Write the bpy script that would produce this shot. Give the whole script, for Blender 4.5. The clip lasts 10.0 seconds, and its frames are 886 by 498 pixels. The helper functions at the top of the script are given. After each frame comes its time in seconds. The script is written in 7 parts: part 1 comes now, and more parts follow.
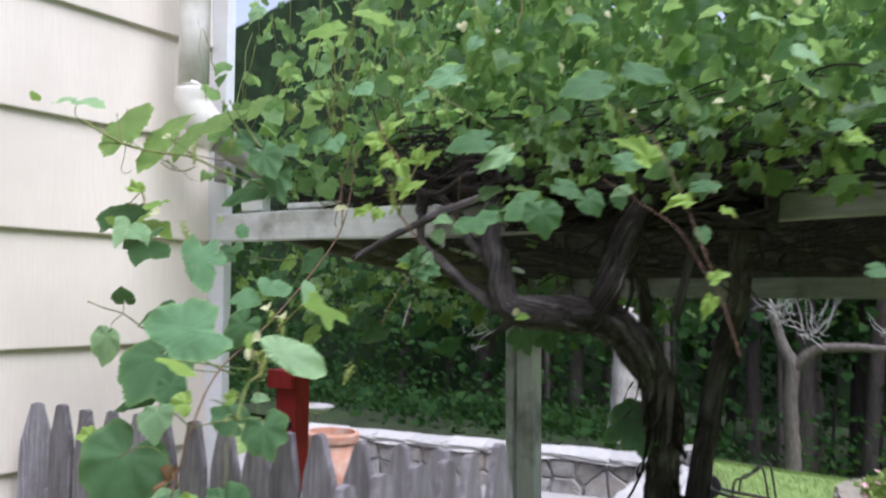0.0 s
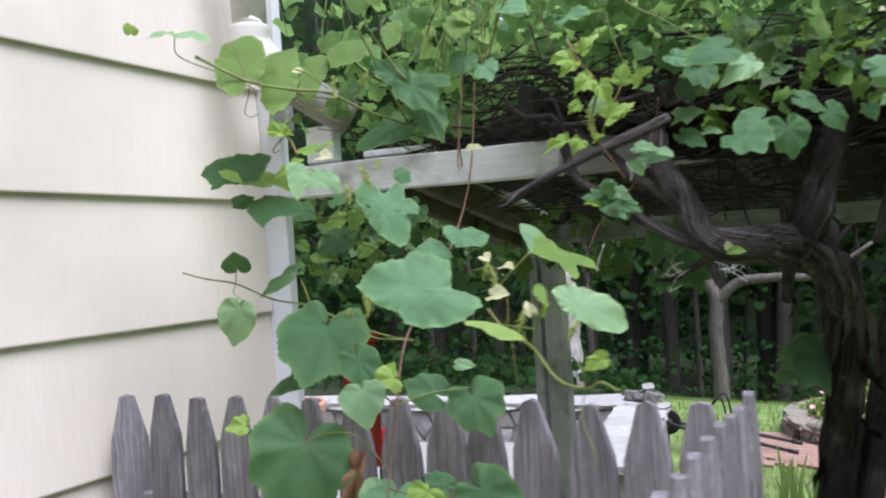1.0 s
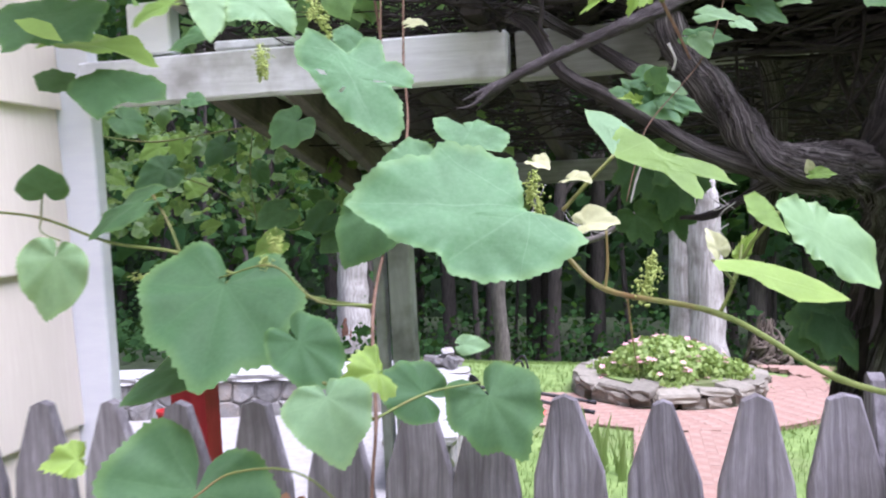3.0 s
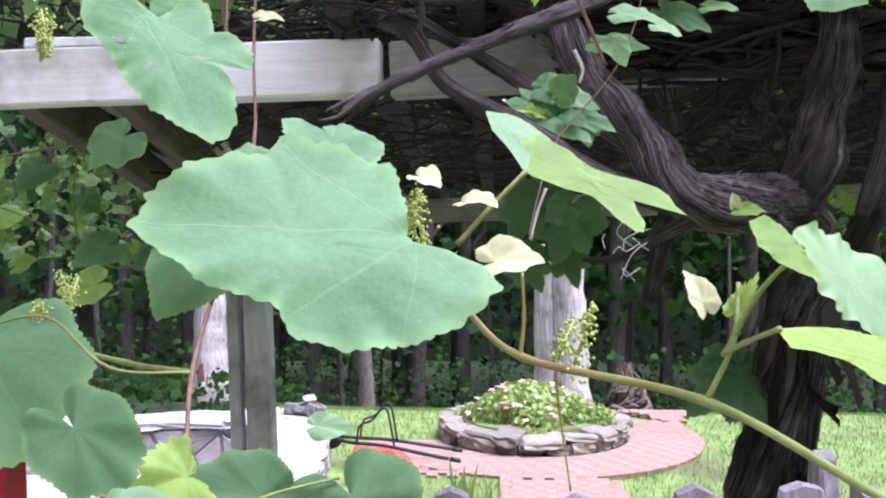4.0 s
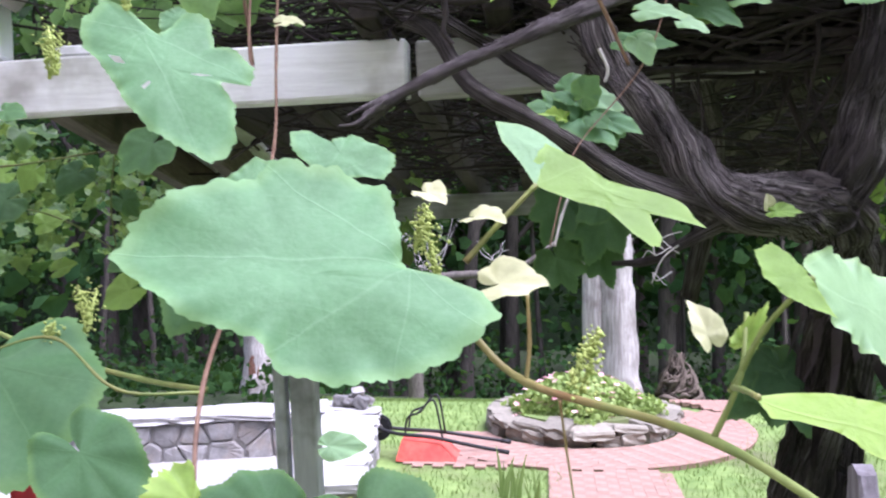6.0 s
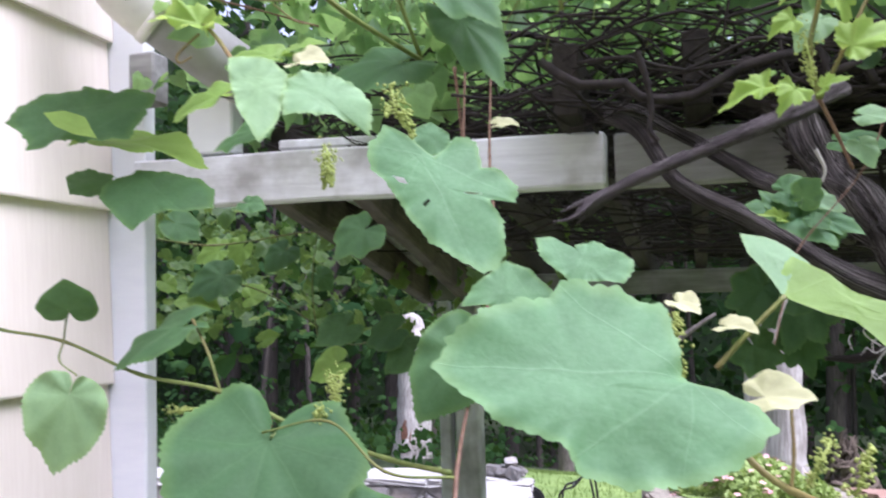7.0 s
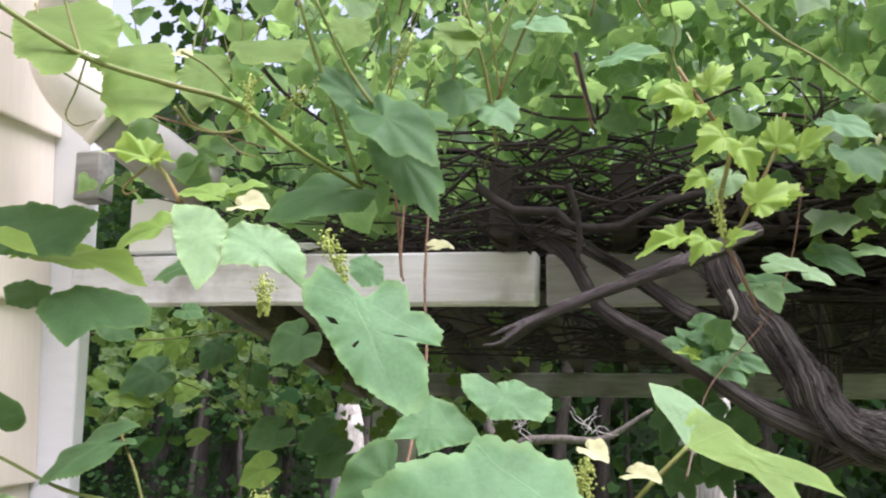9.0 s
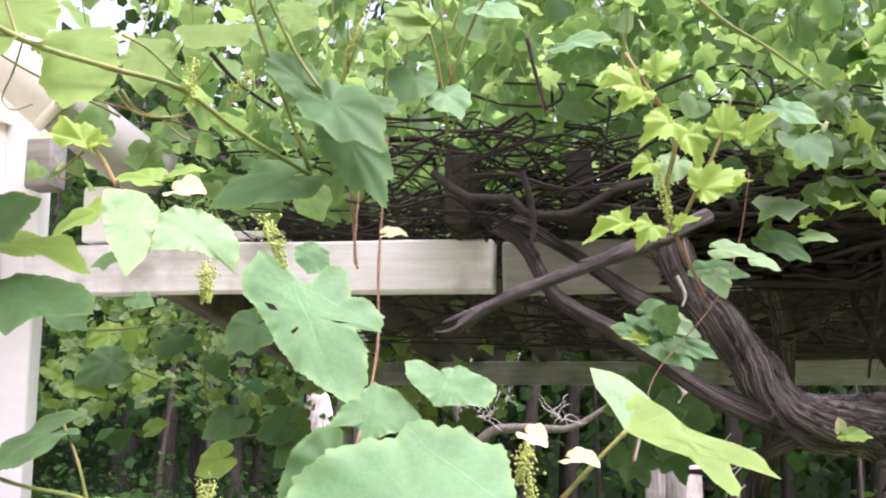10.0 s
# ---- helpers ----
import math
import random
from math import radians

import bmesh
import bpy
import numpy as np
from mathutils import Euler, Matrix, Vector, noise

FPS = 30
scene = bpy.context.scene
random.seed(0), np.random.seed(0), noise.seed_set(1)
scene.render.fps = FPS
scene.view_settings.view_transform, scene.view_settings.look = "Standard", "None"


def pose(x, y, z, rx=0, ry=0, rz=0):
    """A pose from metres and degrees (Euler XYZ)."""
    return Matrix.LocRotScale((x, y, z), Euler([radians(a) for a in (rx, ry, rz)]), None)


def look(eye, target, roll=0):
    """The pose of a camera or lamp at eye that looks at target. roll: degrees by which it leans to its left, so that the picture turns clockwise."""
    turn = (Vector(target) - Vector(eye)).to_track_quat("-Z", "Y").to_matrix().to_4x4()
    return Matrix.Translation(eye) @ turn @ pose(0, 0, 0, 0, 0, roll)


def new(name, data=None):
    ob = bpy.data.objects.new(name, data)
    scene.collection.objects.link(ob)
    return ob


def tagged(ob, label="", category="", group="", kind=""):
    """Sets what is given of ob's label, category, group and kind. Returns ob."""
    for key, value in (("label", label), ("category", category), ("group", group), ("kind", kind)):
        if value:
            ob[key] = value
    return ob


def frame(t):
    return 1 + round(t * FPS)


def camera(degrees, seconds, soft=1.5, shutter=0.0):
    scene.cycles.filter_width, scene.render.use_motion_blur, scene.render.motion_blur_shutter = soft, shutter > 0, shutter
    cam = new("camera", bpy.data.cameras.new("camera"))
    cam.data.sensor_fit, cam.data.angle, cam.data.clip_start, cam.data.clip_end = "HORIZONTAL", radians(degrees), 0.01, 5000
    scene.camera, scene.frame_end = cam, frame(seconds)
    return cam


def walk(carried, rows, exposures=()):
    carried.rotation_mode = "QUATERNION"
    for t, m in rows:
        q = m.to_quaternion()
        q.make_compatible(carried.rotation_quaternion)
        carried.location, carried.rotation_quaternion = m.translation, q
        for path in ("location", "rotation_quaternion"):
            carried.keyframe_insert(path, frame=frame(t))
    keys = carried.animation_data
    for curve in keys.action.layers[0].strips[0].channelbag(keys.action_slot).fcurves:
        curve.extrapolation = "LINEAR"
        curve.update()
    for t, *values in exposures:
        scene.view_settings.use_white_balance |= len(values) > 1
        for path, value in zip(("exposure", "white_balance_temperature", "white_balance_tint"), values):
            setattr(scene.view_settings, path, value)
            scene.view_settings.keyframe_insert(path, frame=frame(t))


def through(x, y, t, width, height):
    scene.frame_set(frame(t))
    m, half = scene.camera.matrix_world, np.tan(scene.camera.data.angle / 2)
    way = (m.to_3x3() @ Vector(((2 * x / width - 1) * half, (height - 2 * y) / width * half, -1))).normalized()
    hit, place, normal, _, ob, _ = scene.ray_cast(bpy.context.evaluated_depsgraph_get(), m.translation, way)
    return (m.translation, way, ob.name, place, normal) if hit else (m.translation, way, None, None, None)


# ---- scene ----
cam = camera(52.9, 10.0, 2.1, 0.4)
PATH = [
    (0, (0.263, 0.092, 2.207), (-0.847, 1.752, 2.321), 0.3),
    (0.5, (-0.080, -0.037, 2.222), (-1.050, 1.712, 2.221), -2.2),
    (1, (-0.365, -0.003, 2.199), (-1.273, 1.778, 2.214), -3.8),
    (1.5, (-0.632, 0.059, 2.175), (-1.331, 1.932, 2.175), -3.6),
    (2, (-0.814, 0.117, 2.165), (-1.313, 2.049, 2.043), -3.7),
    (3.5, (-0.893, 0.635, 2.150), (-1.227, 2.606, 2.097), -2.0),
    (4, (-0.917, 0.709, 2.146), (-1.039, 2.705, 2.134), -2.0),
    (4.5, (-0.886, 0.747, 2.148), (-1.017, 2.742, 2.100), -2.4),
    (5, (-0.880, 0.754, 2.152), (-1.035, 2.747, 2.094), -2.6),
    (6.5, (-0.913, 0.699, 2.177), (-1.281, 2.665, 2.208), -2.4),
    (7, (-0.954, 0.660, 2.194), (-1.503, 2.579, 2.325), -1.6),
    (7.5, (-0.965, 0.651, 2.203), (-1.544, 2.558, 2.372), -1.5),
    (8, (-0.962, 0.629, 2.219), (-1.517, 2.534, 2.472), -1.2),
    (8.5, (-0.947, 0.623, 2.228), (-1.440, 2.537, 2.535), -0.2),
    (9, (-0.931, 0.621, 2.236), (-1.350, 2.551, 2.553), 0.3),
    (9.5, (-0.916, 0.624, 2.236), (-1.301, 2.562, 2.547), 0.3),
    (10, (-0.908, 0.631, 2.233), (-1.264, 2.577, 2.528), -0.1),
]
walk(cam, [(t, look(eye, target, roll)) for t, eye, target, roll in PATH], exposures=[(0.0, 0.84, 5800, 19), (2.0, 1.00, 5800, 18), (3.5, 1.56, 5600, 32), (5.2, 1.60, 5600, 31), (6.5, 1.53, 5600, 31), (7.0, 1.36, 5700, 28), (7.5, 1.12, 5800, 19), (8.5, 1.08, 6050, 16), (9.0, 1.38, 6250, 24), (9.3, 1.52, 6400, 28), (10.0, 1.88, 6400, 33)])

# ---- light: a bright overcast sky ----
world = bpy.data.worlds.new("overcast_sky")
scene.world = world
world.use_nodes = True
wn = world.node_tree.nodes
sky = wn.new("ShaderNodeTexSky")
sky.sky_type, sky.sun_disc = "NISHITA", False
sky.sun_elevation, sky.sun_rotation = radians(55), radians(150)
sky.dust_density, sky.air_density = 1.5, 1.0
grey = wn.new("ShaderNodeHueSaturation")
grey.inputs["Saturation"].default_value = 0.45
world.node_tree.links.new(sky.outputs[0], grey.inputs["Color"])
world.node_tree.links.new(grey.outputs[0], wn["Background"].inputs[0])
wn["Background"].inputs[1].default_value = 0.12
sun = new("sun", bpy.data.lights.new("sun", "SUN"))
sun.data.energy, sun.data.angle, sun.data.color = 3.0, radians(40), (1.0, 0.98, 0.95)
sun.matrix_world = look((5, 0, 14), (-1, 2, 2))

# ---- helpers of the scene ----
def obj(name, data, parent=None, label=""):
    ob = new(name, data)
    if parent is not None:
        ob.parent = parent
    if label:
        ob["label"] = label
    return ob


def part(name, bm, material, parent=None, label="", smooth=False):
    me = bpy.data.meshes.new(name)
    bm.to_mesh(me)
    bm.free()
    me.materials.append(material)
    if smooth:
        me.shade_smooth()
    return obj(name, me, parent, label)


def raw(name, verts, faces, material, parent=None, label="", smooth=False, uv=None, fibre=None, rim=None):
    me = bpy.data.meshes.new(name)
    me.from_pydata(verts, [], faces)
    if uv is not None:
        layer = me.uv_layers.new(name="leaf")
        loops = np.empty(len(me.loops), dtype=np.int32)
        me.loops.foreach_get("vertex_index", loops)
        layer.data.foreach_set("uv", np.asarray(uv, dtype=np.float32)[loops].ravel())
    if rim is not None:
        me.attributes.new("rim", "FLOAT", "POINT").data.foreach_set("value", np.asarray(rim, dtype=np.float32))
    if fibre is not None:
        me.attributes.new("fibre", "FLOAT_VECTOR", "POINT").data.foreach_set("vector", np.asarray(fibre, dtype=np.float32).ravel())
    me.materials.append(material)
    if smooth:
        me.shade_smooth()
    me.update()
    return obj(name, me, parent, label)


def thing(name, label, category, at=(0, 0, 0), group="", kind=""):
    ob = new(name)
    ob.location = at
    bpy.context.view_layer.update()
    return tagged(ob, label, category, group, kind)


def box(bm, x0, x1, y0, y1, z0, z1, bevel=0.0):
    m = Matrix.LocRotScale(((x0 + x1) / 2, (y0 + y1) / 2, (z0 + z1) / 2), None, (x1 - x0, y1 - y0, z1 - z0))
    made = bmesh.ops.create_cube(bm, size=1, matrix=m)["verts"]
    if bevel:
        edges = list({e for v in made for e in v.link_edges})
        bmesh.ops.bevel(bm, geom=edges, offset=bevel, segments=1, affect="EDGES")
    return made


def spline(points, steps):
    """A smooth line through the points (x, y, z, radius), with steps pieces between two of them."""
    p = np.array(points, dtype=float)
    q = np.vstack([2 * p[0] - p[1], p, 2 * p[-1] - p[-2]])
    out = []
    for i in range(1, len(q) - 2):
        for k in range(steps):
            t = k / steps
            out.append(0.5 * (2 * q[i] + (q[i + 1] - q[i - 1]) * t + (2 * q[i - 1] - 5 * q[i] + 4 * q[i + 1] - q[i + 2]) * t * t
                              + (3 * q[i] - q[i - 1] - 3 * q[i + 1] + q[i + 2]) * t ** 3))
    out.append(p[-1])
    return np.array(out)


def tube(line, sides=6, rough=0.0, rng=None, twist=0.0, verts=None, faces=None):
    """Adds a tube along line (rows x, y, z, radius) to verts and faces, which it returns."""
    verts = [] if verts is None else verts
    faces = [] if faces is None else faces
    base, n = len(verts), len(line)
    d = np.gradient(line[:, :3], axis=0)
    d /= np.linalg.norm(d, axis=1, keepdims=True) + 1e-9
    ref = np.array([0.0, 0.0, 1.0]) if abs(d[0][2]) < 0.9 else np.array([1.0, 0.0, 0.0])
    u = np.cross(d[0], ref)
    ridge = rng.normal(0, 1, sides) if rng is not None else np.zeros(sides)
    for i in range(n):
        u = u - d[i] * (u @ d[i])
        u /= np.linalg.norm(u) + 1e-9
        v = np.cross(d[i], u)
        for k in range(sides):
            a = 2 * math.pi * k / sides + twist * i
            r = line[i, 3] * (1 + rough * (0.9 * ridge[k] + (0.15 * rng.normal() if rng is not None else 0)))
            verts.append(tuple(line[i, :3] + r * (math.cos(a) * u + math.sin(a) * v)))
    for i in range(n - 1):
        for k in range(sides):
            a, b = base + i * sides + k, base + i * sides + (k + 1) % sides
            faces.append((a, b, b + sides, a + sides))
    faces.append(tuple(base + k for k in reversed(range(sides))))
    faces.append(tuple(base + (n - 1) * sides + k for k in range(sides)))
    return verts, faces


# ---- materials ----
def nodes(name, rough=0.7, spec=0.3):
    m = bpy.data.materials.new(name)
    m.use_nodes = True
    t = m.node_tree
    b = t.nodes["Principled BSDF"]
    b.inputs["Roughness"].default_value = rough
    b.inputs["Specular IOR Level"].default_value = spec
    return m, t, b


def add(t, kind, **inputs):
    n = t.nodes.new(kind)
    for key, value in inputs.items():
        slot = int(key[1:]) if key[0] == "i" and key[1:].isdigit() else key.replace("_", " ")
        if isinstance(value, bpy.types.NodeSocket):
            t.links.new(value, n.inputs[slot])
        else:
            n.inputs[slot].default_value = value
    return n


def maths(t, op, a, b=0.0, clamp=False):
    n = t.nodes.new("ShaderNodeMath")
    n.operation, n.use_clamp = op, clamp
    for i, value in enumerate((a, b)):
        if isinstance(value, bpy.types.NodeSocket):
            t.links.new(value, n.inputs[i])
        else:
            n.inputs[i].default_value = value
    return n.outputs[0]


def ramp(t, fac, stops):
    n = t.nodes.new("ShaderNodeValToRGB")
    while len(n.color_ramp.elements) < len(stops):
        n.color_ramp.elements.new(0.5)
    for e, (at, c) in zip(n.color_ramp.elements, stops):
        e.position, e.color = at, (*c, 1)
    t.links.new(fac, n.inputs[0])
    return n.outputs[0]


def mix(t, fac, a, b, how="MIX"):
    n = t.nodes.new("ShaderNodeMix")
    n.data_type, n.blend_type = "RGBA", how
    for slot, value in ((0, fac), (6, a), (7, b)):
        if isinstance(value, bpy.types.NodeSocket):
            t.links.new(value, n.inputs[slot])
        else:
            n.inputs[slot].default_value = value if slot == 0 else (*value, 1)
    return n.outputs[2]


def coords(t, scale=(1, 1, 1)):
    c = t.nodes.new("ShaderNodeTexCoord")
    return add(t, "ShaderNodeMapping", Vector=c.outputs["Object"], Scale=scale).outputs[0]


def noisy(t, vec, scale, detail=5.0, rough=0.6):
    return add(t, "ShaderNodeTexNoise", Vector=vec, Scale=scale, Detail=detail, Roughness=rough).outputs[0]


def bump(t, b, height, strength=0.3, distance=0.01):
    n = add(t, "ShaderNodeBump", Height=height, Strength=strength, Distance=distance)
    t.links.new(n.outputs[0], b.inputs["Normal"])


def grained(name, dark, light, stretch, scale, rough=0.8, strength=0.4, distance=0.004, stain=None, stain_scale=2.0, vary=0.0, spec=0.3):
    """Two scales of noise: a grain stretched along one way, and broad stains."""
    m, t, b = nodes(name, rough, spec)
    v = coords(t, stretch)
    g = noisy(t, v, scale, 8, 0.65)
    c = ramp(t, g, [(0.3, dark), (0.7, light)])
    if stain:
        c = mix(t, ramp(t, noisy(t, coords(t), stain_scale, 4), [(0.48, (0, 0, 0)), (0.72, (1, 1, 1))]), c, stain)
    if vary:
        info = t.nodes.new("ShaderNodeObjectInfo")
        k = maths(t, "ADD", maths(t, "MULTIPLY", info.outputs["Random"], vary), 1 - vary / 2)
        c = add(t, "ShaderNodeHueSaturation", Color=c, Value=k).outputs[0]
    t.links.new(c, b.inputs["Base Color"])
    bump(t, b, g, strength, distance)
    return m


def leafy(name, deep, fresh, vein, edge, through=0.35, rough=0.52, island=False, spot=0.0, veins=True, gloss=0.42):
    """A vine leaf: main veins and toothed pale margin from the leaf's own map, mottling, light shining through."""
    m, t, b = nodes(name, rough, gloss)
    uv = t.nodes.new("ShaderNodeUVMap")
    uv.uv_map = "leaf"
    bend = add(t, "ShaderNodeTexNoise", Vector=uv.outputs[0], Scale=2.2, Detail=1.0).outputs[1]
    bent = add(t, "ShaderNodeVectorMath", i0=uv.outputs[0], i1=add(t, "ShaderNodeMapping", Vector=bend, Location=(-0.06, -0.06, 0), Scale=(0.12, 0.12, 0)).outputs[0]).outputs[0]
    sep = add(t, "ShaderNodeSeparateXYZ", Vector=bent)
    x, y = maths(t, "ABSOLUTE", sep.outputs[0]), sep.outputs[1]
    if island:
        rnd = t.nodes.new("ShaderNodeNewGeometry").outputs["Random Per Island"]
    else:
        rnd = t.nodes.new("ShaderNodeObjectInfo").outputs["Random"]
    c = mix(t, rnd, deep, fresh)
    mott = noisy(t, uv.outputs[0], 2.6, 5)
    c = mix(t, ramp(t, mott, [(0.35, (0, 0, 0)), (0.68, (0.8, 0.8, 0.8))]), c, tuple(0.68 * q for q in deep))
    height = mott
    if veins:
        near = run = None
        for a in (0.0, 0.72, 1.45, 2.3):
            d = maths(t, "ABSOLUTE", maths(t, "SUBTRACT", maths(t, "MULTIPLY", x, math.cos(a)), maths(t, "MULTIPLY", y, math.sin(a))))
            ahead = maths(t, "ADD", maths(t, "MULTIPLY", x, math.sin(a)), maths(t, "MULTIPLY", y, math.cos(a)))
            d = maths(t, "ADD", d, maths(t, "MULTIPLY", maths(t, "LESS_THAN", ahead, 0.0), 1.0))
            if near is None:
                near, run = d, ahead
            else:
                nearer = maths(t, "LESS_THAN", d, near)
                run = maths(t, "ADD", maths(t, "MULTIPLY", nearer, ahead), maths(t, "MULTIPLY", maths(t, "SUBTRACT", 1.0, nearer), run))
                near = maths(t, "MINIMUM", near, d)
        rung = maths(t, "FRACT", maths(t, "MULTIPLY", maths(t, "SUBTRACT", run, maths(t, "MULTIPLY", near, 0.9)), 7.5))
        side = maths(t, "SUBTRACT", 1.0, maths(t, "MULTIPLY", maths(t, "ABSOLUTE", maths(t, "SUBTRACT", rung, 0.5)), 20.0), True)
        side = maths(t, "MULTIPLY", side, maths(t, "SUBTRACT", 1.0, maths(t, "MULTIPLY", near, 6.0), True))
        net = noisy(t, uv.outputs[0], 26.0, 5, 0.7)
        rimmed = t.nodes.new("ShaderNodeAttribute")
        rimmed.attribute_name = "rim"
        q = rimmed.outputs["Fac"]
        line = maths(t, "SUBTRACT", 1.0, maths(t, "DIVIDE", near, maths(t, "SUBTRACT", 0.015, maths(t, "MULTIPLY", q, 0.012))), True)
        margin = maths(t, "MULTIPLY", maths(t, "SUBTRACT", q, 0.86), maths(t, "MULTIPLY", mott, 3.2), True)
        c = mix(t, margin, c, edge)
        c = mix(t, maths(t, "MULTIPLY", line, 0.17), c, vein)
        c = mix(t, maths(t, "MULTIPLY", side, 0.05), c, vein)
        c = mix(t, ramp(t, net, [(0.42, (0, 0, 0)), (0.72, (0.18, 0.18, 0.18))]), c, vein)
        speck = noisy(t, uv.outputs[0], 60.0, 1)
        c = mix(t, ramp(t, speck, [(0.74, (0, 0, 0)), (0.80, (0.5, 0.5, 0.5))]), c, tuple(0.5 * k for k in deep))
        height = maths(t, "SUBTRACT", maths(t, "MULTIPLY", mott, 0.4), maths(t, "SUBTRACT", maths(t, "MULTIPLY", net, 0.30), maths(t, "ADD", maths(t, "MULTIPLY", line, 0.10), maths(t, "MULTIPLY", side, 0.04))))
    if spot:
        c = mix(t, ramp(t, noisy(t, uv.outputs[0], 9.0, 3), [(0.66, (0, 0, 0)), (0.72, (spot, spot, spot))]), c, (0.16, 0.09, 0.03))
    t.links.new(c, b.inputs["Base Color"])
    bump(t, b, height, 0.5, 0.003)
    tr = add(t, "ShaderNodeBsdfTranslucent")
    t.links.new(mix(t, 0.6, c, edge), tr.inputs[0])
    mixer = t.nodes.new("ShaderNodeMixShader")
    mixer.inputs[0].default_value = through
    t.links.new(b.outputs[0], mixer.inputs[1])
    t.links.new(tr.outputs[0], mixer.inputs[2])
    t.links.new(mixer.outputs[0], t.nodes["Material Output"].inputs[0])
    return m


SIDING = grained("cream_siding_paint", (0.745, 0.665, 0.585), (0.815, 0.740, 0.660), (60, 60, 2.0), 3.0, 0.6, 0.15, 0.001, (0.68, 0.61, 0.53), 1.3)
TRIM = grained("white_trim_paint", (0.80, 0.81, 0.87), (0.87, 0.88, 0.92), (4, 4, 20), 2.0, 0.5, 0.1, 0.001, (0.74, 0.74, 0.76), 3.0)
PVC = grained("white_pipe_plastic", (0.60, 0.57, 0.53), (0.74, 0.71, 0.67), (2, 2, 2), 4.0, 0.45, 0.05, 0.001, (0.42, 0.39, 0.33), 5.0)
# The pipe's plastic again, greyed to hold the shade under the leaves.
SHADEPVC = grained("shaded_grey_pipe_plastic", (0.24, 0.235, 0.23), (0.36, 0.35, 0.34), (2, 2, 2), 3.0, 0.6, 0.1, 0.001, (0.18, 0.17, 0.15), 5.0)
# Beam paint weathered greyer, with the pergola's shade put into the grey too.
GREYBEAM = grained("weathered_shaded_beam_paint", (0.20, 0.195, 0.19), (0.36, 0.355, 0.35), (2, 20, 20), 3.0, 0.8, 0.4, 0.003, (0.12, 0.11, 0.10), 4.0)
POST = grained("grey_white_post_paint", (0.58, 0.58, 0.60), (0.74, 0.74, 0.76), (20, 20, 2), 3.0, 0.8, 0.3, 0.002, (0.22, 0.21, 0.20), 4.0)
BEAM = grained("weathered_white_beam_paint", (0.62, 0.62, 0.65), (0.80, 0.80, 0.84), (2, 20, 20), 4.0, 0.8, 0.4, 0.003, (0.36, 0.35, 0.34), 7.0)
def knotted():
    """Weathered picket wood: long grain, dark cracks, a few knots, each board a little lighter or darker."""
    m, t, b = nodes("weathered_grey_picket_wood", 0.88, 0.25)
    info = t.nodes.new("ShaderNodeObjectInfo").outputs["Random"]
    c0 = t.nodes.new("ShaderNodeTexCoord").outputs["Object"]
    shift = add(t, "ShaderNodeCombineXYZ", X=maths(t, "MULTIPLY", info, 37.0), Y=maths(t, "MULTIPLY", info, 11.0), Z=maths(t, "MULTIPLY", info, 23.0)).outputs[0]
    at = add(t, "ShaderNodeVectorMath", i0=c0, i1=shift).outputs[0]
    warp = noisy(t, at, 7.0, 2)
    bent = add(t, "ShaderNodeVectorMath", i0=at, i1=add(t, "ShaderNodeCombineXYZ", X=maths(t, "MULTIPLY", warp, 0.022)).outputs[0]).outputs[0]
    grain = noisy(t, add(t, "ShaderNodeMapping", Vector=bent, Scale=(95, 40, 3.0)).outputs[0], 1.6, 8, 0.7)
    blot = noisy(t, add(t, "ShaderNodeMapping", Vector=at, Scale=(14, 14, 7)).outputs[0], 1.3, 6, 0.7)
    c = ramp(t, grain, [(0.28, (0.080, 0.072, 0.080)), (0.50, (0.215, 0.200, 0.218)), (0.75, (0.39, 0.37, 0.40))])
    c = mix(t, ramp(t, blot, [(0.40, (0, 0, 0)), (0.66, (0.75, 0.75, 0.75))]), c, (0.12, 0.107, 0.112))
    knot = add(t, "ShaderNodeTexVoronoi", Vector=add(t, "ShaderNodeMapping", Vector=at, Scale=(9, 2, 5.5)).outputs[0], Scale=1.0).outputs["Distance"]
    c = mix(t, ramp(t, knot, [(0.08, (1, 1, 1)), (0.15, (0, 0, 0))]), c, (0.025, 0.02, 0.02))
    c = add(t, "ShaderNodeHueSaturation", Color=c, Value=maths(t, "ADD", maths(t, "MULTIPLY", info, 0.5), 0.75)).outputs[0]
    t.links.new(c, b.inputs["Base Color"])
    bump(t, b, grain, 0.7, 0.004)
    return m


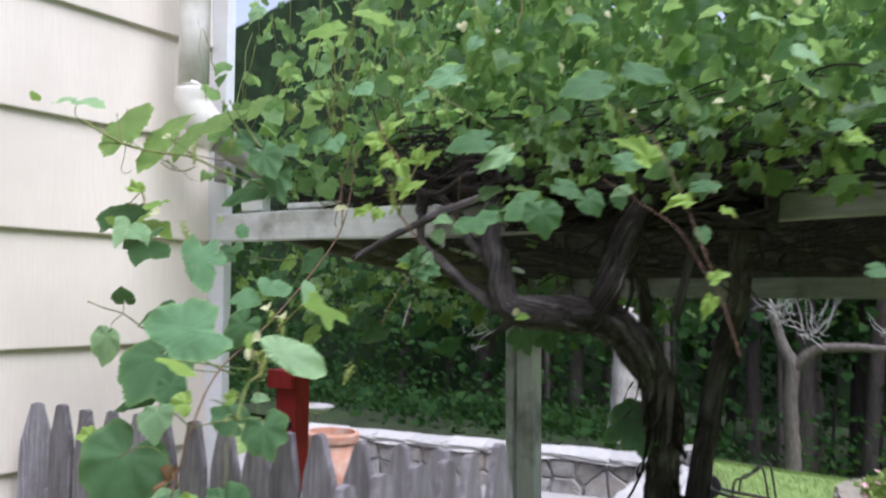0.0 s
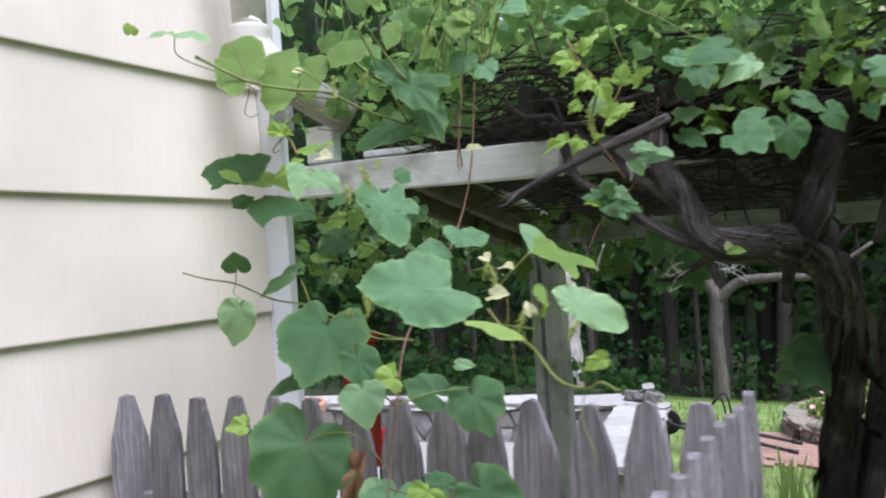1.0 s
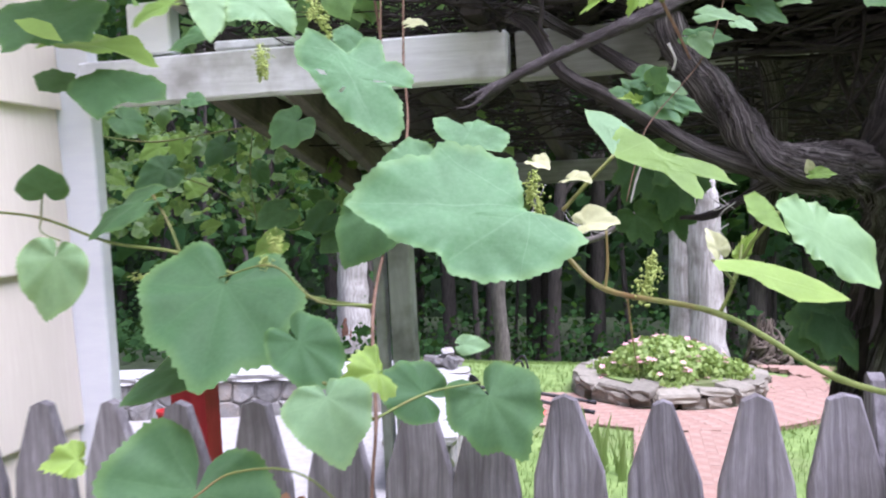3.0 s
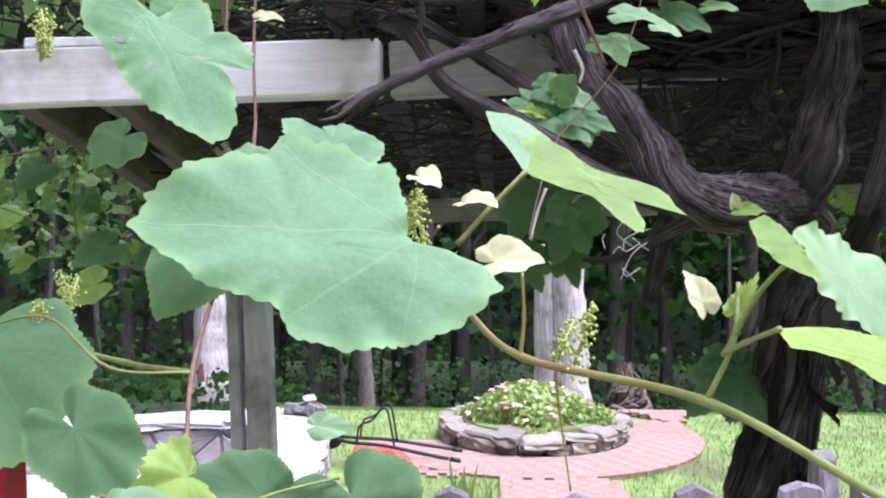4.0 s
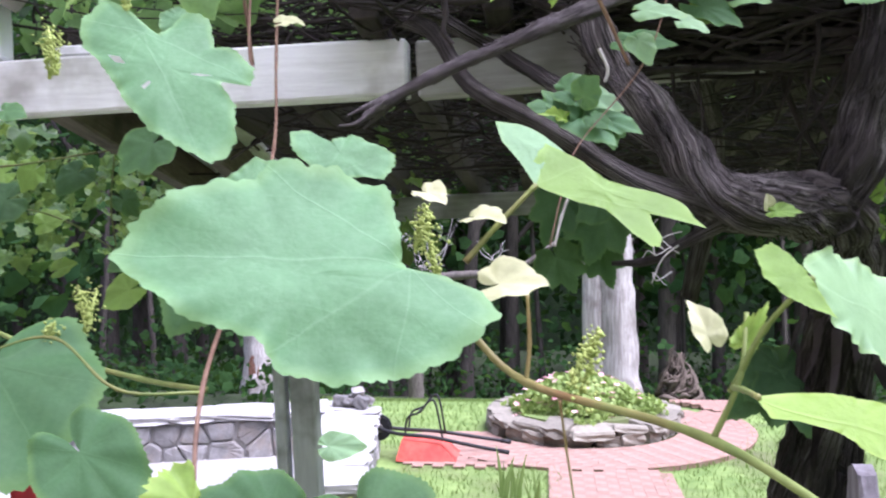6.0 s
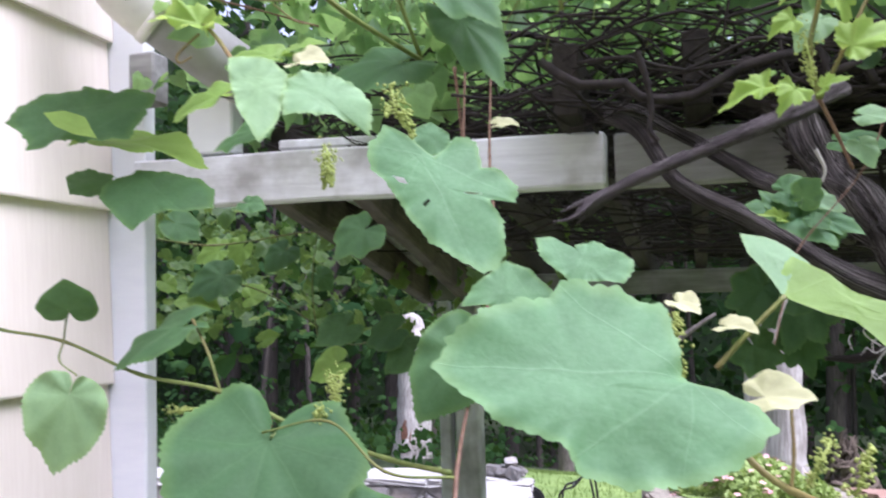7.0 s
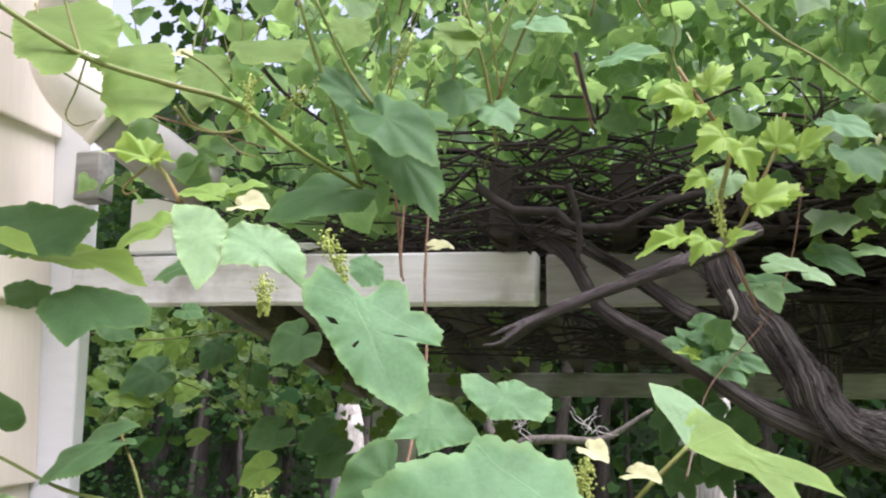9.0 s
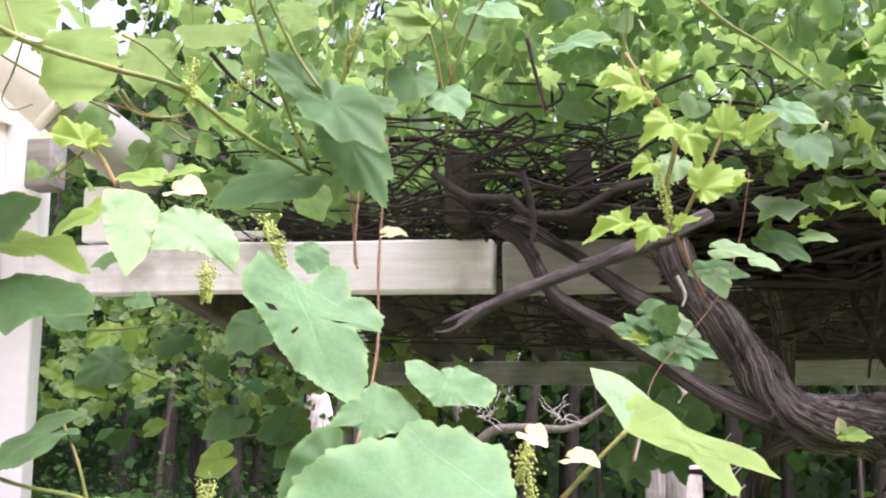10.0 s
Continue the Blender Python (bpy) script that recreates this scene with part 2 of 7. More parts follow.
PICKET = knotted()
SIDEWOOD = grained("brown_side_beam_wood", (0.060, 0.049, 0.043), (0.165, 0.135, 0.115), (3, 40, 40), 2.0, 0.85, 0.6, 0.004, (0.04, 0.034, 0.03), 7.0)
# Rafter brown taken near black: the canopy's shade is in the colour.
RAFTER = grained("shade_darkened_rafter_wood", (0.016, 0.013, 0.012), (0.048, 0.038, 0.033), (40, 3, 40), 2.0, 0.85, 0.5, 0.003)
def fibrous(name, dark, light, pale, around, along, distance):
    """Bark that peels in long strips along the limb: noise stretched along the tube's own run."""
    m, t, b = nodes(name, 0.9, 0.2)
    at = t.nodes.new("ShaderNodeAttribute")
    at.attribute_name = "fibre"
    v = add(t, "ShaderNodeMapping", Vector=at.outputs["Vector"], Scale=(around, around, along)).outputs[0]
    g = noisy(t, v, 1.0, 9, 0.7)
    fine = noisy(t, v, 4.0, 4, 0.6)
    patch = noisy(t, coords(t, (7, 7, 7)), 1.0, 3, 0.6)
    c = ramp(t, g, [(0.38, dark), (0.60, light)])
    # Pale fibre patches: worn strips, and highlights of the bark put into colour.
    worn = maths(t, "MULTIPLY", ramp(t, fine, [(0.46, (0, 0, 0)), (0.62, (1, 1, 1))]), ramp(t, patch, [(0.42, (0.10, 0.10, 0.10)), (0.58, (1.0, 1.0, 1.0))]))
    c = mix(t, worn, c, pale)
    t.links.new(c, b.inputs["Base Color"])
    bump(t, b, maths(t, "ADD", g, maths(t, "MULTIPLY", fine, 0.35)), 1.0, distance)
    return m


BARK = fibrous("shaggy_vine_bark", (0.014, 0.011, 0.011), (0.100, 0.082, 0.078), (0.44, 0.395, 0.385), 5.0, 2.4, 0.03)
DEADWOOD = fibrous("grey_dead_branch_wood", (0.045, 0.036, 0.038), (0.19, 0.16, 0.165), (0.46, 0.41, 0.42), 6.0, 3.0, 0.012)
# Cane brown lowered so that shade under the canopy sits in the colour.
CANE = grained("shade_darkened_cane_bark", (0.010, 0.008, 0.008), (0.046, 0.036, 0.034), (6, 6, 6), 9.0, 0.85, 0.6, 0.003)
PALE = grained("pale_dry_twig_bark", (0.30, 0.28, 0.26), (0.52, 0.50, 0.47), (6, 6, 6), 9.0, 0.85, 0.4, 0.001)
SHOOT = grained("red_brown_shoot_bark", (0.10, 0.052, 0.034), (0.23, 0.14, 0.095), (8, 8, 8), 9.0, 0.6, 0.3, 0.001)
STEM = grained("green_stem_skin", (0.09, 0.13, 0.03), (0.20, 0.24, 0.07), (8, 8, 8), 7.0, 0.5, 0.3, 0.001, (0.20, 0.11, 0.05), 6.0)
BLOOM = grained("grape_blossom_skin", (0.24, 0.31, 0.07), (0.38, 0.44, 0.13), (1, 1, 1), 60.0, 0.6, 0.2, 0.001)
STONE = grained("grey_fieldstone", (0.17, 0.165, 0.16), (0.33, 0.32, 0.31), (1, 1, 1), 9.0, 0.9, 0.7, 0.02, (0.26, 0.22, 0.18), 3.0, 0.7)
MORTAR = grained("pale_mortar", (0.27, 0.26, 0.245), (0.38, 0.365, 0.35), (1, 1, 1), 14.0, 0.95, 0.6, 0.01)
CAP = grained("white_limewashed_cap_stone", (0.31, 0.30, 0.29), (0.46, 0.45, 0.43), (1, 1, 1), 6.0, 0.9, 0.5, 0.02, (0.42, 0.41, 0.39), 2.0, 0.2)
BRICK = grained("worn_red_brick", (0.26, 0.155, 0.118), (0.34, 0.218, 0.170), (1, 1, 1), 12.0, 0.9, 0.4, 0.006, (0.35, 0.255, 0.205), 1.3, 0.10)
GRASS = grained("meadow_soil_and_turf", (0.11, 0.18, 0.045), (0.23, 0.32, 0.10), (1, 1, 1), 5.0, 0.95, 0.8, 0.03, (0.10, 0.085, 0.05), 0.6)
# Litter kept near black: the shade under the trees is in the colour.
LITTER = grained("shaded_forest_floor", (0.012, 0.016, 0.008), (0.032, 0.048, 0.018), (1, 1, 1), 4.0, 0.95, 0.8, 0.05, (0.03, 0.05, 0.015), 0.7)
TRUNK = grained("forest_trunk_bark", (0.030, 0.026, 0.022), (0.098, 0.083, 0.072), (8, 8, 1.2), 3.0, 0.95, 0.9, 0.03, None, 2.0, 0.4)
GREYWOOD = grained("grey_dead_bark", (0.06, 0.052, 0.045), (0.165, 0.145, 0.125), (9, 9, 2), 3.0, 0.9, 0.7, 0.02)
SNAG = grained("bleached_dead_wood", (0.22, 0.20, 0.185), (0.56, 0.53, 0.50), (16, 16, 1.1), 2.2, 0.9, 0.8, 0.02, (0.17, 0.15, 0.13), 2.6)
ROT = grained("rotted_heartwood", (0.10, 0.05, 0.035), (0.26, 0.13, 0.09), (6, 6, 2), 5.0, 0.95, 0.6, 0.01)
RED = grained("faded_red_paint", (0.42, 0.025, 0.03), (0.56, 0.05, 0.05), (20, 20, 3), 2.0, 0.55, 0.2, 0.001, (0.30, 0.03, 0.03), 5.0)
BLACK = grained("black_painted_steel", (0.012, 0.012, 0.013), (0.03, 0.03, 0.032), (1, 1, 1), 9.0, 0.5, 0.2, 0.001)
CLAY = grained("terracotta", (0.42, 0.20, 0.13), (0.55, 0.30, 0.21), (1, 1, 6), 5.0, 0.85, 0.3, 0.003, (0.52, 0.40, 0.33), 5.0)
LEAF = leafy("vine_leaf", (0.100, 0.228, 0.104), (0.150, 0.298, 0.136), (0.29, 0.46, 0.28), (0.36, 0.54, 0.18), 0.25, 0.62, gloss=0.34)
# vine_leaf again, its greens darkened to hold shade.
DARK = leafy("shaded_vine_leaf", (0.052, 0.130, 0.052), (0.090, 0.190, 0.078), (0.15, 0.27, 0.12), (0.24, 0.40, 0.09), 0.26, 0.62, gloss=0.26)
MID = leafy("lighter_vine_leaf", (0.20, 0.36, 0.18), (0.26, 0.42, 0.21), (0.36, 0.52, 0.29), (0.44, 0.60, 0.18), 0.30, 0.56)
# Two more copies with sunlight, then light from behind, put into the greens.
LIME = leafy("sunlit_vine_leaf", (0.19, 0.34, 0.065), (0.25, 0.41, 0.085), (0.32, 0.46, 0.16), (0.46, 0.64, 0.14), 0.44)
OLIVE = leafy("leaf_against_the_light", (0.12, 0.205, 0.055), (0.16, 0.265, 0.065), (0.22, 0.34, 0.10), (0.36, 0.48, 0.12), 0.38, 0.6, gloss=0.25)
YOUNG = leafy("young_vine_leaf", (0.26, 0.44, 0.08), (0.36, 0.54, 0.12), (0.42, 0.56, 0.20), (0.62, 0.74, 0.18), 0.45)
BUD = leafy("pale_unfolding_leaf", (0.60, 0.60, 0.34), (0.72, 0.70, 0.45), (0.6, 0.65, 0.4), (0.7, 0.75, 0.4), 0.35)
DRY = leafy("dry_brown_leaf", (0.28, 0.15, 0.08), (0.38, 0.22, 0.12), (0.4, 0.25, 0.14), (0.2, 0.1, 0.05), 0.2, 0.8)
MASS = leafy("canopy_leaf", (0.034, 0.105, 0.044), (0.23, 0.42, 0.15), (0.20, 0.34, 0.14), (0.50, 0.74, 0.22), 0.60, 0.5, True)
# canopy_leaf copied darker: shade below the canopy is in its greens.
SHADE = leafy("shaded_canopy_leaf", (0.024, 0.066, 0.024), (0.105, 0.20, 0.04), (0.12, 0.20, 0.07), (0.32, 0.46, 0.08), 0.40, 0.5, True)
# Forest greens lowered to carry the shade of the woods.
WOODS = leafy("shaded_forest_leaf", (0.012, 0.036, 0.012), (0.045, 0.098, 0.028), (0.1, 0.2, 0.05), (0.10, 0.20, 0.03), 0.3, 0.85, True, 0.0, False, 0.06)
BLADE = leafy("grass_blade", (0.16, 0.25, 0.065), (0.28, 0.38, 0.12), (0.1, 0.2, 0.05), (0.3, 0.42, 0.08), 0.35, 0.6, True, 0.0, False)
SHINGLE = grained("grey_roof_shingle", (0.10, 0.10, 0.10), (0.20, 0.195, 0.19), (6, 6, 20), 4.0, 0.9, 0.6, 0.01)

# ---- ground, house wall, pergola ----
rng = np.random.default_rng(7)


def lie(y):
    """The lawn is level as far as the round bed and falls away towards the woods."""
    return -0.20 * min(max(y - 12.2, 0.0), 16.0)


def ground_sheet():
    n = 90
    xs, ys = np.linspace(-1, 1, n), np.linspace(-1, 1, n)
    grid = [(60 * np.sign(a) * abs(a) ** 1.7 - 1, 60 * np.sign(b) * abs(b) ** 1.7 + 8) for b in ys for a in xs]
    verts = [(x, y, -0.02 + 0.03 * noise.noise((x * 0.7, y * 0.7, 0)) - 0.015 + lie(y)) for x, y in grid]
    faces = [(j * n + i, j * n + i + 1, (j + 1) * n + i + 1, (j + 1) * n + i) for j in range(n - 1) for i in range(n - 1)]
    ob = raw("ground", verts, faces, GRASS, None, "", True)
    return tagged(ob, "green lawn and bare earth reaching the woods", "ground", kind="structure")


ground_sheet()

LAP, LIP = 0.327, -2.020
wall = tagged(part("wall_house", (lambda b: (box(b, -2.35, -2.057, -4.0, 2.10, -0.2, 4.72), b)[1])(bmesh.new()), SIDING),
              "house wall of cream painted lap siding", "wall", kind="structure")


def clapboard(z, y0, y1):
    """One lap board: thin at its top, thick at the lower lip, which stands off the board below."""
    bm = bmesh.new()
    prof = [(-2.057, z + 0.004), (LIP - 0.001, z), (LIP, z + 0.004), (LIP - 0.014, z + LAP + 0.012), (-2.057, z + LAP + 0.012)]
    a = [bm.verts.new((x, y0, h)) for x, h in prof]
    c = [bm.verts.new((x, y1, h)) for x, h in prof]
    for i in range(len(prof)):
        j = (i + 1) % len(prof)
        bm.faces.new((a[i], a[j], c[j], c[i]))
    bm.faces.new(list(reversed(a)))
    bm.faces.new(c)
    bmesh.ops.recalc_face_normals(bm, faces=bm.faces)
    return part("clapboard", bm, SIDING, wall)


for k in range(14):
    clapboard(0.106 + k * LAP, -4.0, 2.112)


def corner_board():
    bm = bmesh.new()
    box(bm, -2.10, -1.953, 2.114, 2.150, -0.1, 4.72, 0.003)
    return tagged(part("trim_corner", bm, TRIM), "white painted corner board of the house", "trim", kind="structure")


corner_board()
bm = bmesh.new()
box(bm, -7.2, -2.10, 2.10, 2.20, 0.0, 4.72)
tagged(part("wall_end", bm, SIDING), "end wall of the cream house", "wall", kind="structure")
bm = bmesh.new()
box(bm, -7.2, -2.35, -4.0, -3.9, 0.0, 4.72)
tagged(part("wall_south", bm, SIDING), "plain cream wall that closes the house", "wall", kind="structure")
bm = bmesh.new()
box(bm, -7.2, -7.1, -3.9, 2.10, 0.0, 4.72)
tagged(part("wall_west", bm, SIDING), "plain cream wall that closes the house", "wall", kind="structure")
bm = bmesh.new()
ridge = [[bm.verts.new((x, y, z)) for x, z in ((-7.4, 4.73), (-4.65, 6.6), (-1.9, 4.73))] for y in (-4.15, 2.35)]
for q in (0, 1):
    bm.faces.new((ridge[0][q], ridge[0][q + 1], ridge[1][q + 1], ridge[1][q]))
bm.faces.new(ridge[0])
bm.faces.new(list(reversed(ridge[1])))
bm.faces.new((ridge[0][0], ridge[1][0], ridge[1][2], ridge[0][2]))
tagged(part("roof_house", bm, SHINGLE), "plain grey shingled roof of the house", "roof", kind="structure")


def beam_mesh(length, deep, high, seed):
    """A sawn plank along +x with slightly worn edges."""
    bm = bmesh.new()
    box(bm, 0, length, 0, deep, 0, high)
    bmesh.ops.subdivide_edges(bm, edges=[e for e in bm.edges if abs(e.verts[0].co.x - e.verts[1].co.x) > 0.1], cuts=24)
    bmesh.ops.bevel(bm, geom=[e for e in bm.edges if e.calc_face_angle(0) > 0.5], offset=0.004, segments=1, affect="EDGES")
    for v in bm.verts:
        v.co.z += 0.004 * noise.noise((v.co.x * 3 + seed, v.co.y * 9, v.co.z * 9))
        v.co.y += 0.003 * noise.noise((v.co.x * 2, seed, v.co.z * 5))
    return bm


pergola = thing("pergola", "white painted timber pergola carrying an old grapevine", "pergola")
front = part("front_beam", beam_mesh(0.862, 0.045, 0.088, 1), BEAM, pergola, "weathered white painted beam")
front.matrix_local = pose(-1.95, 2.07, 2.393, 0, 1.0, 0)
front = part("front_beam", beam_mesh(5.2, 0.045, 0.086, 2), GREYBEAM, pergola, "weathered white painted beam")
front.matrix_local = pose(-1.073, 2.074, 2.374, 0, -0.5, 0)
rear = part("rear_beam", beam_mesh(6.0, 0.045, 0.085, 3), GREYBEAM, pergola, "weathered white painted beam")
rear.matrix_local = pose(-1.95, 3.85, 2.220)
for dx, nm in ((0.0, 4), (0.155, 5)):
    side = part("side_beam", beam_mesh(1.80, 0.04, 0.095, nm), SIDEWOOD, pergola, "brown unpainted side beam")
    side.matrix_local = pose(-1.655 + dx, 2.118, 2.388, 0, 5.6, 98.7)
lid = part("side_plank", beam_mesh(1.76, 0.20, 0.02, 6), BEAM, pergola, "weathered plank over the side beams")
lid.matrix_local = pose(-1.475, 2.14, 2.486, 0, 5.6, 98.7)


def post(x0, x1, y0, y1, z1):
    bm = bmesh.new()
    box(bm, x0, x1, y0, y1, -0.2, z1, 0.005)
    return part("post", bm, POST, pergola, "grey-white painted post")


post(-1.912, -1.870, 3.897, 3.96, 2.218)
post(-1.850, -1.761, 3.897, 3.99, 2.218)
post(1.10, 1.19, 3.897, 3.99, 2.218)
post(2.6, 2.69, 2.12, 2.21, 2.37)
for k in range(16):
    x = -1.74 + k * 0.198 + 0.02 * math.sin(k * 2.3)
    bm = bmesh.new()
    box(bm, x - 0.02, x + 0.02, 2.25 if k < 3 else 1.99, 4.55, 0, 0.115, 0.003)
    raf = part("rafter", bm, RAFTER, pergola, "brown weathered rafter, darkened in colour for canopy shade" if k == 0 else "")
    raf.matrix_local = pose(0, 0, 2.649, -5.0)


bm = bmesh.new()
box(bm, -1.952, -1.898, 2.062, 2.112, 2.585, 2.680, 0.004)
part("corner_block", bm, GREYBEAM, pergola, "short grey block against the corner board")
bm = bmesh.new()
box(bm, -1.838, -1.746, 2.075, 2.118, 2.483, 2.585, 0.004)
part("corner_block", bm, TRIM, pergola, "short white painted block on the beam")

# ---- downpipe ----
def downpipe():
    th = thing("downpipe", "white plastic downpipe with an elbow at the house corner", "pipe", (-1.885, 1.917, 2.5))
    line = spline([(-1.885, 1.917, 4.7, 0.047), (-1.885, 1.917, 3.6, 0.047), (-1.885, 1.917, 2.80, 0.047)], 3)
    v, f = tube(line, 20)
    o = raw("pipe", v, f, PVC, th, "", True)
    e, g = tube(spline([(-1.885, 1.917, 2.850, 0.049), (-1.885, 1.917, 2.845, 0.056), (-1.885, 1.918, 2.80, 0.057), (-1.865, 1.931, 2.757, 0.057), (-1.840, 1.952, 2.724, 0.056), (-1.822, 1.968, 2.707, 0.055)], 5), 28)
    q = raw("elbow", e, g, PVC, th, "", True)
    c, h = tube(np.array([(-1.828, 1.962, 2.713, 0.055), (-1.827, 1.963, 2.712, 0.0585), (-1.818, 1.972, 2.703, 0.0585), (-1.817, 1.973, 2.702, 0.052)]), 28)
    r = raw("collar", c, h, PVC, th, "rim of the elbow", True)
    w, i = tube(spline([(-1.825, 1.965, 2.710, 0.051), (-1.75, 2.045, 2.640, 0.051), (-1.70, 2.10, 2.600, 0.051)], 4), 28)
    s = raw("spout", w, i, SHADEPVC, th, "pipe end with its shade put into the grey", True)
    for ob in (o, q, r, s):
        ob.matrix_parent_inverse = th.matrix_world.inverted()


downpipe()


# ---- picket fence ----
def picket_mesh(seed, w=0.088):
    r = random.Random(seed)
    bm = bmesh.new()
    h, t, s = 1.95, 0.017, r.uniform(0.095, 0.12)
    tip = r.uniform(0.010, 0.018)
    lean = r.uniform(-0.006, 0.006)
    prof = [(-w / 2, 0), (w / 2, 0), (w / 2, 1.2), (w / 2 - 0.001, h - s - 0.03), (w / 2 - 0.004, h - s * 0.86), (tip + lean, h - 0.004), (lean, h + r.uniform(0, 0.004)),
            (-tip + lean, h - 0.003), (-w / 2 + 0.004, h - s * 0.88), (-w / 2 + 0.001, h - s - 0.03), (-w / 2, 1.2)]
    a = [bm.verts.new((x, -t / 2, z)) for x, z in prof]
    c = [bm.verts.new((x, t / 2, z)) for x, z in prof]
    n = len(prof)
    for i in range(n):
        bm.faces.new((a[i], a[(i + 1) % n], c[(i + 1) % n], c[i]))
    bm.faces.new(list(reversed(a)))
    bm.faces.new(c)
    bmesh.ops.recalc_face_normals(bm, faces=bm.faces)
    bmesh.ops.bevel(bm, geom=[e for e in bm.edges if e.calc_face_angle(0) > 1.0 and e.calc_length() > 0.03], offset=0.0025, segments=1, affect="EDGES")
    return bm


def plate(name, bm, material):
    me = bpy.data.meshes.new(name)
    bm.to_mesh(me)
    bm.free()
    me.materials.append(material)
    return me


PICKETS = [plate("picket", picket_mesh(k), PICKET) for k in range(7)]
fence = thing("picket_fence", "weathered grey wooden picket fence with pointed tops", "fence", (-1.3, 1.5, 0))
TOPS = (-1.945, -1.833, -1.730, -1.630, -1.528, -1.432, -1.330, -1.228, -1.128, -1.050, -0.953, -0.847, -0.750, -0.658)


def picket(parent, x, y, turn, k, top):
    r = random.Random(100 + k)
    ob = obj("picket", PICKETS[k % 7], parent)
    ob.matrix_parent_inverse = parent.matrix_world.inverted()
    ob.matrix_basis = pose(x, y, top, r.uniform(-0.5, 0.5), r.uniform(-0.6, 0.6), turn + r.uniform(-2, 2) + (180 if k % 2 else 0)) @ pose(0, 0, -1.95)
    return ob


for k, x in enumerate(TOPS):
    picket(fence, x - 0.010, 1.478, 58 if k == 0 else 0, k, 1.929 + 0.003 * math.sin(k * 2.1))
for k in range(2):
    bm = bmesh.new()
    z = (0.35, 1.62)[k]
    box(bm, -2.03, -0.63, 1.489, 1.527, z, z + 0.085, 0.004)
    part("rail", bm, PICKET, fence).matrix_parent_inverse = fence.matrix_world.inverted()
side = thing("picket_fence", "weathered grey wooden picket fence returning from the corner", "fence", (-0.6, 1.0, 0))
for k, y in enumerate((1.590, 1.490, 1.412, 1.328, 1.230, 1.134, 1.048, 0.955, 0.86, 0.765, 0.67, 0.575)):
    picket(side, -0.609, y, 90, 40 + k, 1.929 + 0.004 * math.sin(k * 5.0))
for k in range(2):
    bm = bmesh.new()
    z = (0.35, 1.62)[k]
    box(bm, -0.598, -0.562, 0.53, 1.62, z, z + 0.085, 0.004)
    part("rail", bm, PICKET, side).matrix_parent_inverse = side.matrix_world.inverted()

# ---- leaves ----
SMOOTH = ((0, 1.02), (0.10, 0.95), (0.35, 0.83), (0.75, 0.75), (1.2, 0.72), (1.6, 0.70), (2.0, 0.66), (2.4, 0.60), (2.75, 0.47), (2.98, 0.22))
LOBED = ((0, 1.04), (0.10, 0.97), (0.38, 0.70), (0.72, 0.90), (1.02, 0.66), (1.42, 0.80), (1.9, 0.58), (2.35, 0.58), (2.75, 0.40), (2.98, 0.20))


def blade(seed, lobes=0.4, teeth=0.020, segs=118, rings=(0.22, 0.44, 0.64, 0.82, 0.93, 1.0), cup=0.12, fold=0.10, droop=0.12, ripple=0.034, holes=0, back=1.0):
    """A vine leaf one unit long from stalk to tip: heart-shaped, lobed, toothed, puffed between its five main veins."""
    r = np.random.default_rng(seed)
    th = np.linspace(-2.98, 2.98, segs)
    a = np.abs(th)
    env = (1 - lobes) * np.interp(a, *zip(*SMOOTH)) + lobes * np.interp(a, *zip(*LOBED))
    env = env * (1 + 0.04 * np.sin(2 * th + r.uniform(0, 6)) + 0.03 * np.sin(3 * th + r.uniform(0, 6)))
    env = env * np.where(a > 1.6, 1 - (1 - back) * np.clip((a - 1.6) / 0.8, 0, 1), 1)
    edge = env * (1 + teeth * np.where(np.arange(segs) % 2 == 0, 1, -0.6) * (1 + 0.5 * r.normal(size=segs)) * (a < 2.9))
    verts, uv, rim = [(0.0, 0.0, 0.0)], [(0.0, 0.0)], [0.0]
    p1, p2 = r.uniform(0, 6), r.uniform(0, 6)
    for q in rings:
        rad = q * (env + (edge - env) * (q == 1.0))
        x, y = rad * np.sin(th), rad * np.cos(th)
        puff = 0.012 * np.abs(np.sin(th * 2.17)) * np.sin(q * 3.0)
        z = puff - cup * (rad ** 2) + fold * np.abs(x) - droop * np.maximum(y, 0) ** 2 + ripple * q * q * (np.sin(5 * th + p1) + 0.7 * np.sin(9 * th + p2)) + 0.05 * np.sin(2.6 * x + p2) * np.sin(2.1 * y + p1)
        verts += list(zip(x, y, z))
        uv += list(zip(x, y))
        rim += [q] * segs
    faces = []
    for k in range(segs - 1):
        faces.append((0, k + 2, k + 1))
        for j in range(len(rings) - 1):
            b = 1 + j * segs + k
            faces.append((b, b + 1, b + 1 + segs, b + segs))
    if holes:
        pick = [i for i, f in enumerate(faces) if len(f) == 4 and 1 + 2 * segs <= f[0] < 1 + 3 * segs]
        gone = set()
        for _ in range(holes):
            i = int(r.integers(4, len(pick) - 4))
            gone |= {pick[i], pick[i + 1], pick[i + 2]}
        faces = [f for i, f in enumerate(faces) if i not in gone]
    return verts, faces, uv, rim


def leaf_mesh(material, seed, **kw):
    v, f, uv, rim = blade(seed, **kw)
    ob = raw("leaf", v, f, material, None, "", True, uv, None, rim)
    me = ob.data
    bpy.data.objects.remove(ob)
    return me


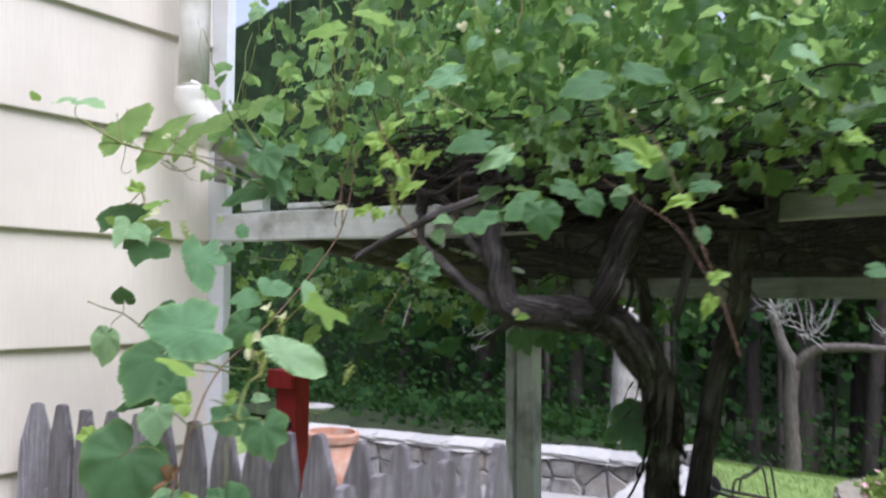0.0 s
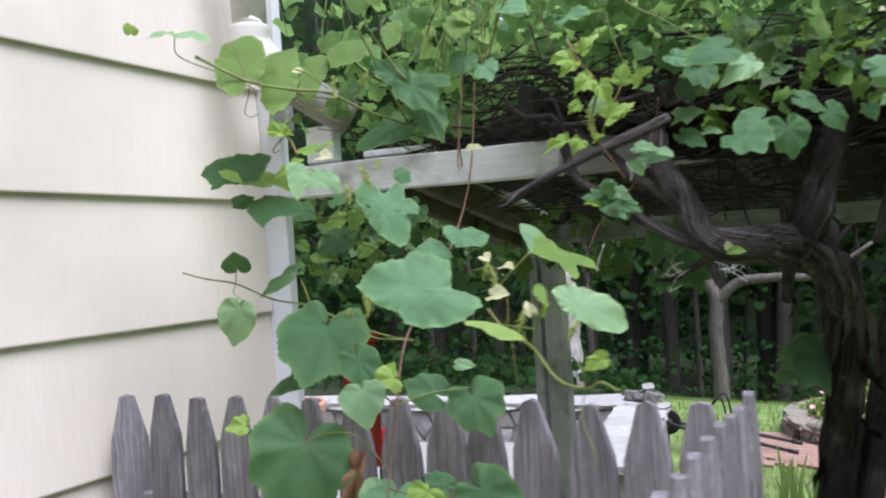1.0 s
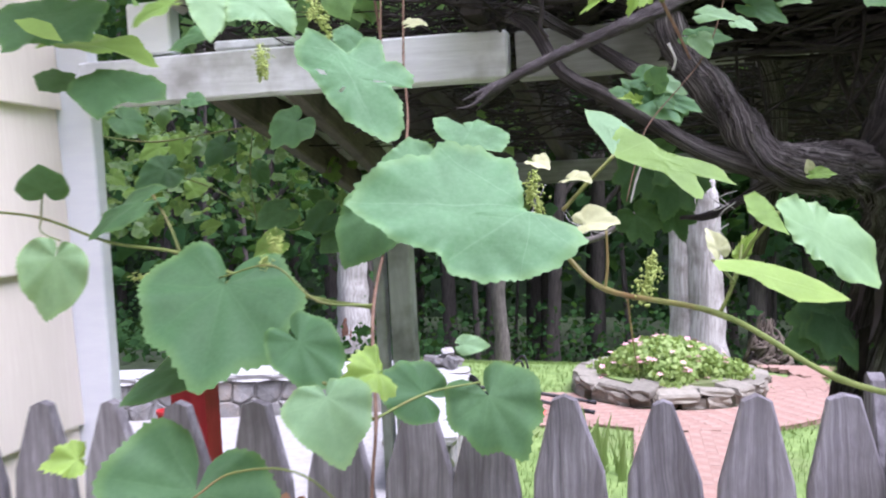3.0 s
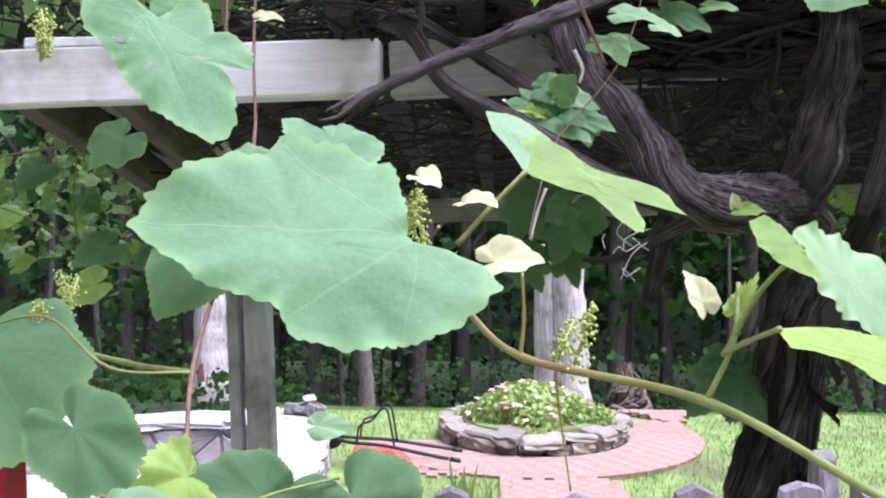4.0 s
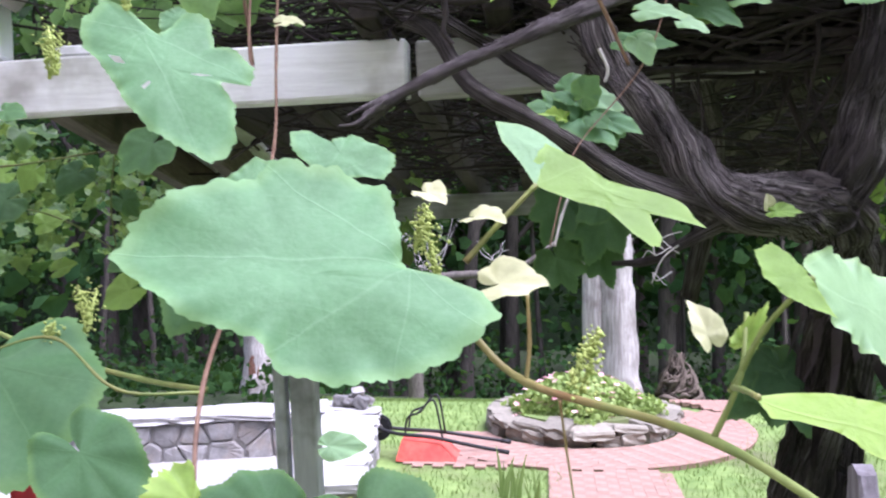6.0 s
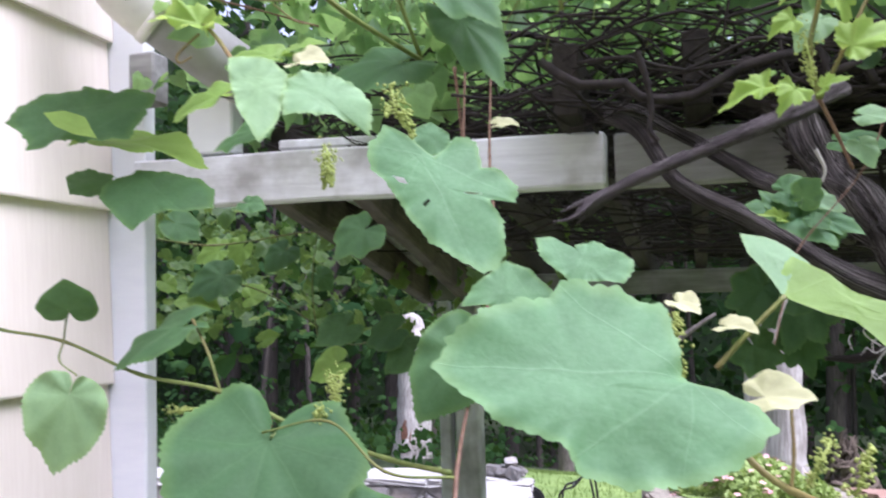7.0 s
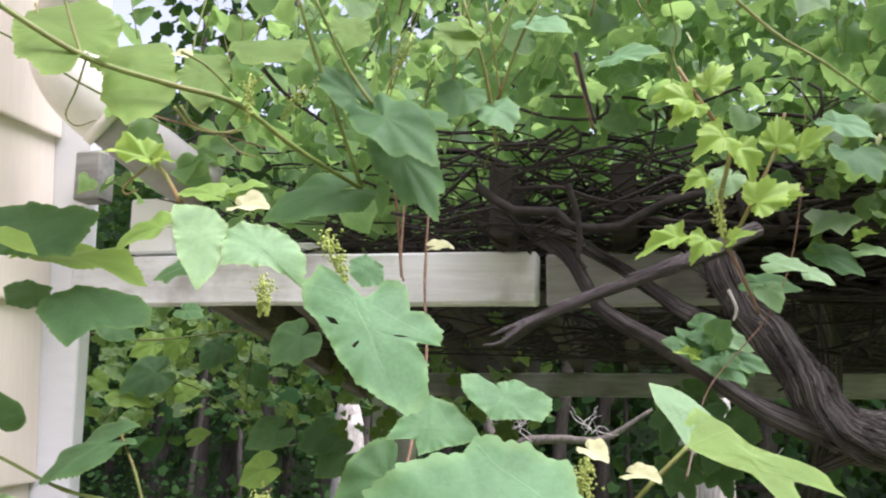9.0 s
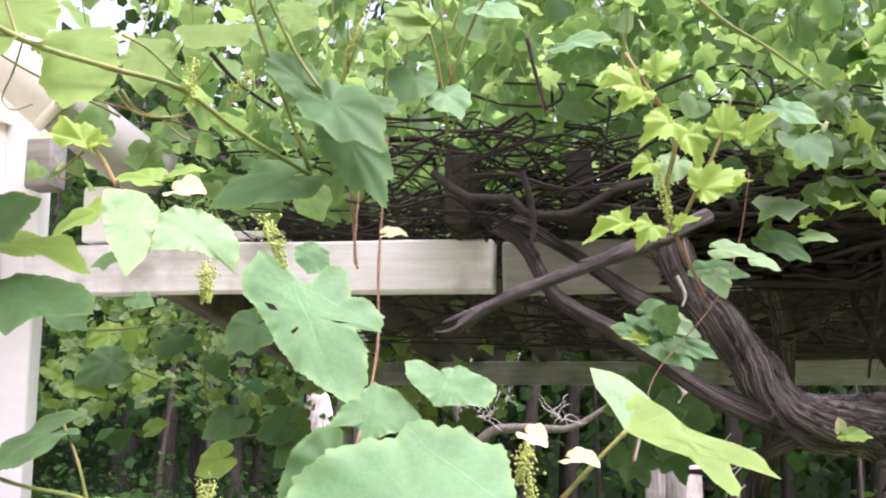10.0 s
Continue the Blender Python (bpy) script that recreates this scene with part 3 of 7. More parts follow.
def place(me, name, parent, stalk, tip, facing, wide=1.0):
    """A leaf from its stalk end to its tip, its upper side turned towards facing."""
    a, b = Vector(stalk), Vector(tip)
    y = (b - a)
    size = y.length
    y.normalize()
    z = Vector(facing)
    z = (z - y * z.dot(y)).normalized()
    x = y.cross(z)
    m = Matrix((x, y, z)).transposed().to_4x4()
    ob = obj(name, me, parent)
    ob.matrix_parent_inverse = parent.matrix_world.inverted()
    ob.matrix_basis = Matrix.Translation(a) @ m @ Matrix.Diagonal((size * wide, size, size, 1))
    return ob


def scatter(name, material, parent, spots, normals, tips, sizes, segs=13, seed=1, label="", lobes=0.5):
    """Many small leaves as one mesh: three shapes, each set down at a spot with its own normal, tip direction and size."""
    r = np.random.default_rng(seed)
    V, Fc, U, Q, base = [], [], [], [], 0
    shapes = [blade(seed + i, lobes=min(1.0, lobes * (0.4 + 0.3 * i)), teeth=0.07, segs=segs, rings=(0.55, 1.0), cup=0.05 + 0.06 * i, fold=0.10 + 0.07 * (i % 3), droop=0.10 + 0.08 * i, ripple=0.08, back=0.6 + 0.1 * i) for i in range(5)]
    which = r.integers(0, 5, len(spots))
    for i in range(len(spots)):
        v, f, uv, rim = shapes[which[i]]
        v = np.array(v)
        y = tips[i] / (np.linalg.norm(tips[i]) + 1e-9)
        z = normals[i] - y * (normals[i] @ y)
        z = z / (np.linalg.norm(z) + 1e-9)
        x = np.cross(y, z)
        w = spots[i] + sizes[i] * (v[:, :1] * x + v[:, 1:2] * y + v[:, 2:] * z)
        V.append(w)
        U.append(np.array(uv))
        Q += rim
        Fc += [tuple(q + base for q in face) for face in f]
        base += len(v)
    ob = raw(name, np.vstack(V).tolist(), Fc, material, parent, label, False, np.vstack(U), None, Q)
    ob.data.shade_smooth()
    return ob


# ---- the grapevine ----
vine = thing("grapevine", "old grapevine with shaggy bark and broad green leaves over the pergola", "grapevine", (-0.49, 2.3, 0))


def wood(name, points, steps=6, sides=14, rough=0.10, seed=1, material=BARK, label="", twist=0.06):
    r = np.random.default_rng(seed)
    line = spline(points, steps)
    wob = np.cumsum(r.normal(0, 1, (len(line), 3)), axis=0)
    line[:, :3] += 0.10 * line[:, 3:] * np.sin(wob * 0.8)
    line[:, 3] *= 1 + 0.08 * np.sin(np.cumsum(r.uniform(0.2, 0.9, len(line))))
    v, f = tube(line, sides, rough, r, twist)
    run = np.concatenate([[0], np.cumsum(np.linalg.norm(np.diff(line[:, :3], axis=0), axis=1))])
    fib = [(math.cos(2 * math.pi * k / sides), math.sin(2 * math.pi * k / sides), 1.0 * q + seed) for q in run for k in range(sides)]
    ob = raw(name, v, f, material, vine, label, True, None, fib)
    ob.matrix_parent_inverse = vine.matrix_world.inverted()
    return ob


wood("trunk", [(-0.52, 2.24, -0.05, 0.052), (-0.51, 2.235, 0.9, 0.044), (-0.505, 2.23, 1.6, 0.038), (-0.48, 2.17, 1.86, 0.036), (-0.467, 2.09, 2.04, 0.036), (-0.49, 1.97, 2.15, 0.036), (-0.53, 1.90, 2.195, 0.035), (-0.60, 1.83, 2.205, 0.033)], 10, 34, 0.15, 3, BARK, "thick shaggy trunk")
wood("arm", [(-0.56, 1.87, 2.20, 0.036), (-0.63, 1.81, 2.205, 0.034), (-0.69, 1.785, 2.215, 0.028), (-0.725, 1.80, 2.265, 0.025), (-0.755, 1.835, 2.315, 0.022), (-0.80, 1.87, 2.375, 0.021), (-0.84, 1.97, 2.47, 0.020), (-0.95, 2.25, 2.55, 0.02)], 8, 26, 0.16, 4)
wood("arm", [(-0.55, 1.90, 2.185, 0.034), (-0.52, 1.885, 2.235, 0.029), (-0.495, 1.895, 2.32, 0.025), (-0.468, 1.905, 2.40, 0.023), (-0.44, 2.0, 2.49, 0.022), (-0.3, 2.4, 2.57, 0.024)], 9, 26, 0.16, 5)
wood("arm", [(-0.69, 1.785, 2.205, 0.018), (-0.78, 1.80, 2.235, 0.0135), (-0.88, 1.81, 2.30, 0.011), (-0.98, 1.85, 2.36, 0.0105), (-1.05, 1.95, 2.46, 0.010), (-1.2, 2.2, 2.53, 0.010)], 6, 14, 0.12, 6)
wood("arm", [(-0.44, 2.23, 1.55, 0.026), (-0.38, 2.22, 2.0, 0.022), (-0.305, 2.15, 2.25, 0.020), (-0.27, 2.06, 2.42, 0.019), (-0.15, 2.1, 2.55, 0.018)], 6, 14, 0.12, 7)
wood("arm", [(-0.62, 2.45, 2.05, 0.014), (-0.60, 2.30, 2.30, 0.016), (-0.66, 2.2, 2.45, 0.016), (-0.8, 2.2, 2.52, 0.014)], 6, 10, 0.12, 9)
wood("arm", [(-0.40, 2.0, 2.20, 0.010), (-0.37, 2.0, 2.32, 0.011), (-0.35, 2.03, 2.44, 0.012), (-0.3, 2.2, 2.52, 0.012)], 6, 10, 0.12, 10)
wood("arm", [(-1.20, 2.03, 2.525, 0.009), (-1.137, 2.01, 2.503, 0.0100), (-1.057, 2.01, 2.492, 0.0105), (-0.982, 1.99, 2.45, 0.0105), (-0.926, 1.95, 2.409, 0.0105), (-0.876, 1.90, 2.368, 0.012), (-0.80, 1.86, 2.325, 0.015), (-0.73, 1.815, 2.27, 0.016)], 6, 14, 0.12, 15)
wood("dead_twig", [(-0.68, 1.79, 2.19, 0.012), (-0.73, 1.80, 2.16, 0.008), (-0.77, 1.815, 2.14, 0.006), (-0.81, 1.825, 2.137, 0.003)], 6, 8, 0.12, 12)
wood("dead_twig", [(-0.73, 1.80, 2.162, 0.0010), (-0.755, 1.78, 2.145, 0.0008), (-0.77, 1.77, 2.115, 0.0005)], 5, 6, 0.1, 13, PALE, "pale dry twig")
wood("dead_twig", [(-0.745, 1.805, 2.15, 0.0010), (-0.77, 1.80, 2.17, 0.0008), (-0.76, 1.79, 2.19, 0.0005)], 5, 6, 0.1, 14, PALE, "pale dry twig")
wood("dead_branch", [(-1.098, 1.752, 2.311, 0.003), (-1.085, 1.75, 2.320, 0.0055), (-1.03, 1.75, 2.35, 0.0066), (-0.948, 1.75, 2.384, 0.0074), (-0.861, 1.76, 2.420, 0.0090), (-0.78, 1.85, 2.47, 0.011)], 6, 12, 0.12, 8, DEADWOOD, "broken dead branch")
wood("splinter", [(-1.065, 1.745, 2.334, 0.0045), (-1.100, 1.742, 2.306, 0.003), (-1.126, 1.74, 2.301, 0.001)], 5, 6, 0.2, 31, DEADWOOD)
wood("splinter", [(-1.06, 1.75, 2.340, 0.004), (-1.10, 1.75, 2.322, 0.003), (-1.118, 1.75, 2.314, 0.001)], 5, 6, 0.2, 32, DEADWOOD)
wood("splinter", [(-1.05, 1.757, 2.338, 0.004), (-1.085, 1.76, 2.312, 0.003), (-1.10, 1.76, 2.300, 0.001)], 5, 6, 0.2, 33, DEADWOOD)


def shag(points, n, seed, material=BARK):
    """Long fibres of peeling bark that follow a limb and lift off at their ends."""
    r = np.random.default_rng(seed)
    line = spline(points, 14)
    d = np.gradient(line[:, :3], axis=0)
    d /= np.linalg.norm(d, axis=1, keepdims=True) + 1e-9
    v, f = [], []
    for _ in range(n):
        m = int(r.integers(5, 15))
        i0, a, w = int(r.integers(0, max(1, len(line) - m))), r.uniform(0, 6.28), r.uniform(0.0010, 0.0034)
        lift, drift = r.uniform(0.0, 0.35) * (2.2 if r.random() < 0.12 else 1), r.normal(0, 0.05)
        b = len(v)
        for k in range(m):
            p, ax, rad = line[min(i0 + k, len(line) - 1), :3], d[min(i0 + k, len(line) - 1)], line[min(i0 + k, len(line) - 1), 3]
            u = np.cross(ax, (0.31, 0.87, 0.38))
            u /= np.linalg.norm(u) + 1e-9
            t = np.cross(ax, u)
            q = abs(2 * k / (m - 1) - 1)
            out = rad * (1.04 + lift * q ** 3)
            g = a + drift * k
            n0, n1 = u * math.cos(g) + t * math.sin(g), t * math.cos(g) - u * math.sin(g)
            ww = w * (1 - 0.7 * q)
            v += [tuple(p + out * n0 - ww * n1), tuple(p + (out + 0.35 * w) * n0), tuple(p + out * n0 + ww * n1)]
        for k in range(m - 1):
            c = b + 3 * k
            f += [(c, c + 1, c + 4, c + 3), (c + 1, c + 2, c + 5, c + 4)]
    fib = [(0.3 * (i % 3), 0.9 * (i // 40), 0.02 * i) for i in range(len(v))]
    ob = raw("loose_bark", v, f, material, vine, "loose fibres of peeling bark", True, None, fib)
    ob.matrix_parent_inverse = vine.matrix_world.inverted()
    ob["kind"] = "stuff"


shag([(-0.508, 2.232, 1.3, 0.040), (-0.505, 2.23, 1.6, 0.038), (-0.48, 2.17, 1.86, 0.036), (-0.467, 2.09, 2.04, 0.036), (-0.49, 1.97, 2.15, 0.036), (-0.53, 1.90, 2.195, 0.035), (-0.60, 1.83, 2.205, 0.033)], 420, 1)
shag([(-0.56, 1.87, 2.20, 0.036), (-0.63, 1.81, 2.205, 0.034), (-0.69, 1.785, 2.215, 0.028), (-0.725, 1.80, 2.265, 0.025), (-0.755, 1.835, 2.315, 0.022), (-0.80, 1.87, 2.375, 0.021), (-0.84, 1.97, 2.47, 0.020)], 240, 2)
shag([(-0.55, 1.90, 2.185, 0.034), (-0.52, 1.885, 2.235, 0.029), (-0.495, 1.895, 2.32, 0.025), (-0.468, 1.905, 2.40, 0.023), (-0.44, 2.0, 2.49, 0.022)], 200, 3)
shag([(-1.095, 1.752, 2.313, 0.004), (-1.085, 1.75, 2.320, 0.0055), (-1.03, 1.75, 2.35, 0.0066), (-0.948, 1.75, 2.384, 0.0074), (-0.861, 1.76, 2.420, 0.0090), (-0.78, 1.85, 2.47, 0.011)], 90, 4, DEADWOOD)
shag([(-0.44, 2.23, 1.55, 0.026), (-0.38, 2.22, 2.0, 0.022), (-0.305, 2.15, 2.25, 0.020), (-0.27, 2.06, 2.42, 0.019)], 120, 5)


def bark_strip(at, down, wide, seed, material=CANE, turn=None):
    """A loose strip of bark that hangs off the trunk and curls outwards."""
    r = random.Random(seed)
    bm = bmesh.new()
    rows, ang = [], r.uniform(0, 6.28) if turn is None else turn
    for k in range(6):
        q = k / 5
        out = 0.006 + 0.04 * q * q * r.uniform(0.5, 1.3)
        w = wide * (1 - 0.6 * q)
        cx, cy = at[0] + (0.028 + out) * math.cos(ang), at[1] + (0.028 + out) * math.sin(ang)
        rows.append([bm.verts.new((cx - w * math.sin(ang), cy + w * math.cos(ang), at[2] - down * q)), bm.verts.new((cx + w * math.sin(ang), cy - w * math.cos(ang), at[2] - down * q - 0.01))])
    for p, q in zip(rows, rows[1:]):
        bm.faces.new((p[0], p[1], q[1], q[0]))
    bmesh.ops.solidify(bm, geom=bm.faces[:], thickness=0.002)
    ob = part("bark_strip", bm, material, vine, "loose strip of peeling bark", True)
    ob.matrix_parent_inverse = vine.matrix_world.inverted()


for k in range(26):
    z = 1.45 + 0.026 * k
    bark_strip((-0.505 + 0.09 * max(0, z - 1.62), 2.23 - 0.30 * max(0, z - 1.62), z), 0.06 + 0.09 * (k * 7 % 5) / 5, 0.005 + 0.005 * (k % 3), k)


for k in range(6):
    bark_strip((-0.485 + 0.012 * k, 2.09 - 0.006 * k, 2.09 - 0.012 * (k % 3)), 0.09 + 0.02 * (k % 3), 0.010, 60 + k, DEADWOOD, 3.6 + 0.28 * k)


def tangle():
    r = np.random.default_rng(11)
    v, f = [], []
    for i in range(2700):
        x, y, z = r.uniform(-1.75, 2.6), 1.93 + 2.6 * r.random() ** (1.3 if i % 2 else 3.0), 2.48 + (0.18 * r.random() ** 1.9 if i < 1600 else 0.09 * r.random())
        front = 2.13 if x < -1.2 or x > -0.12 else 1.90
        y = max(y, front)
        z -= 0.05 * (y - 2.1)
        a = r.normal(0, 0.7) + (math.pi / 2 if r.random() < 0.25 else 0)
        n, rad = int(r.integers(5, 14)), r.uniform(0.0008, 0.0032) * (2.4 if r.random() < 0.05 else 1)
        pts = []
        for k in range(n):
            pts.append((x, y, z, rad))
            a += r.normal(0, 0.42)
            x, y, z = x + 0.085 * math.cos(a), y + 0.085 * math.sin(a), z + r.normal(0, 0.026)
            z = min(max(z, 2.47 - 0.05 * (y - 2.1)), 2.70)
            y = min(max(y, front), 4.6)
            x = max(x, -1.8)
        tube(spline(pts, 2), 5, 0.1, r, 0, v, f)
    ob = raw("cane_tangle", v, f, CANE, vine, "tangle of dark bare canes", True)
    ob.matrix_parent_inverse = vine.matrix_world.inverted()
    ob["kind"] = "stuff"


tangle()


def drooping():
    """Old bare canes under the rafters: mostly lying along the frame, some hanging as loose strands."""
    r = np.random.default_rng(12)
    v, f = [], []
    for i in range(900):
        x, y = r.uniform(-1.25, 2.4), 2.22 + 2.2 * r.random() ** 1.5
        n, rad = int(r.integers(6, 12)), r.uniform(0.0012, 0.0042) * (2.2 if r.random() < 0.08 else 1)
        pts = []
        if i % 4:
            z, a = r.uniform(2.32, 2.54) + 0.02 * (y - 2.2), r.normal(0, 0.55) + (math.pi if r.random() < 0.5 else 0)
            step, rise = r.uniform(0.05, 0.11), r.normal(0, 0.012)
            for k in range(n):
                pts.append((x, max(2.19, y), z, rad * (1 - 0.4 * k / n)))
                a += r.normal(0, 0.30)
                rise += r.normal(0, 0.010)
                x, y, z = x + step * math.cos(a), y + step * math.sin(a), min(2.57, max(2.315 + 0.022 * (y - 2.2), z + rise))
        else:
            z, drop = 2.54, r.uniform(0.06, 0.22)
            for k in range(n):
                pts.append((x, max(2.19, y), z, rad * (1 - 0.6 * k / n)))
                x, y, z = x + r.normal(0, 0.012), y + r.normal(0, 0.010), z - drop / n * r.uniform(0.5, 1.5)
        tube(np.array(pts), 5, 0.1, r, 0, v, f)
    for i in range(330):
        hang = i % 14 == 0
        x, y, z = -0.80 + 0.56 * r.random() ** 0.8, r.uniform(1.97, 2.055), r.uniform(2.40, 2.57)
        n, rad = int(r.integers(6, 12)), r.uniform(0.0016, 0.0075)
        rise, way = r.normal(0, 0.003), 1 if r.random() < 0.5 else -1
        curve = r.normal(0, 0.008)
        pts = []
        for k in range(n):
            pts.append((max(-0.84 + 0.05 * r.random(), min(-0.20, x)), y, z, rad * (1 - 0.5 * k / n)))
            x += curve * k * 0.4 if hang else way * r.uniform(0.02, 0.06)
            y = min(2.058, max(1.93, y + r.normal(0, 0.006)))
            rise += r.normal(0, 0.005)
            z = z - 0.024 if hang else min(2.60, max(2.395, z + rise))
        tube(np.array(pts), 6, 0.1, r, 0, v, f)
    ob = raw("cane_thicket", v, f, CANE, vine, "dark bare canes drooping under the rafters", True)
    ob.matrix_parent_inverse = vine.matrix_world.inverted()
    ob["kind"] = "stuff"


drooping()


def canopy(name, n, spot, size, seed, out=(0.1, -0.45, 0.8), spread=0.45, segs=13, material=None):
    r = np.random.default_rng(seed)
    spots = np.array([spot(r) for _ in range(n)])
    normals = np.array(out) + r.normal(0, spread, (n, 3))
    tips = np.array([0.0, -0.3, -0.4]) + r.normal(0, 0.75, (n, 3))
    sizes = size[0] + (size[1] - size[0]) * r.random(n) ** 1.5
    ob = scatter(name, material or MASS, vine, spots, normals, tips, sizes, segs, seed, "dense green vine leaves")
    ob.matrix_parent_inverse = vine.matrix_world.inverted()
    ob["kind"] = "stuff"


def over_front(r):
    x = r.uniform(-1.75, 3.2) if r.random() < 0.62 else r.uniform(-1.1, 0.7)
    z = (2.64 if x < -0.85 else 2.50) + 0.74 * r.random() ** 0.9
    return (x, 1.72 + 0.55 * r.random() + 0.25 * (z - 2.5), z)


def over_top(r):
    x = r.uniform(-1.8, 3.4)
    if x < -0.6 and r.random() < 0.4:
        x = r.uniform(-0.6, 1.2)
    return (x, 2.2 + 2.7 * r.random() ** 0.75, 2.75 + 0.42 * r.random())


def curtain(r):
    return (r.uniform(-3.3, -1.3), r.uniform(3.0, 5.2), 2.54 - 0.46 * r.random() ** 1.5)


canopy("front_foliage", 5200, over_front, (0.012, 0.052), 21, (0.1, -0.35, 0.7), 0.75, segs=15)
canopy("top_foliage", 7000, over_top, (0.030, 0.072), 22, (0, 0, 1), 0.35)
canopy("back_foliage", 4200, lambda r: (r.uniform(-2.4, 3.6), r.uniform(3.4, 5.0), 2.85 + 1.1 * r.random()), (0.036, 0.085), 27, (0, -0.4, 0.8), 0.5)
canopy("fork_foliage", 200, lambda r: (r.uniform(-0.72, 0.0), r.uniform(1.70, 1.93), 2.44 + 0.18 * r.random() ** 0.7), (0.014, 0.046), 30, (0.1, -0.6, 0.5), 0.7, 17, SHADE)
canopy("tip_growth", 110, lambda r: (r.uniform(-0.9, 2.0), 1.62 + 0.2 * r.random(), 2.55 + 0.6 * r.random()), (0.008, 0.020), 25, (0.1, -0.6, 0.5), 0.6, material=BUD)
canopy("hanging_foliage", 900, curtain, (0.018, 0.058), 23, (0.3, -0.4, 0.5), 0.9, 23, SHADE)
canopy("corner_thicket", 620, lambda r: (r.uniform(-1.75, -0.75), r.uniform(2.35, 3.3), 2.64 + 0.42 * r.random()), (0.02, 0.06), 29, (0.1, -0.6, 0.5), 0.7)
canopy("corner_foliage", 130, lambda r: (r.uniform(-1.85, -1.32), r.uniform(1.90, 2.25), 2.50 + 0.2 * r.random()), (0.022, 0.050), 28, (0.2, -0.6, 0.5), 0.6)



def shoot_growth():
    """Thin green shoots and leaf stalks that stand up through the foliage."""
    r = np.random.default_rng(26)
    v, f = [], []
    for i in range(330):
        x, y, z = r.uniform(-1.7, 2.6), r.uniform(1.70, 2.5), r.uniform(2.56, 2.85)
        dx, dy, h, rad = r.normal(0, 0.35), r.normal(0, 0.25), r.uniform(0.10, 0.42), r.uniform(0.0008, 0.0020)
        n = 5
        pts = [(x + dx * h * k / n + r.normal(0, 0.006), y + dy * h * k / n, z + h * (k / n) ** 0.9, rad * (1 - 0.5 * k / n)) for k in range(n + 1)]
        tube(np.array(pts), 5, 0.0, None, 0, v, f)
    ob = raw("shoot_growth", v, f, STEM, vine, "thin green shoots standing through the leaves", True)
    ob.matrix_parent_inverse = vine.matrix_world.inverted()
    ob["kind"] = "stuff"


shoot_growth()


def shaped_leaf(material, stalk, tip, facing, centre, profile, seed, teeth=0.02, curl=0.06, holes=0, wide=1.0):
    """A leaf of its own outline: profile gives the reach from its middle by the angle in degrees, in lengths of its midrib."""
    wave = 1.0 if teeth > 0.013 else 0.2
    r = np.random.default_rng(seed)
    segs = 230
    deg, reach = zip(*profile)
    th = np.unique(np.concatenate([np.linspace(0, 2 * math.pi, segs, endpoint=False), np.radians(deg)]))
    segs = len(th)
    a0, r0 = np.radians(np.array(deg, float)), np.array(reach)
    i1 = np.searchsorted(a0, th - 1e-9) % len(a0)
    i0 = (i1 - 1) % len(a0)
    gap, into = (a0[i1] - a0[i0]) % (2 * math.pi), (th - a0[i0]) % (2 * math.pi)
    base = r0[i0] * r0[i1] * np.sin(gap) / (r0[i0] * np.sin(into) + r0[i1] * np.sin(gap - into) + 1e-9)
    base = np.clip(base, 0.9 * np.minimum(r0[i0], r0[i1]) * 0.6, 1.02 * np.maximum(r0[i0], r0[i1]))
    p1, p2 = r.uniform(0, 6), r.uniform(0, 6)
    beat = th / (2 * math.pi) * 54 + 0.5 * np.sin(3 * th + p1) + 0.4 * np.sin(7 * th + p2)
    tooth = 1 - np.abs(2 * (beat % 1.0) - 1) ** 1.6
    edge = base * (1 + 1.7 * teeth * (tooth * r.uniform(0.3, 1.3, 60)[np.floor(beat).astype(int) % 60] - 0.45))
    verts, uv, rim = [(centre[0], centre[1], 0.0)], [centre], [0.0]
    rings = (0.22, 0.42, 0.60, 0.75, 0.87, 0.95, 1.0)
    for q in rings:
        rad = q * (base + (edge - base) * (q == 1.0))
        x, y = centre[0] + rad * np.cos(th), centre[1] + rad * np.sin(th)
        out, ang = np.hypot(x, y), np.arctan2(x, y)
        swell = np.array([noise.noise((2.3 * u + seed, 2.3 * v, 0.0)) for u, v in zip(x, y)])
        z = -curl * out ** 2 + wave * (0.026 * out * np.abs(np.sin(4.34 * ang)) + 0.045 * swell + 0.014 * q ** 5 * np.sin(7 * th + p1) + 0.010 * q ** 6 * np.sin(15 * th + p2))
        verts += list(zip(x, y, z))
        uv += list(zip(x, y))
        rim += [q] * segs
    faces = []
    for k in range(segs):
        n = (k + 1) % segs
        faces.append((0, 1 + k, 1 + n))
        for j in range(len(rings) - 1):
            b = 1 + j * segs
            faces.append((b + k, b + segs + k, b + segs + n, b + n))
    gone = set()
    for _ in range(holes):
        k, j = int(r.integers(0, segs - 8)), int(r.integers(1, 4))
        gone |= {(k + i) * len(rings) + 1 + j for i in range(int(r.integers(4, 7)))}
    faces = [f for i, f in enumerate(faces) if i not in gone]
    ob = raw("leaf", verts, faces, material, None, "", True, uv, None, rim)
    me = ob.data
    bpy.data.objects.remove(ob)
    return place(me, "leaf", vine, stalk, tip, facing, wide)


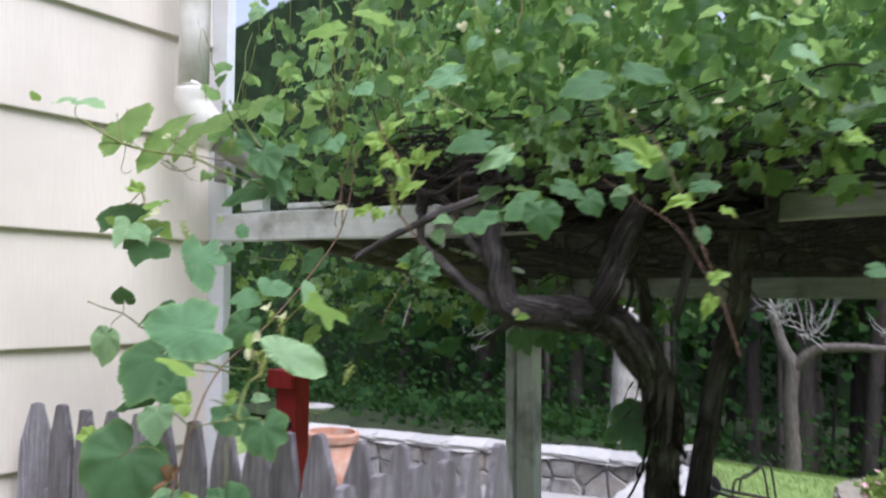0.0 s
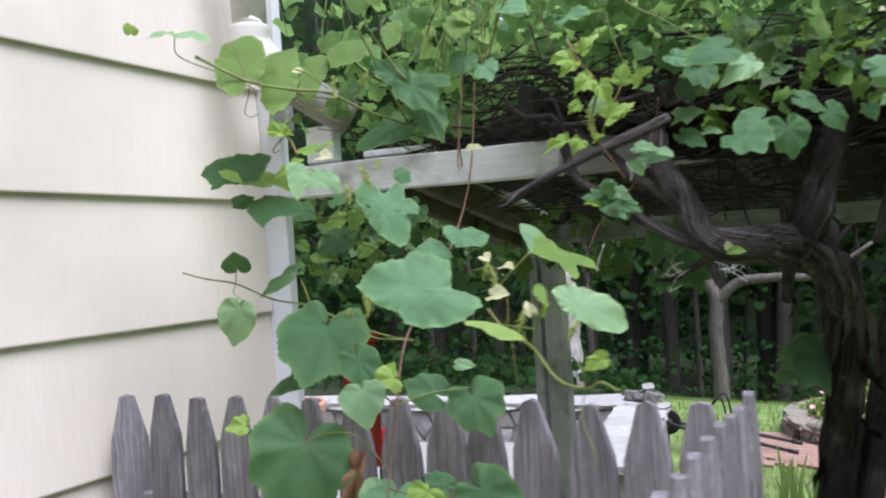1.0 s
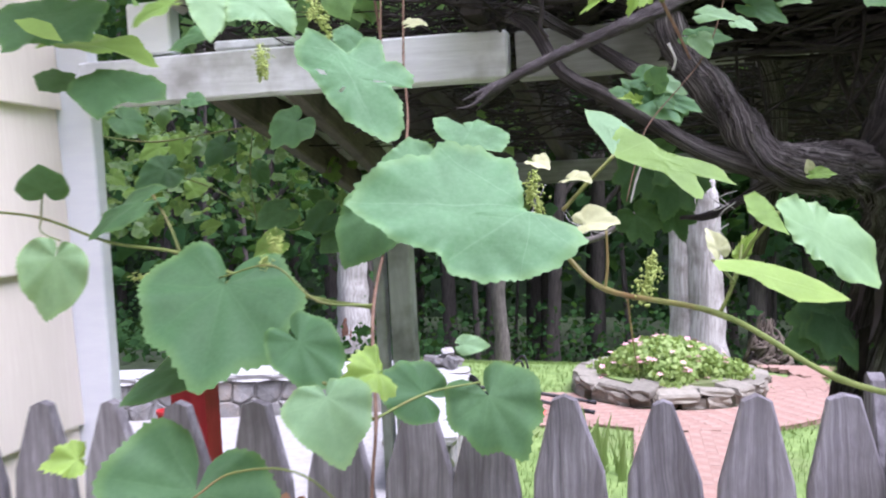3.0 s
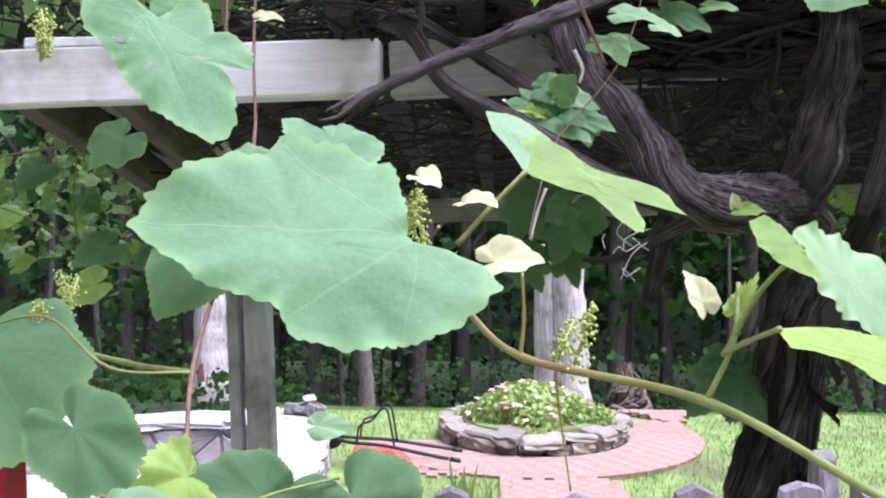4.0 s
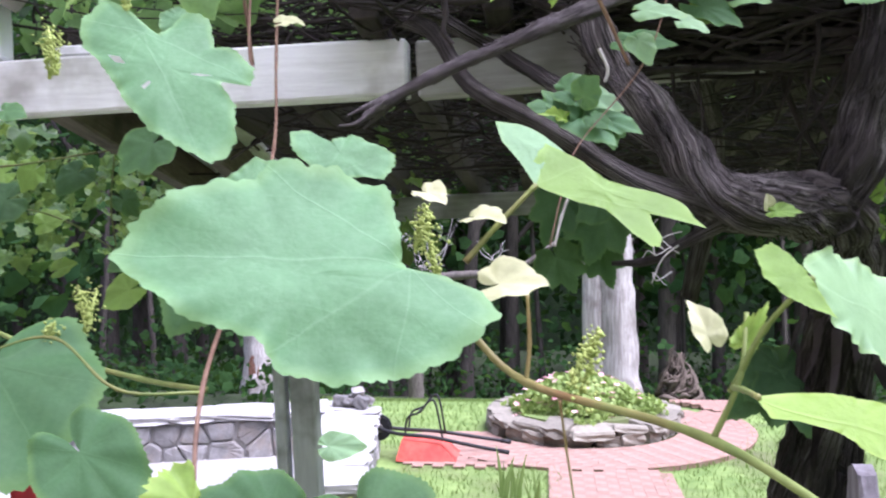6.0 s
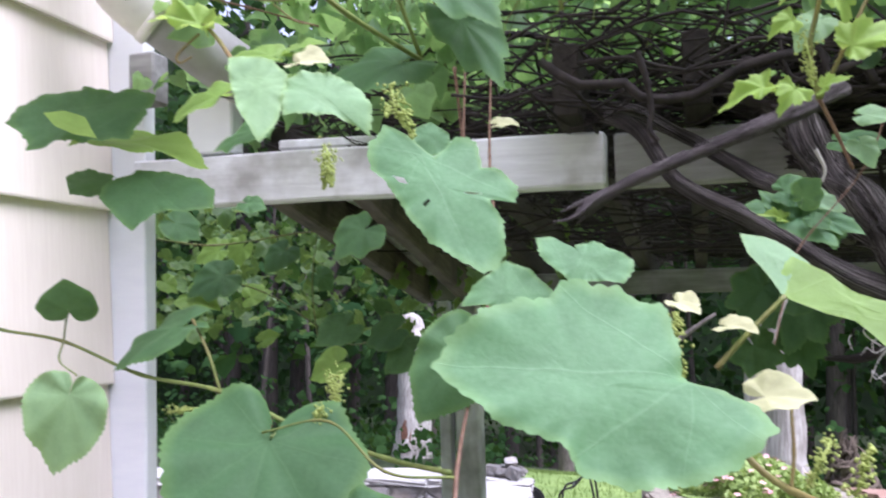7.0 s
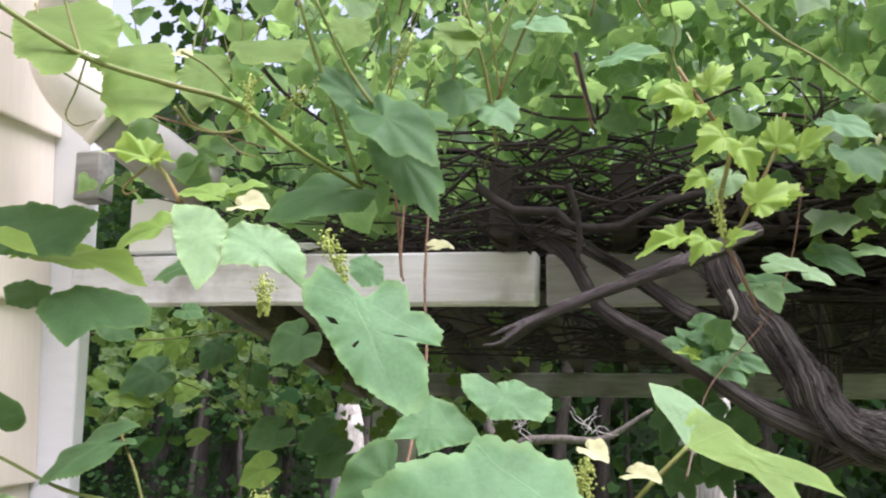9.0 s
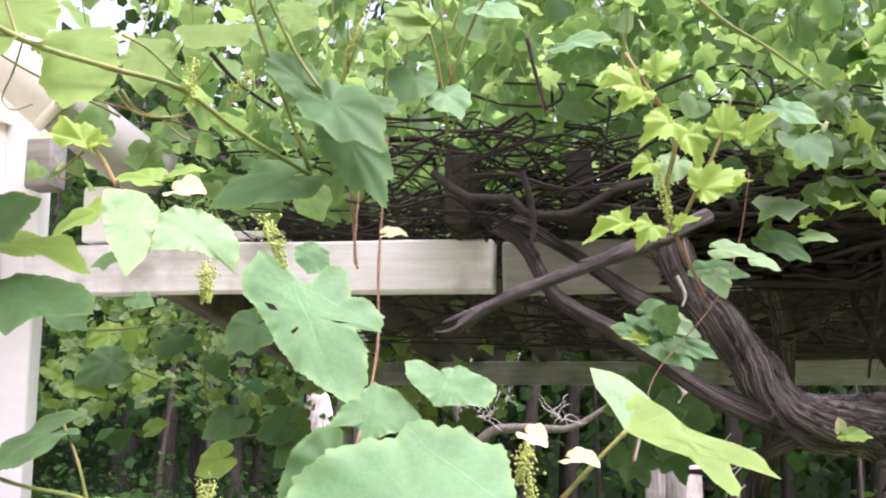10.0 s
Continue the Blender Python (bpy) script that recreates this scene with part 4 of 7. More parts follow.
KINDS = {
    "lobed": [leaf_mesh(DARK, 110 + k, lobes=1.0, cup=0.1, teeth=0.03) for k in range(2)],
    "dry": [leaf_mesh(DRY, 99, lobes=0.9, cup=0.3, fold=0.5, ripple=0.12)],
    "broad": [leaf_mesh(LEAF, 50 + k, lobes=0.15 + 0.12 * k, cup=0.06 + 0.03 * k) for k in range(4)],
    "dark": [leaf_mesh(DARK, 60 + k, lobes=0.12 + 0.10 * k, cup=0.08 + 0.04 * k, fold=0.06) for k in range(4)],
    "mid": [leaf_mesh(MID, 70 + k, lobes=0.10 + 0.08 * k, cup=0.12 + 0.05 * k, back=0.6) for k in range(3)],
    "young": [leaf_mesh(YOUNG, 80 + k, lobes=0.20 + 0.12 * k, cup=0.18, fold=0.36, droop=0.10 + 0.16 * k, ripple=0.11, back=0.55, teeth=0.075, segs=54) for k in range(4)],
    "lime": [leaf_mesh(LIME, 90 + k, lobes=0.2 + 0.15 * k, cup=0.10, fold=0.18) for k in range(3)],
    "bud": [leaf_mesh(BUD, 98 + k, lobes=0.2, cup=0.2, fold=0.35, segs=40, rings=(0.5, 1.0)) for k in range(2)],
}
COUNT = {}


def leaf(kind, stalk, tip, facing, wide=0.85):
    k = COUNT[kind] = COUNT.get(kind, -1) + 1
    me = KINDS[kind][k % len(KINDS[kind])]
    return place(me, "leaf", vine, stalk, tip, facing, wide)


def cane(name, *points):
    bark = {"red_shoot": SHOOT, "pale_shoot": PALE, "dead_twig": CANE, "dry_tendril": PALE}.get(name, STEM)
    r = np.random.default_rng(len(points))
    line = spline(points, 7)
    knots = 1 + 0.25 * (np.arange(len(line)) % 7 == 0)
    line[:, 3] *= knots * (0.72 if name in ("red_shoot", "pale_shoot") else 1.0)
    v, f = tube(line, 8, 0.05, r)
    ob = raw(name, v, f, bark, vine, "", True)
    ob.matrix_parent_inverse = vine.matrix_world.inverted()
    return ob


def flower_cluster(top, tip, seed):
    """A greenish spray of grape blossom: a stalk with short side twigs full of tiny buds."""
    r = np.random.default_rng(seed)
    a, t = np.array(top), np.array(tip)
    v, f = tube(np.array([(*a, 0.0012), (*((a + t) / 2 + r.normal(0, 0.003, 3)), 0.001), (*t, 0.0006)]), 5)
    n = np.linalg.norm(t - a)
    ico = [(0, 0, 1), (0.9, 0, 0), (0, 0.9, 0), (-0.9, 0, 0), (0, -0.9, 0), (0, 0, -1)]
    tri = [(0, 1, 2), (0, 2, 3), (0, 3, 4), (0, 4, 1), (5, 2, 1), (5, 3, 2), (5, 4, 3), (5, 1, 4)]
    for k in range(9):
        q, w = 0.12 + 0.09 * k, r.normal(0, 1, 3)
        e = a + (t - a) * q + w / np.linalg.norm(w) * 0.22 * n * (1.15 - q)
        tube(np.array([(*(a + (t - a) * (q - 0.06)), 0.0006), (*e, 0.0004)]), 4, 0, None, 0, v, f)
    for _ in range(150):
        q = r.random() ** 0.8
        p = a + (t - a) * q + r.normal(0, 0.13 * n * (1.15 - q), 3)
        s, b = r.uniform(0.0009, 0.0020), len(v)
        v += [tuple(p + s * np.array(d)) for d in ico]
        f += [tuple(b + k for k in face) for face in tri]
    ob = raw("blossom_spray", v, f, BLOOM, vine, "small yellow-green blossom cluster", True)
    ob.matrix_parent_inverse = vine.matrix_world.inverted()


leaf("lime", (-1.555, 1.479, 2.371), (-1.457, 1.485, 2.365), (0.14, -0.39, 0.91), 0.7)
leaf("mid", (-1.532, 1.383, 2.112), (-1.545, 1.368, 2.039), (0.29, -0.95, 0.10), 0.78)
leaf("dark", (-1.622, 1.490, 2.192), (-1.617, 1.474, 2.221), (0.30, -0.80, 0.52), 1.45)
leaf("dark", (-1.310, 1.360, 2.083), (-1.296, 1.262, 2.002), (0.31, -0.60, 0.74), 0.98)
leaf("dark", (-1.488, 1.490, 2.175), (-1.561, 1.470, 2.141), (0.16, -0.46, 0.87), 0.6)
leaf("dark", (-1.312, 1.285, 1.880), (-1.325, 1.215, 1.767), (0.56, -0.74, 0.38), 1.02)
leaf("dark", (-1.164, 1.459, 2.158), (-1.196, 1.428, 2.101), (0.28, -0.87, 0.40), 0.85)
leaf("mid", (-1.149, 1.225, 1.994), (-1.127, 1.194, 1.947), (0.24, -0.90, 0.36), 1.0)
leaf("dark", (-1.203, 1.298, 2.033), (-1.157, 1.282, 1.991), (0.22, -0.79, 0.57), 0.8)
leaf("young", (-1.114, 1.268, 2.008), (-1.136, 1.237, 2.009), (0.22, -0.79, 0.57), 1.0)
leaf("dark", (-1.094, 1.375, 1.966), (-1.141, 1.349, 1.995), (0.22, -0.79, 0.57), 0.8)
leaf("dark", (-1.027, 1.388, 1.963), (-0.984, 1.362, 1.908), (0.24, -0.90, 0.36), 0.98)
leaf("dark", (-1.363, 1.368, 1.987), (-1.421, 1.327, 1.962), (0.19, -0.69, 0.70), 0.5)
leaf("young", (-1.456, 1.299, 1.902), (-1.480, 1.276, 1.905), (0.22, -0.79, 0.57), 0.9)
leaf("young", (-1.032, 1.224, 1.839), (-1.041, 1.195, 1.806), (0.24, -0.92, 0.30), 0.9)
leaf("dark", (-0.936, 1.217, 1.854), (-0.866, 1.199, 1.815), (0.24, -0.90, 0.36), 0.8)
leaf("mid", (-1.134, 1.249, 1.825), (-1.158, 1.216, 1.798), (0.23, -0.87, 0.43), 0.9)
leaf("broad", (-1.107, 1.249, 1.817), (-1.100, 1.198, 1.768), (0.24, -0.90, 0.36), 1.0)
leaf("dark", (-1.042, 1.300, 1.829), (-1.077, 1.292, 1.851), (0.19, -0.69, 0.70), 0.7)
leaf("mid", (-1.055, 1.393, 2.016), (-1.026, 1.401, 2.016), (0.23, -0.87, 0.43), 0.55)
leaf("young", (-0.661, 0.962, 2.095), (-0.684, 0.955, 2.086), (0.24, -0.90, 0.36), 0.6)
leaf("dark", (-0.570, 1.430, 2.380), (-0.538, 1.395, 2.359), (0.22, -0.79, 0.57), 1.1)
leaf("dark", (-0.572, 1.642, 2.425), (-0.605, 1.598, 2.395), (0.22, -0.79, 0.57), 0.9)
leaf("dark", (-1.312, 1.331, 2.348), (-1.350, 1.321, 2.336), (0.16, -0.57, 0.80), 0.8)
leaf("bud", (-0.916, 1.242, 2.148), (-0.888, 1.231, 2.154), (0.19, -0.69, 0.70), 0.7)
leaf("bud", (-0.817, 1.142, 2.131), (-0.823, 1.141, 2.147), (0.19, -0.69, 0.70), 0.7)
leaf("young", (-0.800, 1.146, 2.127), (-0.792, 1.140, 2.144), (0.19, -0.69, 0.70), 0.4)
leaf("bud", (-0.968, 1.326, 2.205), (-0.953, 1.311, 2.201), (0.19, -0.69, 0.70), 0.7)
leaf("bud", (-0.935, 1.333, 2.188), (-0.917, 1.319, 2.190), (0.19, -0.69, 0.70), 0.7)
leaf("bud", (-1.242, 1.269, 2.385), (-1.216, 1.259, 2.386), (0.19, -0.69, 0.70), 0.7)
leaf("bud", (-1.206, 1.800, 2.437), (-1.181, 1.807, 2.442), (0.19, -0.69, 0.70), 0.7)
leaf("lobed", (-0.535, 2.14, 1.960), (-0.555, 2.10, 1.885), (0.08, -0.84, 0.54), 0.9)
leaf("lobed", (-0.530, 2.14, 1.950), (-0.610, 2.11, 1.905), (0.08, -0.84, 0.54), 0.9)
leaf("lobed", (-0.528, 2.13, 1.945), (-0.500, 2.09, 1.872), (0.08, -0.84, 0.54), 0.9)
leaf("bud", (-0.648, 1.735, 2.203), (-0.650, 1.729, 2.215), (0.08, -0.84, 0.54), 0.8)
leaf("lime", (-0.640, 1.733, 2.196), (-0.616, 1.725, 2.197), (0.08, -0.84, 0.54), 0.6)
leaf("dark", (-0.810, 2.056, 2.216), (-0.848, 2.053, 2.195), (0.08, -0.84, 0.54), 0.9)
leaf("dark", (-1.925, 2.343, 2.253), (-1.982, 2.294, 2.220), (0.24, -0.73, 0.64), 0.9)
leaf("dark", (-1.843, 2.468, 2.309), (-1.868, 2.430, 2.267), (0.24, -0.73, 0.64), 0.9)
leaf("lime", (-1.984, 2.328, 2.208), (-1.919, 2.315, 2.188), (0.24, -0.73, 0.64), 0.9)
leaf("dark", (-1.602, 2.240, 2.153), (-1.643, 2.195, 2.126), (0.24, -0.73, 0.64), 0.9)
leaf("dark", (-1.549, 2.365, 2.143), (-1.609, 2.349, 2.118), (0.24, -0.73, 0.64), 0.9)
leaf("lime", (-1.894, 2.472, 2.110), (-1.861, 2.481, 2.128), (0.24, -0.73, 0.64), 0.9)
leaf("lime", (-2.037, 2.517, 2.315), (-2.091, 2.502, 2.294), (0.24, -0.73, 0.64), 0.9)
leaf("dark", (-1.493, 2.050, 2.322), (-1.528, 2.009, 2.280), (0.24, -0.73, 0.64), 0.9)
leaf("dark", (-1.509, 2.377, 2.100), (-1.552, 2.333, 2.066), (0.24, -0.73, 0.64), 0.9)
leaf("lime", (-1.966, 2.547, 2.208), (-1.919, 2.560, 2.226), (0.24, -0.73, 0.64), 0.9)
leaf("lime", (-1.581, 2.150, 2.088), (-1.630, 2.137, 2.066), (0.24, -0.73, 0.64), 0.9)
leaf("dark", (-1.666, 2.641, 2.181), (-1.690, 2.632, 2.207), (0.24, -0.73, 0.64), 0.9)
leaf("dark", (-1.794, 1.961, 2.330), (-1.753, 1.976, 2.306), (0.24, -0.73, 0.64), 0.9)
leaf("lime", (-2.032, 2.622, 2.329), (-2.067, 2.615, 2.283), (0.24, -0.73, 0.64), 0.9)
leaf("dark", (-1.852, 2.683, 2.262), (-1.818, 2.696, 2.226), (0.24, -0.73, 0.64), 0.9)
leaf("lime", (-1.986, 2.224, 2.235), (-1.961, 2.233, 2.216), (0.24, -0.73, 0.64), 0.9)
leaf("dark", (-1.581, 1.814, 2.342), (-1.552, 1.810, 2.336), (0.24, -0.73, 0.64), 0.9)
leaf("dark", (-1.208, 1.533, 2.541), (-1.141, 1.501, 2.490), (0.19, -0.77, 0.61), 0.62)
leaf("dark", (-1.201, 1.589, 2.558), (-1.139, 1.565, 2.548), (0.16, -0.63, 0.76), 0.7)
leaf("dark", (-1.196, 1.562, 2.505), (-1.142, 1.529, 2.438), (0.20, -0.83, 0.53), 0.55)
leaf("dark", (-1.275, 1.587, 2.467), (-1.343, 1.537, 2.435), (0.18, -0.70, 0.69), 0.7)
leaf("dark", (-1.246, 1.538, 2.566), (-1.288, 1.523, 2.605), (0.21, -0.87, 0.44), 0.6)
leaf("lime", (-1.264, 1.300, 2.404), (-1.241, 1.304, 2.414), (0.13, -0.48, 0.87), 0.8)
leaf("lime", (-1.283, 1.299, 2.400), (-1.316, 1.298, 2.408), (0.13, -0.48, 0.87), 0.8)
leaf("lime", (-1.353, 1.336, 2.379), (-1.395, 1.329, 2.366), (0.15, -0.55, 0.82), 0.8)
leaf("young", (-1.365, 1.324, 2.441), (-1.405, 1.312, 2.458), (0.19, -0.77, 0.61), 0.5)
leaf("young", (-1.351, 1.322, 2.437), (-1.339, 1.309, 2.442), (0.19, -0.77, 0.61), 0.8)
leaf("lime", (-1.135, 1.648, 2.686), (-1.161, 1.639, 2.706), (0.13, -0.48, 0.87), 1.0)
leaf("broad", (-1.064, 1.699, 2.711), (-1.017, 1.673, 2.694), (0.18, -0.70, 0.69), 0.8)
leaf("broad", (-0.963, 1.776, 2.692), (-0.910, 1.748, 2.694), (0.19, -0.77, 0.61), 0.7)
leaf("lime", (-1.010, 1.771, 2.737), (-1.032, 1.764, 2.753), (0.13, -0.48, 0.87), 0.9)
leaf("broad", (-1.105, 1.660, 2.587), (-1.082, 1.638, 2.556), (0.19, -0.77, 0.61), 0.9)
leaf("dark", (-1.144, 1.648, 2.606), (-1.158, 1.619, 2.569), (0.19, -0.77, 0.61), 0.9)
leaf("young", (-0.862, 1.548, 2.567), (-0.844, 1.541, 2.592), (0.21, -0.87, 0.44), 0.75)
leaf("young", (-0.887, 1.545, 2.553), (-0.918, 1.530, 2.556), (0.21, -0.87, 0.44), 0.8)
leaf("young", (-0.878, 1.545, 2.548), (-0.898, 1.528, 2.530), (0.21, -0.87, 0.44), 0.8)
leaf("young", (-0.849, 1.547, 2.512), (-0.873, 1.528, 2.499), (0.21, -0.87, 0.44), 0.9)
leaf("young", (-0.833, 1.552, 2.502), (-0.811, 1.545, 2.477), (0.21, -0.87, 0.44), 0.8)
leaf("young", (-0.795, 1.565, 2.508), (-0.789, 1.561, 2.542), (0.21, -0.87, 0.44), 0.7)
leaf("young", (-0.771, 1.566, 2.503), (-0.749, 1.552, 2.524), (0.21, -0.87, 0.44), 0.6)
leaf("young", (-0.869, 1.541, 2.469), (-0.887, 1.531, 2.460), (0.21, -0.87, 0.44), 0.8)
leaf("mid", (-0.839, 1.585, 2.481), (-0.862, 1.568, 2.456), (0.16, -0.63, 0.76), 0.8)
leaf("young", (-0.817, 1.544, 2.443), (-0.788, 1.532, 2.463), (0.22, -0.91, 0.35), 0.8)
leaf("young", (-0.788, 1.550, 2.446), (-0.775, 1.536, 2.453), (0.21, -0.87, 0.44), 0.6)
leaf("young", (-0.895, 1.533, 2.406), (-0.929, 1.511, 2.395), (0.19, -0.77, 0.61), 0.45)
leaf("young", (-0.867, 1.539, 2.403), (-0.878, 1.524, 2.387), (0.21, -0.87, 0.44), 0.9)
leaf("young", (-0.842, 1.545, 2.405), (-0.836, 1.529, 2.413), (0.21, -0.87, 0.44), 0.8)
leaf("mid", (-0.791, 1.638, 2.396), (-0.751, 1.623, 2.397), (0.19, -0.77, 0.61), 0.5)
leaf("mid", (-0.750, 1.651, 2.386), (-0.725, 1.642, 2.378), (0.19, -0.77, 0.61), 0.6)
leaf("mid", (-0.795, 1.644, 2.368), (-0.782, 1.635, 2.346), (0.21, -0.87, 0.44), 0.9)
leaf("broad", (-0.718, 1.648, 2.555), (-0.679, 1.628, 2.534), (0.20, -0.83, 0.53), 0.6)
leaf("dark", (-0.687, 1.706, 2.538), (-0.665, 1.677, 2.505), (0.19, -0.77, 0.61), 0.9)
leaf("young", (-0.682, 1.730, 2.440), (-0.669, 1.716, 2.448), (0.19, -0.77, 0.61), 0.8)
leaf("dark", (-0.865, 1.642, 2.312), (-0.881, 1.638, 2.316), (0.19, -0.77, 0.61), 0.9)
leaf("dark", (-0.850, 1.640, 2.313), (-0.838, 1.625, 2.329), (0.21, -0.87, 0.44), 1.0)
leaf("dark", (-0.840, 1.646, 2.292), (-0.826, 1.635, 2.281), (0.21, -0.87, 0.44), 0.8)
leaf("young", (-0.871, 1.641, 2.292), (-0.888, 1.628, 2.300), (0.19, -0.77, 0.61), 0.5)
shaped_leaf(LEAF, (-0.961, 1.190, 2.161), (-1.100, 1.135, 2.174), (0.40, -0.78, 0.49), (-0.07, 0.35), ((6, 0.55), (14, 0.535), (21, 0.475), (31, 0.475), (52, 0.54), (71, 0.6), (80, 0.61), (85, 0.63), (95, 0.53), (114, 0.44), (150, 0.31), (169, 0.4), (197, 0.45), (220, 0.52), (236, 0.59), (252, 0.64), (259, 0.68), (268, 0.63), (275, 0.49), (281, 0.35), (306, 0.41), (327, 0.54), (348, 0.54), (359, 0.52)), 94, 0.022, 0.06, 0, 0.87)
shaped_leaf(LIME, (-0.896, 1.348, 2.209), (-0.780, 1.346, 2.182), (0.10, -0.86, 0.50), (-0.07, 0.39), ((15, 0.12), (40, 0.30), (48, 0.43), (53, 0.46), (60, 0.43), (66, 0.34), (74, 0.29), (79, 0.40), (83, 0.62), (87, 0.52), (93, 0.49), (98, 0.41), (103, 0.30), (114, 0.17), (148, 0.09), (190, 0.09), (221, 0.23), (238, 0.46), (262, 0.45), (280, 0.39), (300, 0.21), (330, 0.13)), 95, 0.012, 0.05)
shaped_leaf(MID, (-0.896, 1.348, 2.209), (-0.923, 1.374, 2.259), (0.10, -0.86, 0.50), (0.18, 0.5), ((19, 0.24), (60, 0.28), (85, 0.36), (110, 0.55), (140, 0.33), (213, 0.23), (251, 0.53), (287, 0.26), (310, 0.35), (330, 0.38)), 96, 0.012, 0.05)
shaped_leaf(LIME, (-0.783, 1.113, 2.161), (-0.802, 1.119, 2.169), (0.00, -0.80, 0.60), (-0.34, 0.11), ((28, 0.65), (46, 0.91), (69, 0.95), (110, 0.55), (184, 0.41), (231, 0.72), (245, 1.05), (342, 0.36)), 97, 0.02, 0.0)
shaped_leaf(MID, (-0.781, 1.125, 2.160), (-0.690, 1.185, 2.110), (0.42, -0.75, 0.50), (-0.00, 0.35), ((53, 0.37), (77, 0.59), (91, 0.67), (109, 0.54), (131, 0.38), (171, 0.23), (228, 0.26), (255, 0.32), (271, 0.35), (321, 0.21)), 98, 0.015, 0.05)
shaped_leaf(YOUNG, (-0.836, 0.968, 2.135), (-0.762, 0.985, 2.111), (0.12, -0.80, 0.58), (-0.03, 0.37), ((20, 0.12), (60, 0.3), (78, 0.46), (88, 0.63), (98, 0.43), (107, 0.29), (126, 0.15), (223, 0.1), (265, 0.25), (274, 0.37), (286, 0.32), (288, 0.22), (318, 0.09)), 99, 0.012, 0.0)
shaped_leaf(LEAF, (-1.162, 1.320, 2.317), (-1.106, 1.275, 2.231), (0.30, -0.88, 0.32), (-0.04, 0.31), ((3, 0.31), (22, 0.33), (60, 0.44), (79, 0.55), (91, 0.7), (107, 0.65), (126, 0.47), (137, 0.34), (143, 0.33), (150, 0.49), (162, 0.51), (179, 0.44), (196, 0.34), (220, 0.49), (240, 0.47), (261, 0.29), (277, 0.53), (284, 0.74), (303, 0.67), (317, 0.55), (340, 0.36)), 100, 0.022, 0.16, 3)
shaped_leaf(MID, (-1.218, 1.194, 2.351), (-1.222, 1.163, 2.306), (0.23, -0.82, 0.53), (0.29, 0.2), ((43, 0.30), (70, 0.38), (96, 0.54), (110, 0.82), (118, 0.75), (136, 0.57), (178, 0.34), (223, 0.41), (267, 0.49), (296, 0.62), (321, 0.72), (344, 0.44)), 101, 0.026, 0.1)
shaped_leaf(MID, (-1.218, 1.194, 2.351), (-1.156, 1.187, 2.314), (0.23, -0.82, 0.53), (-0.08, 0.39), ((7, 0.3), (55, 0.25), (81, 0.41), (83, 0.61), (108, 0.49), (139, 0.36), (188, 0.27), (250, 0.35), (281, 0.4), (341, 0.42)), 102, 0.03, 0.1)
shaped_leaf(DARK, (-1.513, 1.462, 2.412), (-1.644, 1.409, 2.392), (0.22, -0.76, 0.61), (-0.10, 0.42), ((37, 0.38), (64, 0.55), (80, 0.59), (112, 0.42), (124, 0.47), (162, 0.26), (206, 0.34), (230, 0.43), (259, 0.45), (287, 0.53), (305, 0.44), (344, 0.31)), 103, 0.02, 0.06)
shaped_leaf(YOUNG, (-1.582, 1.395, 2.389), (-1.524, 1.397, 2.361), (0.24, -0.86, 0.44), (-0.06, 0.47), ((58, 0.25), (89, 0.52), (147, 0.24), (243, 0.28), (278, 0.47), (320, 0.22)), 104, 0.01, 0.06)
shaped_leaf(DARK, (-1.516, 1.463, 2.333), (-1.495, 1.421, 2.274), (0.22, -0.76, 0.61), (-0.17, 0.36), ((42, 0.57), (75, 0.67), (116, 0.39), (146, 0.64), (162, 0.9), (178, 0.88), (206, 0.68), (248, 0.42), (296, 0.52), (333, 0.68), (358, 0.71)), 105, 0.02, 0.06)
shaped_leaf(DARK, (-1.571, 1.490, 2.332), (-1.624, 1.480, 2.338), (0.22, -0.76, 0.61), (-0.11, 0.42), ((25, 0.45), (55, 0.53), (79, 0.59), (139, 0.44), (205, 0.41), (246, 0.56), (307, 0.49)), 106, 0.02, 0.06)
shaped_leaf(LEAF, (-1.115, 1.415, 2.239), (-1.118, 1.389, 2.189), (0.24, -0.86, 0.44), (-0.09, 0.53), ((27, 0.73), (52, 0.31), (79, 0.48), (154, 0.46), (179, 0.83), (199, 0.69), (241, 0.55), (280, 0.55), (357, 0.52)), 107, 0.02, 0.06)
shaped_leaf(LEAF, (-1.058, 1.409, 2.222), (-1.007, 1.435, 2.245), (0.24, -0.86, 0.44), (-0.19, 0.34), ((1, 0.34), (34, 0.60), (57, 0.67), (72, 0.68), (80, 0.56), (100, 0.40), (135, 0.36), (180, 0.29), (189, 0.27), (200, 0.60), (216, 0.78), (234, 0.66), (250, 0.54), (275, 0.42), (301, 0.41), (330, 0.33)), 108, 0.025, 0.10)
shaped_leaf(LEAF, (-1.203, 1.477, 2.371), (-1.187, 1.473, 2.343), (0.25, -0.93, 0.26), (0.09, 0.32), ((52, 0.59), (113, 0.72), (171, 0.52), (251, 0.55), (305, 0.65), (348, 0.57)), 109, 0.03, 0.06)
leaf("lime", (0.028, 3.416, 2.271), (0.077, 3.420, 2.321), (0.08, -0.84, 0.54), 0.9)
leaf("lime", (0.110, 3.421, 2.279), (0.159, 3.424, 2.246), (0.08, -0.84, 0.54), 0.9)
leaf("lime", (0.135, 3.321, 2.211), (0.190, 3.324, 2.187), (0.08, -0.84, 0.54), 0.9)
leaf("lime", (0.251, 3.531, 2.275), (0.294, 3.534, 2.309), (0.08, -0.84, 0.54), 0.9)
leaf("lime", (0.068, 3.416, 2.181), (0.027, 3.412, 2.140), (0.08, -0.84, 0.54), 0.9)
